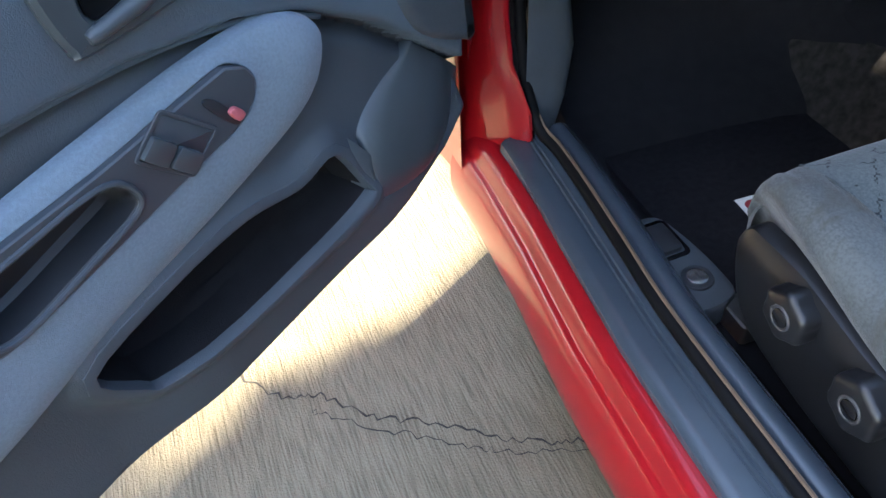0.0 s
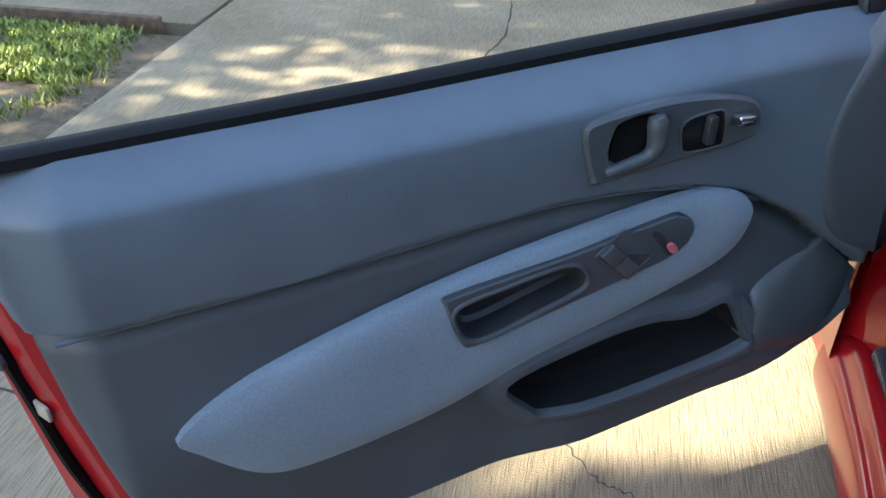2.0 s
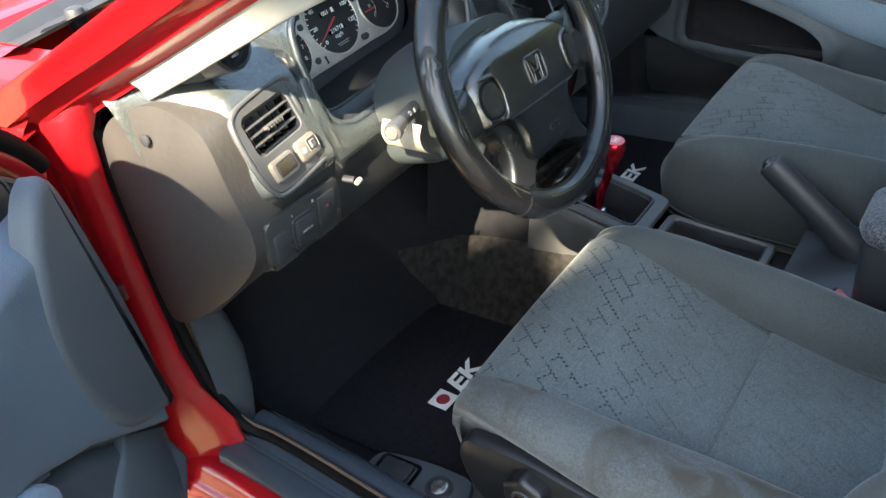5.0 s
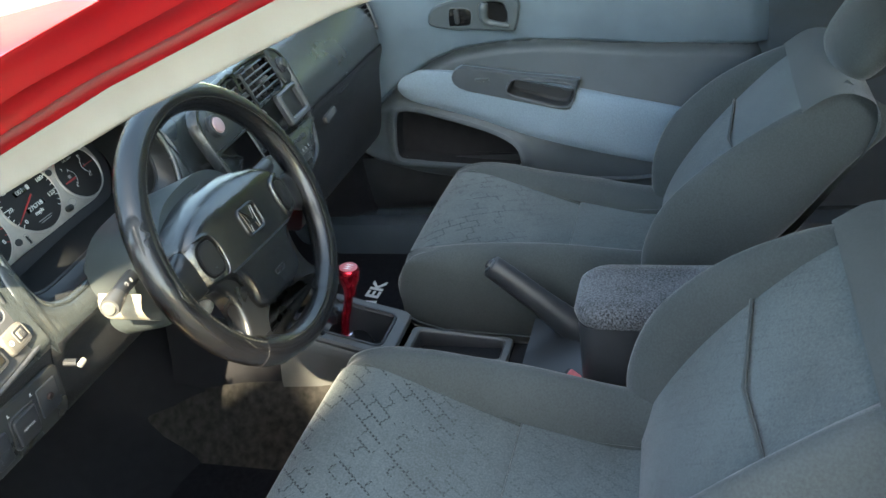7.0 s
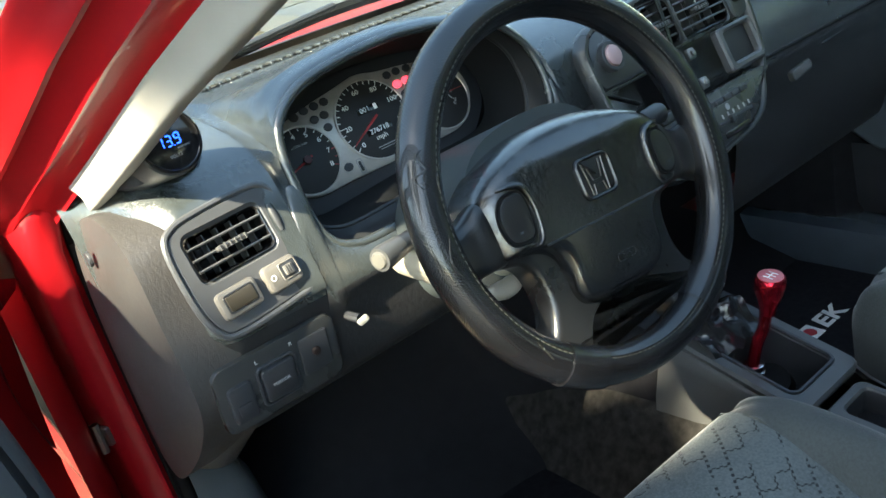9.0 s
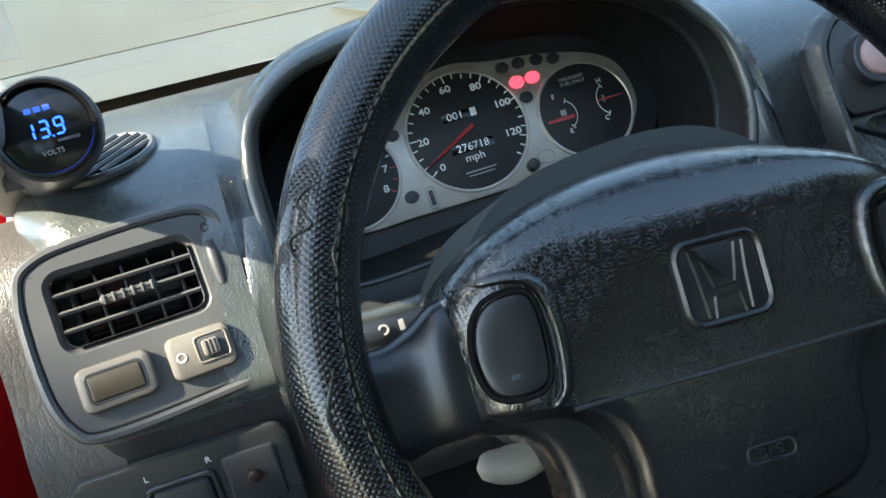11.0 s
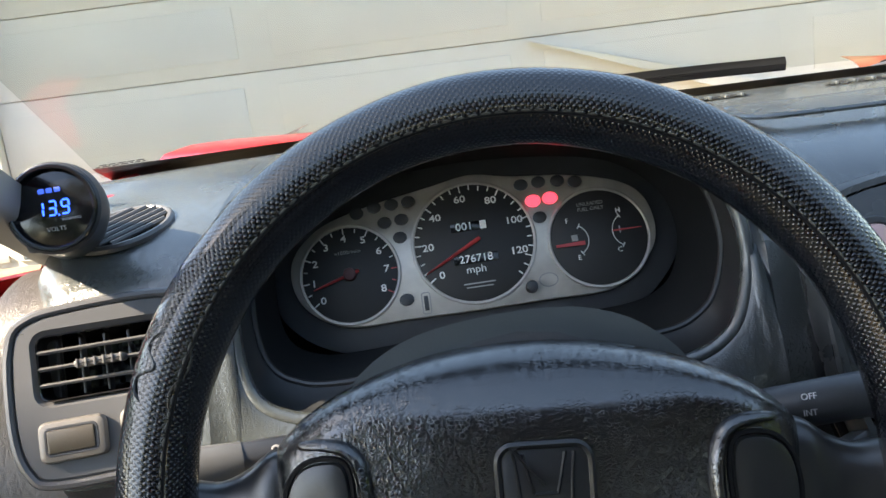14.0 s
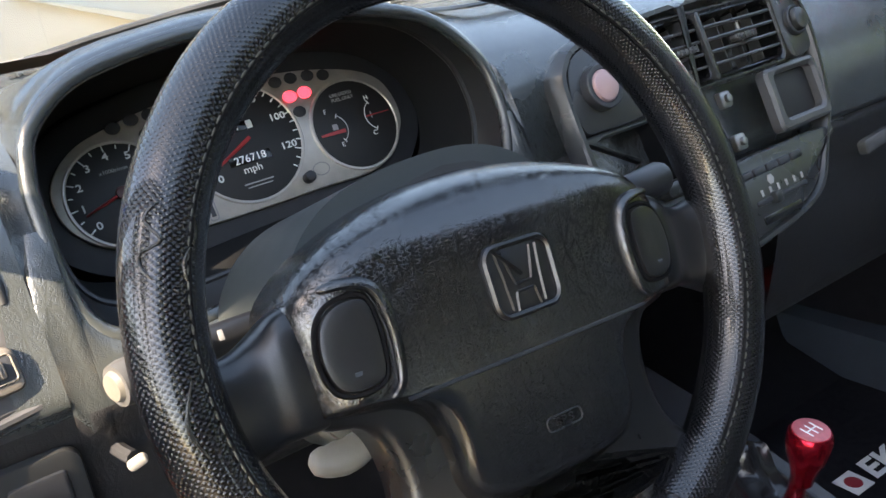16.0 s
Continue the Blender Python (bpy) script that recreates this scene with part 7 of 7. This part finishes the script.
# warning lamps
LAMPS = [(-.092, .0390), (-.077, .0420), (-.0626, .0424), (-.0485, .0428), (-.070, .0280), (-.056, .0287), (-.059, .0139),
         (.045, .0427), (.0595, .0430), (.075, .0418), (.089, .0390), (.056, .0136)]
for x, y in LAMPS:
    part("warning_lamp", plate(ellipse(.0058, .0049, 24, x, y), G, .0010, .0003, .0038), DARK, ic, "unlit dark warning lamp")
for x, y in ((.0528, .0280), (.0668, .0284)):
    part("warning_lamp", plate(ellipse(.0062, .0050, 24, x, y), G, .0012, .0003, .0038), REDGLOW, ic, "lit red warning lamp")
part("warning_lamp", plate(ellipse(.0060, .0050, 24, -.060, -.0376), G, .0010, .0003, .0038), DARK, ic)
part("car_mark_frame", ringplate(rrect(.0075, .018, .002, 3, -.0447, -.0426), rrect(.0060, .0165, .0015, 3, -.0447, -.0426), G, .0006, (-.0447, -.0426), .0002, .0040), GREYINK, ic)
part("car_mark", block(G, .0035, .012, .0006, .0002, -.0447, -.0426, .0040), DARK, ic)
part("reset_knob", disc(G, .0048, .010, .002, .0038, .0405, -.0423), DARK, ic, "trip reset knob")
part("plate_ring", ringplate(ellipse(.0078, .0058, 24, .055, -.0380), ellipse(.0070, .0050, 24, .055, -.0380), G, .0006, (.055, -.0380), .0002, .0040), GREYINK, ic)

# ---- volt gauge in its pod on the pillar ----
vg = thing("volt_gauge", "round digital volt gauge in a black pillar pod, blue digits", "gauge", at=(-.643, .24, .945))
V = Plane((-.6432, .2327, .9486), (.985, .12, .03), (0, .22, .97))
part("pod", loft([[V(r * math.cos(a) + dx, r * math.sin(a) + dy, w) for a in [2 * math.pi * i / 36 for i in range(36)]] for r, w, dx, dy in ((.0283, .012, 0, 0), (.0309, .010, 0, 0), (.0318, 0, 0, 0), (.0316, -.02, -.004, 0), (.028, -.045, -.010, -.004), (.019, -.07, -.016, -.01))]), DARK, vg, "black plastic pod")
part("pod_wing", loft([spline([V(x, yc + y * k, w - .012 * k * k) for x, yc, y, w in ((-.040, .004, .026, -.040), (-.036, .004, .027, -.020), (-.026, .002, .027, -.012), (-.008, 0, .024, -.018))], 3, False) for k in (1, .6, .2, -.2, -.6, -1)], closed=False), DARK, vg, "black arm of the pod")
part("bezel", annulus(V, .0292, .0260, .005, w0=.009), GLOSSBLACK, vg)
part("dial", disc(V, .0262, .002, .0005, .008), GLOSSBLACK, vg, "gloss black dial")


def digit(ch, x, y, h):
    """A seven-segment figure."""
    on = {"1": "bc", "3": "abcdg", "9": "abcdfg"}[ch]
    w = h * .5
    seg = {"a": (0, h / 2, w, 0), "d": (0, -h / 2, w, 0), "g": (0, 0, w, 0), "b": (w / 2, h / 4, h / 2, 1), "c": (w / 2, -h / 4, h / 2, 1), "f": (-w / 2, h / 4, h / 2, 1), "e": (-w / 2, -h / 4, h / 2, 1)}
    for s in on:
        dx, dy, l, up = seg[s]
        a, b = (.0013, l * .86) if up else (l * .86, .0013)
        part("digit_segment", block(V, a, b, .0004, .0001, x + dx + dy * .12, y + dy, .0102), BLUEGLOW, vg)


for ch, x in (("1", -.0088), ("3", -.0006), ("9", .0078)):
    digit(ch, x, .000, .0092)
part("point", block(V, .0012, .0012, .0004, .0001, .0032, -.0050, .0102), BLUEGLOW, vg)
part("lettering", writing("VOLTS", .0042, V, .000, -.0140, .0102), GREYINK, vg)
part("lettering", writing("WARNING", .0026, V, .0105, -.0085, .0102), GREYINK, vg)
for i in range(3):
    part("maker_mark", block(V, .0040, .0032, .0003, .0001, -.006 + .0052 * i, .0120, .0102), BLUEDIM, vg)

# ---- steering column and wheel ----
sc = thing("steering_column", "grey plastic steering column cover with two stalks", "steering column", at=(-.36, .12, .78))
WT = radians(20.3)
W = Plane((-.3565, .0194, .8256), (1, 0, 0), (0, math.sin(WT), math.cos(WT)))
rings = []
for w, rx, ry, cy in ((-.035, .055, .045, -.005), (-.05, .075, .058, -.005), (-.09, .088, .066, -.008), (-.15, .092, .066, -.012), (-.21, .088, .060, -.012)):
    o = rrect(rx * 2, ry * 2, .035, 6, 0, cy)
    rings.append([W(q.x, q.y, w) for q in o])
part("shroud", loft(rings, cap0=True), SHROUD, sc, "grey column shroud")
part("shroud_seam", tube([W(q.x, q.y, -.10) for q in inset(rrect(.176, .132, .035, 6, 0, -.010), .0)], .0012, 5, closed=True), DARK, sc)
part("upper_cowl", loft([spline([W(x, y, w) for x, y in ((-.105, .010), (-.098, .035), (-.075, .060), (-.04, .074), (.02, .078), (.06, .068), (.088, .042), (.093, .01))], 4, False) for w in (-.044, -.052, -.07, -.12, -.18)], closed=True, cap0=True), SHROUD, sc)


def stalk(path, r, name, label):
    return part(name, tube(spline(path, 5, False), r, 12), DARK, sc, label)


ls = stalk([(-.43, .136, .799), (-.475, .121, .806), (-.51, .109, .810), (-.540, .0985, .812)], .0095, "light_stalk", "black light switch stalk")
part("stalk_end", tube([(-.514, .1075, .810), (-.538, .099, .8118), (-.543, .0973, .812)], [.0105, .0122, .0112], 16), CONSOLE, ls, "round grey end of the stalk")
part("stalk_cap", tube([(-.543, .0973, .812), (-.5455, .0964, .8121)], [.0085, .0070], 16), mat("stalk_cap", (.12, .115, .10), .4), ls, "pale cap")
rs = stalk([W(.06, .008, -.065), W(.10, .010, -.058), W(.13, .012, -.052)], .0095, "wiper_stalk", "black wiper switch stalk")
part("stalk_sleeve", tube([W(.118, .0115, -.054), W(.122, .0118, -.053), W(.178, .016, -.046), W(.182, .016, -.0455)], [.009, .0118, .0118, .010], 14), DARK, rs)
SQ = Plane(W(.145, .013, -.0385), W.a, W.b)
part("lettering", writing("OFF", .0046, SQ, -.008, .005, .0006, align='LEFT'), WHITEINK, rs)
part("lettering", writing("INT", .0044, SQ, -.008, -.003, .0006, align='LEFT'), GREYINK, rs)
SQ2 = Plane(W(.10, .0095, -.0485), W.a, W.b)
part("stalk_mark", block(SQ2, .003, .007, .0004, .0001, .004, .003, .0005), WHITEINK, rs)
part("stalk_mark", block(SQ2, .007, .0012, .0004, .0001, .004, -.003, .0005), WHITEINK, rs)
part("stalk_mark", annulus(SQ2, .0034, .0022, .0004, .015, .001, .0005, 16, .0001), WHITEINK, rs)
LQ = Plane(Vector((-.494, .1145, .808)) + W.n * .0092, W.a, W.b)
part("stalk_mark", annulus(LQ, .0030, .0018, .0004, .0, .003, .0005, 16, .0001), GREYINK, ls)
part("stalk_mark", block(LQ, .003, .006, .0004, .0001, .010, .003, .0005), GREYINK, ls)
# tilt lever in pale plastic, lower cover with sunlight put into its pale colour, key hanging from the lock
part("lower_cover", loft([spline([Vector((x, y, z)) for x, z in ((-.497, .802), (-.505, .786), (-.498, .766), (-.480, .752))], 3, False) for y in (.088, .11, .15)], closed=False), CREAM, sc, "lower column cover, coloured pale for the sun on it")
part("tilt_lever", tube(spline([(-.472, .047, .757), (-.464, .044, .753), (-.450, .043, .752), (-.438, .046, .755)], 4, False), [interp(i, [(0, .004), (2, .009), (6, .0115), (10, .010), (12, .005)]) for i in range(13)], 12, squash=.75), CREAM, sc, "pale plastic tilt lever")
# the tilt lever's other lobe
part("tilt_lever_lobe", tube(spline([(-.452, .060, .768), (-.440, .058, .764), (-.424, .060, .758), (-.412, .066, .748)], 4, False), [interp(i, [(0, .004), (3, .010), (9, .011), (12, .004)]) for i in range(13)], 12, squash=.75), CREAM, sc, "second pale lobe of the tilt lever")

sw = thing("steering_wheel", "black four-spoke steering wheel in an embossed stitched cover", "steering wheel", at=(-.3565, .0194, .8256))
R, TR = .1735, .0190
rings = []
for i in range(144):
    a = 2 * math.pi * i / 144
    bulge = 1 + .02 * math.sin(9 * a) * math.sin(4 * a)
    rings.append([W((R + TR * .96 * bulge * math.cos(b)) * math.cos(a), (R + TR * .96 * bulge * math.cos(b)) * math.sin(a), TR * bulge * math.sin(b)) for b in [2 * math.pi * j / 20 for j in range(20)]])
part("rim_cover", loft(rings, loop=True), COVER, sw, "shiny black embossed rim cover")
# the scuffed edge of a patch where the cover has peeled, at the left of the rim
SCUFF = mat("scuffed_vinyl", (.020, .020, .018), .25, var=.4, vscale=300, bump=.2)
for run in (((151, 1.9), (152, 1.2), (154.5, .95), (157, 1.35), (159, .9), (161.5, 1.05), (164, 1.75)), ((152, 2.0), (156, 2.15), (160, 1.9), (164, 2.05)), ((176, 1.7), (182, 1.3), (187, 1.45)), ((216, 1.8), (223, 1.4))):
    pts = [W((R + TR * .965 * math.cos(b)) * math.cos(radians(a)), (R + TR * .965 * math.cos(b)) * math.sin(radians(a)), TR * math.sin(b)) for a, b in run]
    path = spline(pts, 6, False)
    part("cover_fold", tube(path, [.0003 + .0007 * math.sin(math.pi * i / (len(path) - 1)) for i in range(len(path))], 6), SCUFF, sw, "scuffed fold in the cover")
bm = bmesh.new()
for i in range(170):
    a, b = 2 * math.pi * i / 170, radians(113)
    p = [W((R + TR * 1.0 * math.cos(b)) * math.cos(a + s * .0125), (R + TR * 1.0 * math.cos(b)) * math.sin(a + s * .0125), TR * (1.016 if s == 0 else .995) * math.sin(b)) for s in (-1, 0, 1)]
    tube(p, [.0003, .00065, .0003], 5, bm=bm)
tagged(part("stitching", bm, mat("stitch_thread", (.055, .055, .045), .7), sw, "fine grey stitches along the rim cover"), kind="stuff")
seam = [W((R + TR * math.cos(radians(116))) * math.cos(a), (R + TR * math.cos(radians(116))) * math.sin(a), TR * .975 * math.sin(radians(116))) for a in [2 * math.pi * i / 120 for i in range(120)]]
part("cover_seam", tube(seam, .0008, 5, closed=True), RUBBER, sw)

# airbag pad, turned a little with the wheel
TURN = radians(-3)
WR = Plane(W(0, 0, 0), W.a * math.cos(TURN) + W.b * math.sin(TURN), W.b * math.cos(TURN) - W.a * math.sin(TURN))
half = [(.1225, -.005), (.120, .020), (.094, .041), (.056, .056), (.018, .0625)]
low_half = [(.016, -.1125), (.036, -.111), (.052, -.105), (.0595, -.092), (.0605, -.072), (.066, -.054), (.080, -.0445), (.100, -.0405), (.1165, -.0375), (.1205, -.031)]
pad = spline(v2([(x, y) for x, y in low_half + half] + [(-x, y) for x, y in (low_half + half)[::-1]]), 5)


def pad_h(q):
    return .004 * (1 - (q.x / .12) ** 2) - .032 * smooth((q.y - .030) / .05) - .06 * max(0, -q.y - .04) - .004 * smooth((abs(q.x) - .088) / .034)


pc = Vector((0, -.012))
rings = [[WR(q.x, q.y, -.050) for q in pad], [WR(q.x, q.y, -.008 + pad_h(q)) for q in pad]]
for k in (.015, .04, .08, .14, .22, .32, .44, .6, .8, .98):
    rings.append([WR(q.x, q.y, .0135 * (1 - (1 - min(1, k * 7)) ** 2) - .003 + pad_h(q)) for q in [p.lerp(pc, k) for p in pad]])
part("airbag_pad", loft(rings, cap1=True), PAD, sw, "creased black vinyl airbag pad")


def pw(x, y):
    return .0105 + pad_h(Vector((x, y)))


def E(x, y):
    return (x + .001) * .78 + .002, (y - .0065) * .86 - .002


part("pad_seam", tube([WR(x, -.0395, pw(x, -.0395) + .0002) for x in [-.078 + .156 * i / 12 for i in range(13)]], .0011, 6), DARK, sw)
fr = [Vector(E(q.x * (1 + .6 * (q.y - .0065)), q.y)) for q in rrect(.056, .046, .011, 6, -.001, .0065)]
em = part("emblem_frame", ringplate(fr, inset(fr, .0030), WR, .0042, E(-.001, .0065), .0014, pw(0, -.002) - .001, 60), SPOKE, sw, "raised frame of the wheel emblem")
part("emblem_field", plate(inset(fr, .0028), WR, .0010, .0003, pw(0, -.002) - .0004), SPOKE, em)
for sx in (-1, 1):
    for run in (((.0170, .0235), (.0150, .009), (.0135, -.0115)), ((.0120, .0235), (.0085, .010), (.0065, .0035)), ((.0075, -.0015), (.0095, -.0125))):
        part("emblem_bar", loft([[WR(E(-.001 + sx * x, y)[0] + dx, E(0, y)[1], pw(0, -.002) + .0004 + w) for dx, w in ((-.0010, 0), (0, .0013), (.0010, 0))] for x, y in run], closed=False), SPOKE, em)
for y in (.0035, -.0015):
    part("emblem_bar", tube([WR(*E(-.0075, y), pw(0, -.002) + .0008), WR(*E(.0055, y), pw(0, -.002) + .0008)], .0008, 6), SPOKE, em)
part("airbag_mark", ringplate(rrect(.024, .008, .003, 3, .004, -.080), rrect(.0225, .0065, .0025, 3, .004, -.080), WR, .0008, (.004, -.080), .0003, pw(0, -.080)), SPOKE, sw)
part("lettering", writing("SRS", .0062, Plane(WR(0, 0, pw(0, -.080)), WR.a, WR.b), .004, -.080, .0008, stretch=1.3), SPOKE, sw, "raised dark lettering")
for sx in (-1, 1):
    # horn button on each side, in a raised grained surround
    o = spline([Vector((sx * q[0], q[1])) for q in ((.0835, -.008), (.0845, .0085), (.090, .0140), (.103, .0125), (.1105, .0035), (.1125, -.012), (.108, -.0255), (.096, -.0285), (.086, -.0245))], 5)
    cq = Vector((sx * .098, -.007))
    hb_ = part("horn_button", loft([[WR(q.x, q.y, pw(q.x, q.y) + w) for q in [p.lerp(cq, k) for p in o]] for k, w in ((0, -.006), (.0, .0006), (.05, .0024), (.2, .0030), (.6, .0024), (.97, .0022))], cap1=True), SPOKE, sw, "smooth horn button")
    part("button_groove", tube([WR(q.x, q.y, pw(q.x, q.y) - .0002) for q in inset(o, -.0014)], .0014, 6, closed=True), RUBBER, hb_)
    part("button_surround", tube([WR(x * sx, y, pw(x, y) + .0004) for x, y in [(q.x, q.y) for q in spline(v2([(.106, .0215), (.094, .0215), (.083, .018), (.0775, .008), (.076, -.010), (.079, -.030), (.086, -.0365)]), 5, False)]], [.0012 + .0030 * math.sin(math.pi * min(1, i / 30)) ** .4 for i in range(31)], 10, squash=.8), PAD, sw, "raised grained rib beside the horn button")
    part("horn_mark", block(Plane(WR(0, 0, pw(sx * .098, -.020) + .0026), WR.a, WR.b), .0055, .0020, .0003, .0001, sx * .098, -.020), TRIM, hb_)
    # side spokes
    rows = []
    for x, yt, yb, w in ((.112, .019, -.041, -.006), (.124, .017, -.041, -.005), (.136, .009, -.042, -.009), (.149, .004, -.046, -.009), (.162, .006, -.054, -.006)):
        rows.append([WR(sx * x, y, ww) for y, ww in ((yb, w - .018), (yb - .001, w - .004), (yb + .006, w + .004), ((yt + yb) / 2, w + .006), (yt - .006, w + .004), (yt + .001, w - .004), (yt, w - .018))])
    part("spoke", surf(rows, 3, 4), SPOKE, sw, "smooth black side spoke")
    part("spoke_collar", tube([WR((R) * math.cos(t), (R) * math.sin(t), 0) for t in [radians((-60 if sx > 0 else -120) + k) for k in (-7, -3.5, 0, 3.5, 7)]], .0202, 16), COVER, sw)
side = [(0, -.1155), (.024, -.1175), (.042, -.127), (.052, -.145), (.058, -.162), (.085, -.152), (.110, -.136), (.093, -.114), (.085, -.090), (.087, -.064), (.096, -.049), (.116, -.0415), (.116, -.020), (.06, -.01)]
low = spline(v2(side + [(0, -.008)] + [(-x, y) for x, y in side[:0:-1]]), 5)
part("lower_hub", plate(low, WR, .030, .009, -.034, steps=4), SPOKE, sw, "smooth black lower half of the hub with two spokes")
part("hub_back", loft([[W(q.x * k, q.y * k - .01, w) for q in ellipse(.07, .07, 24)] for k, w in ((1.1, -.02), (1.0, -.04), (.7, -.06))], cap0=True, cap1=True), DARK, sw)

# ---- trees, beyond what the camera sees, added to shade the driveway and hold back sky light ----
# each gap: a spot to be sunlit and the radius cleared towards the sun
leafy("tree", (-7.40, -2.88, 6.05), (3.05, 1.9, .8), 92000, .065, 11, "unseen leafy shade tree, with gaps cut for sunlit spots", trunk=(-9.3, -3.6), clumpn=170, rim=.45,
      sun_gaps=((-.71, .30, .945, .105), (-.68, .17, .920, .055), (-.54, .10, .81, .028), (-.650, .20, .835, .030), (-.72, .24, .930, .085), (-.72, .33, .91, .090), (-.72, .42, .91, .085), (-.625, .19, .825, .038), (-.090, .095, .360, .050), (-.90, .60, 0, .15), (-1.02, .48, 0, .11), (-1.16, .42, 0, .055), (-1.27, .33, 0, .035), (-1.36, .24, 0, .03)))
leafy("tree", (-8.6, .9, 5.6), (1.6, 1.9, 1.1), 7000, .085, 17, "unseen loose leafy tree, to dapple the driveway", trunk=(-10.2, 1.6))
leafy("hedge", (-6.3, 0.3, .95), (.8, 4.6, 1.0), 15000, .09, 21, "long dark green hedge along the driveway")
# the next two trees are added to keep sky light and reflections off the cabin
leafy("tree", (0.5, -7.6, 3.2), (5.8, 1.3, 2.9), 16000, .16, 31, "unseen dense tree added behind the car to block sky", trunk=(0.5, -8.2), clumpn=150)
leafy("tree", (6.4, -2.0, 2.0), (1.3, 5.2, 1.6), 10000, .16, 33, "unseen dense tree added past the car's far side to block sky", trunk=(7.0, -2.0), clumpn=140)
leafy("hedge", (-2.5, -6.0, 1.1), (3.2, .8, 1.0), 9000, .07, 12, "dense green shrub behind the car")
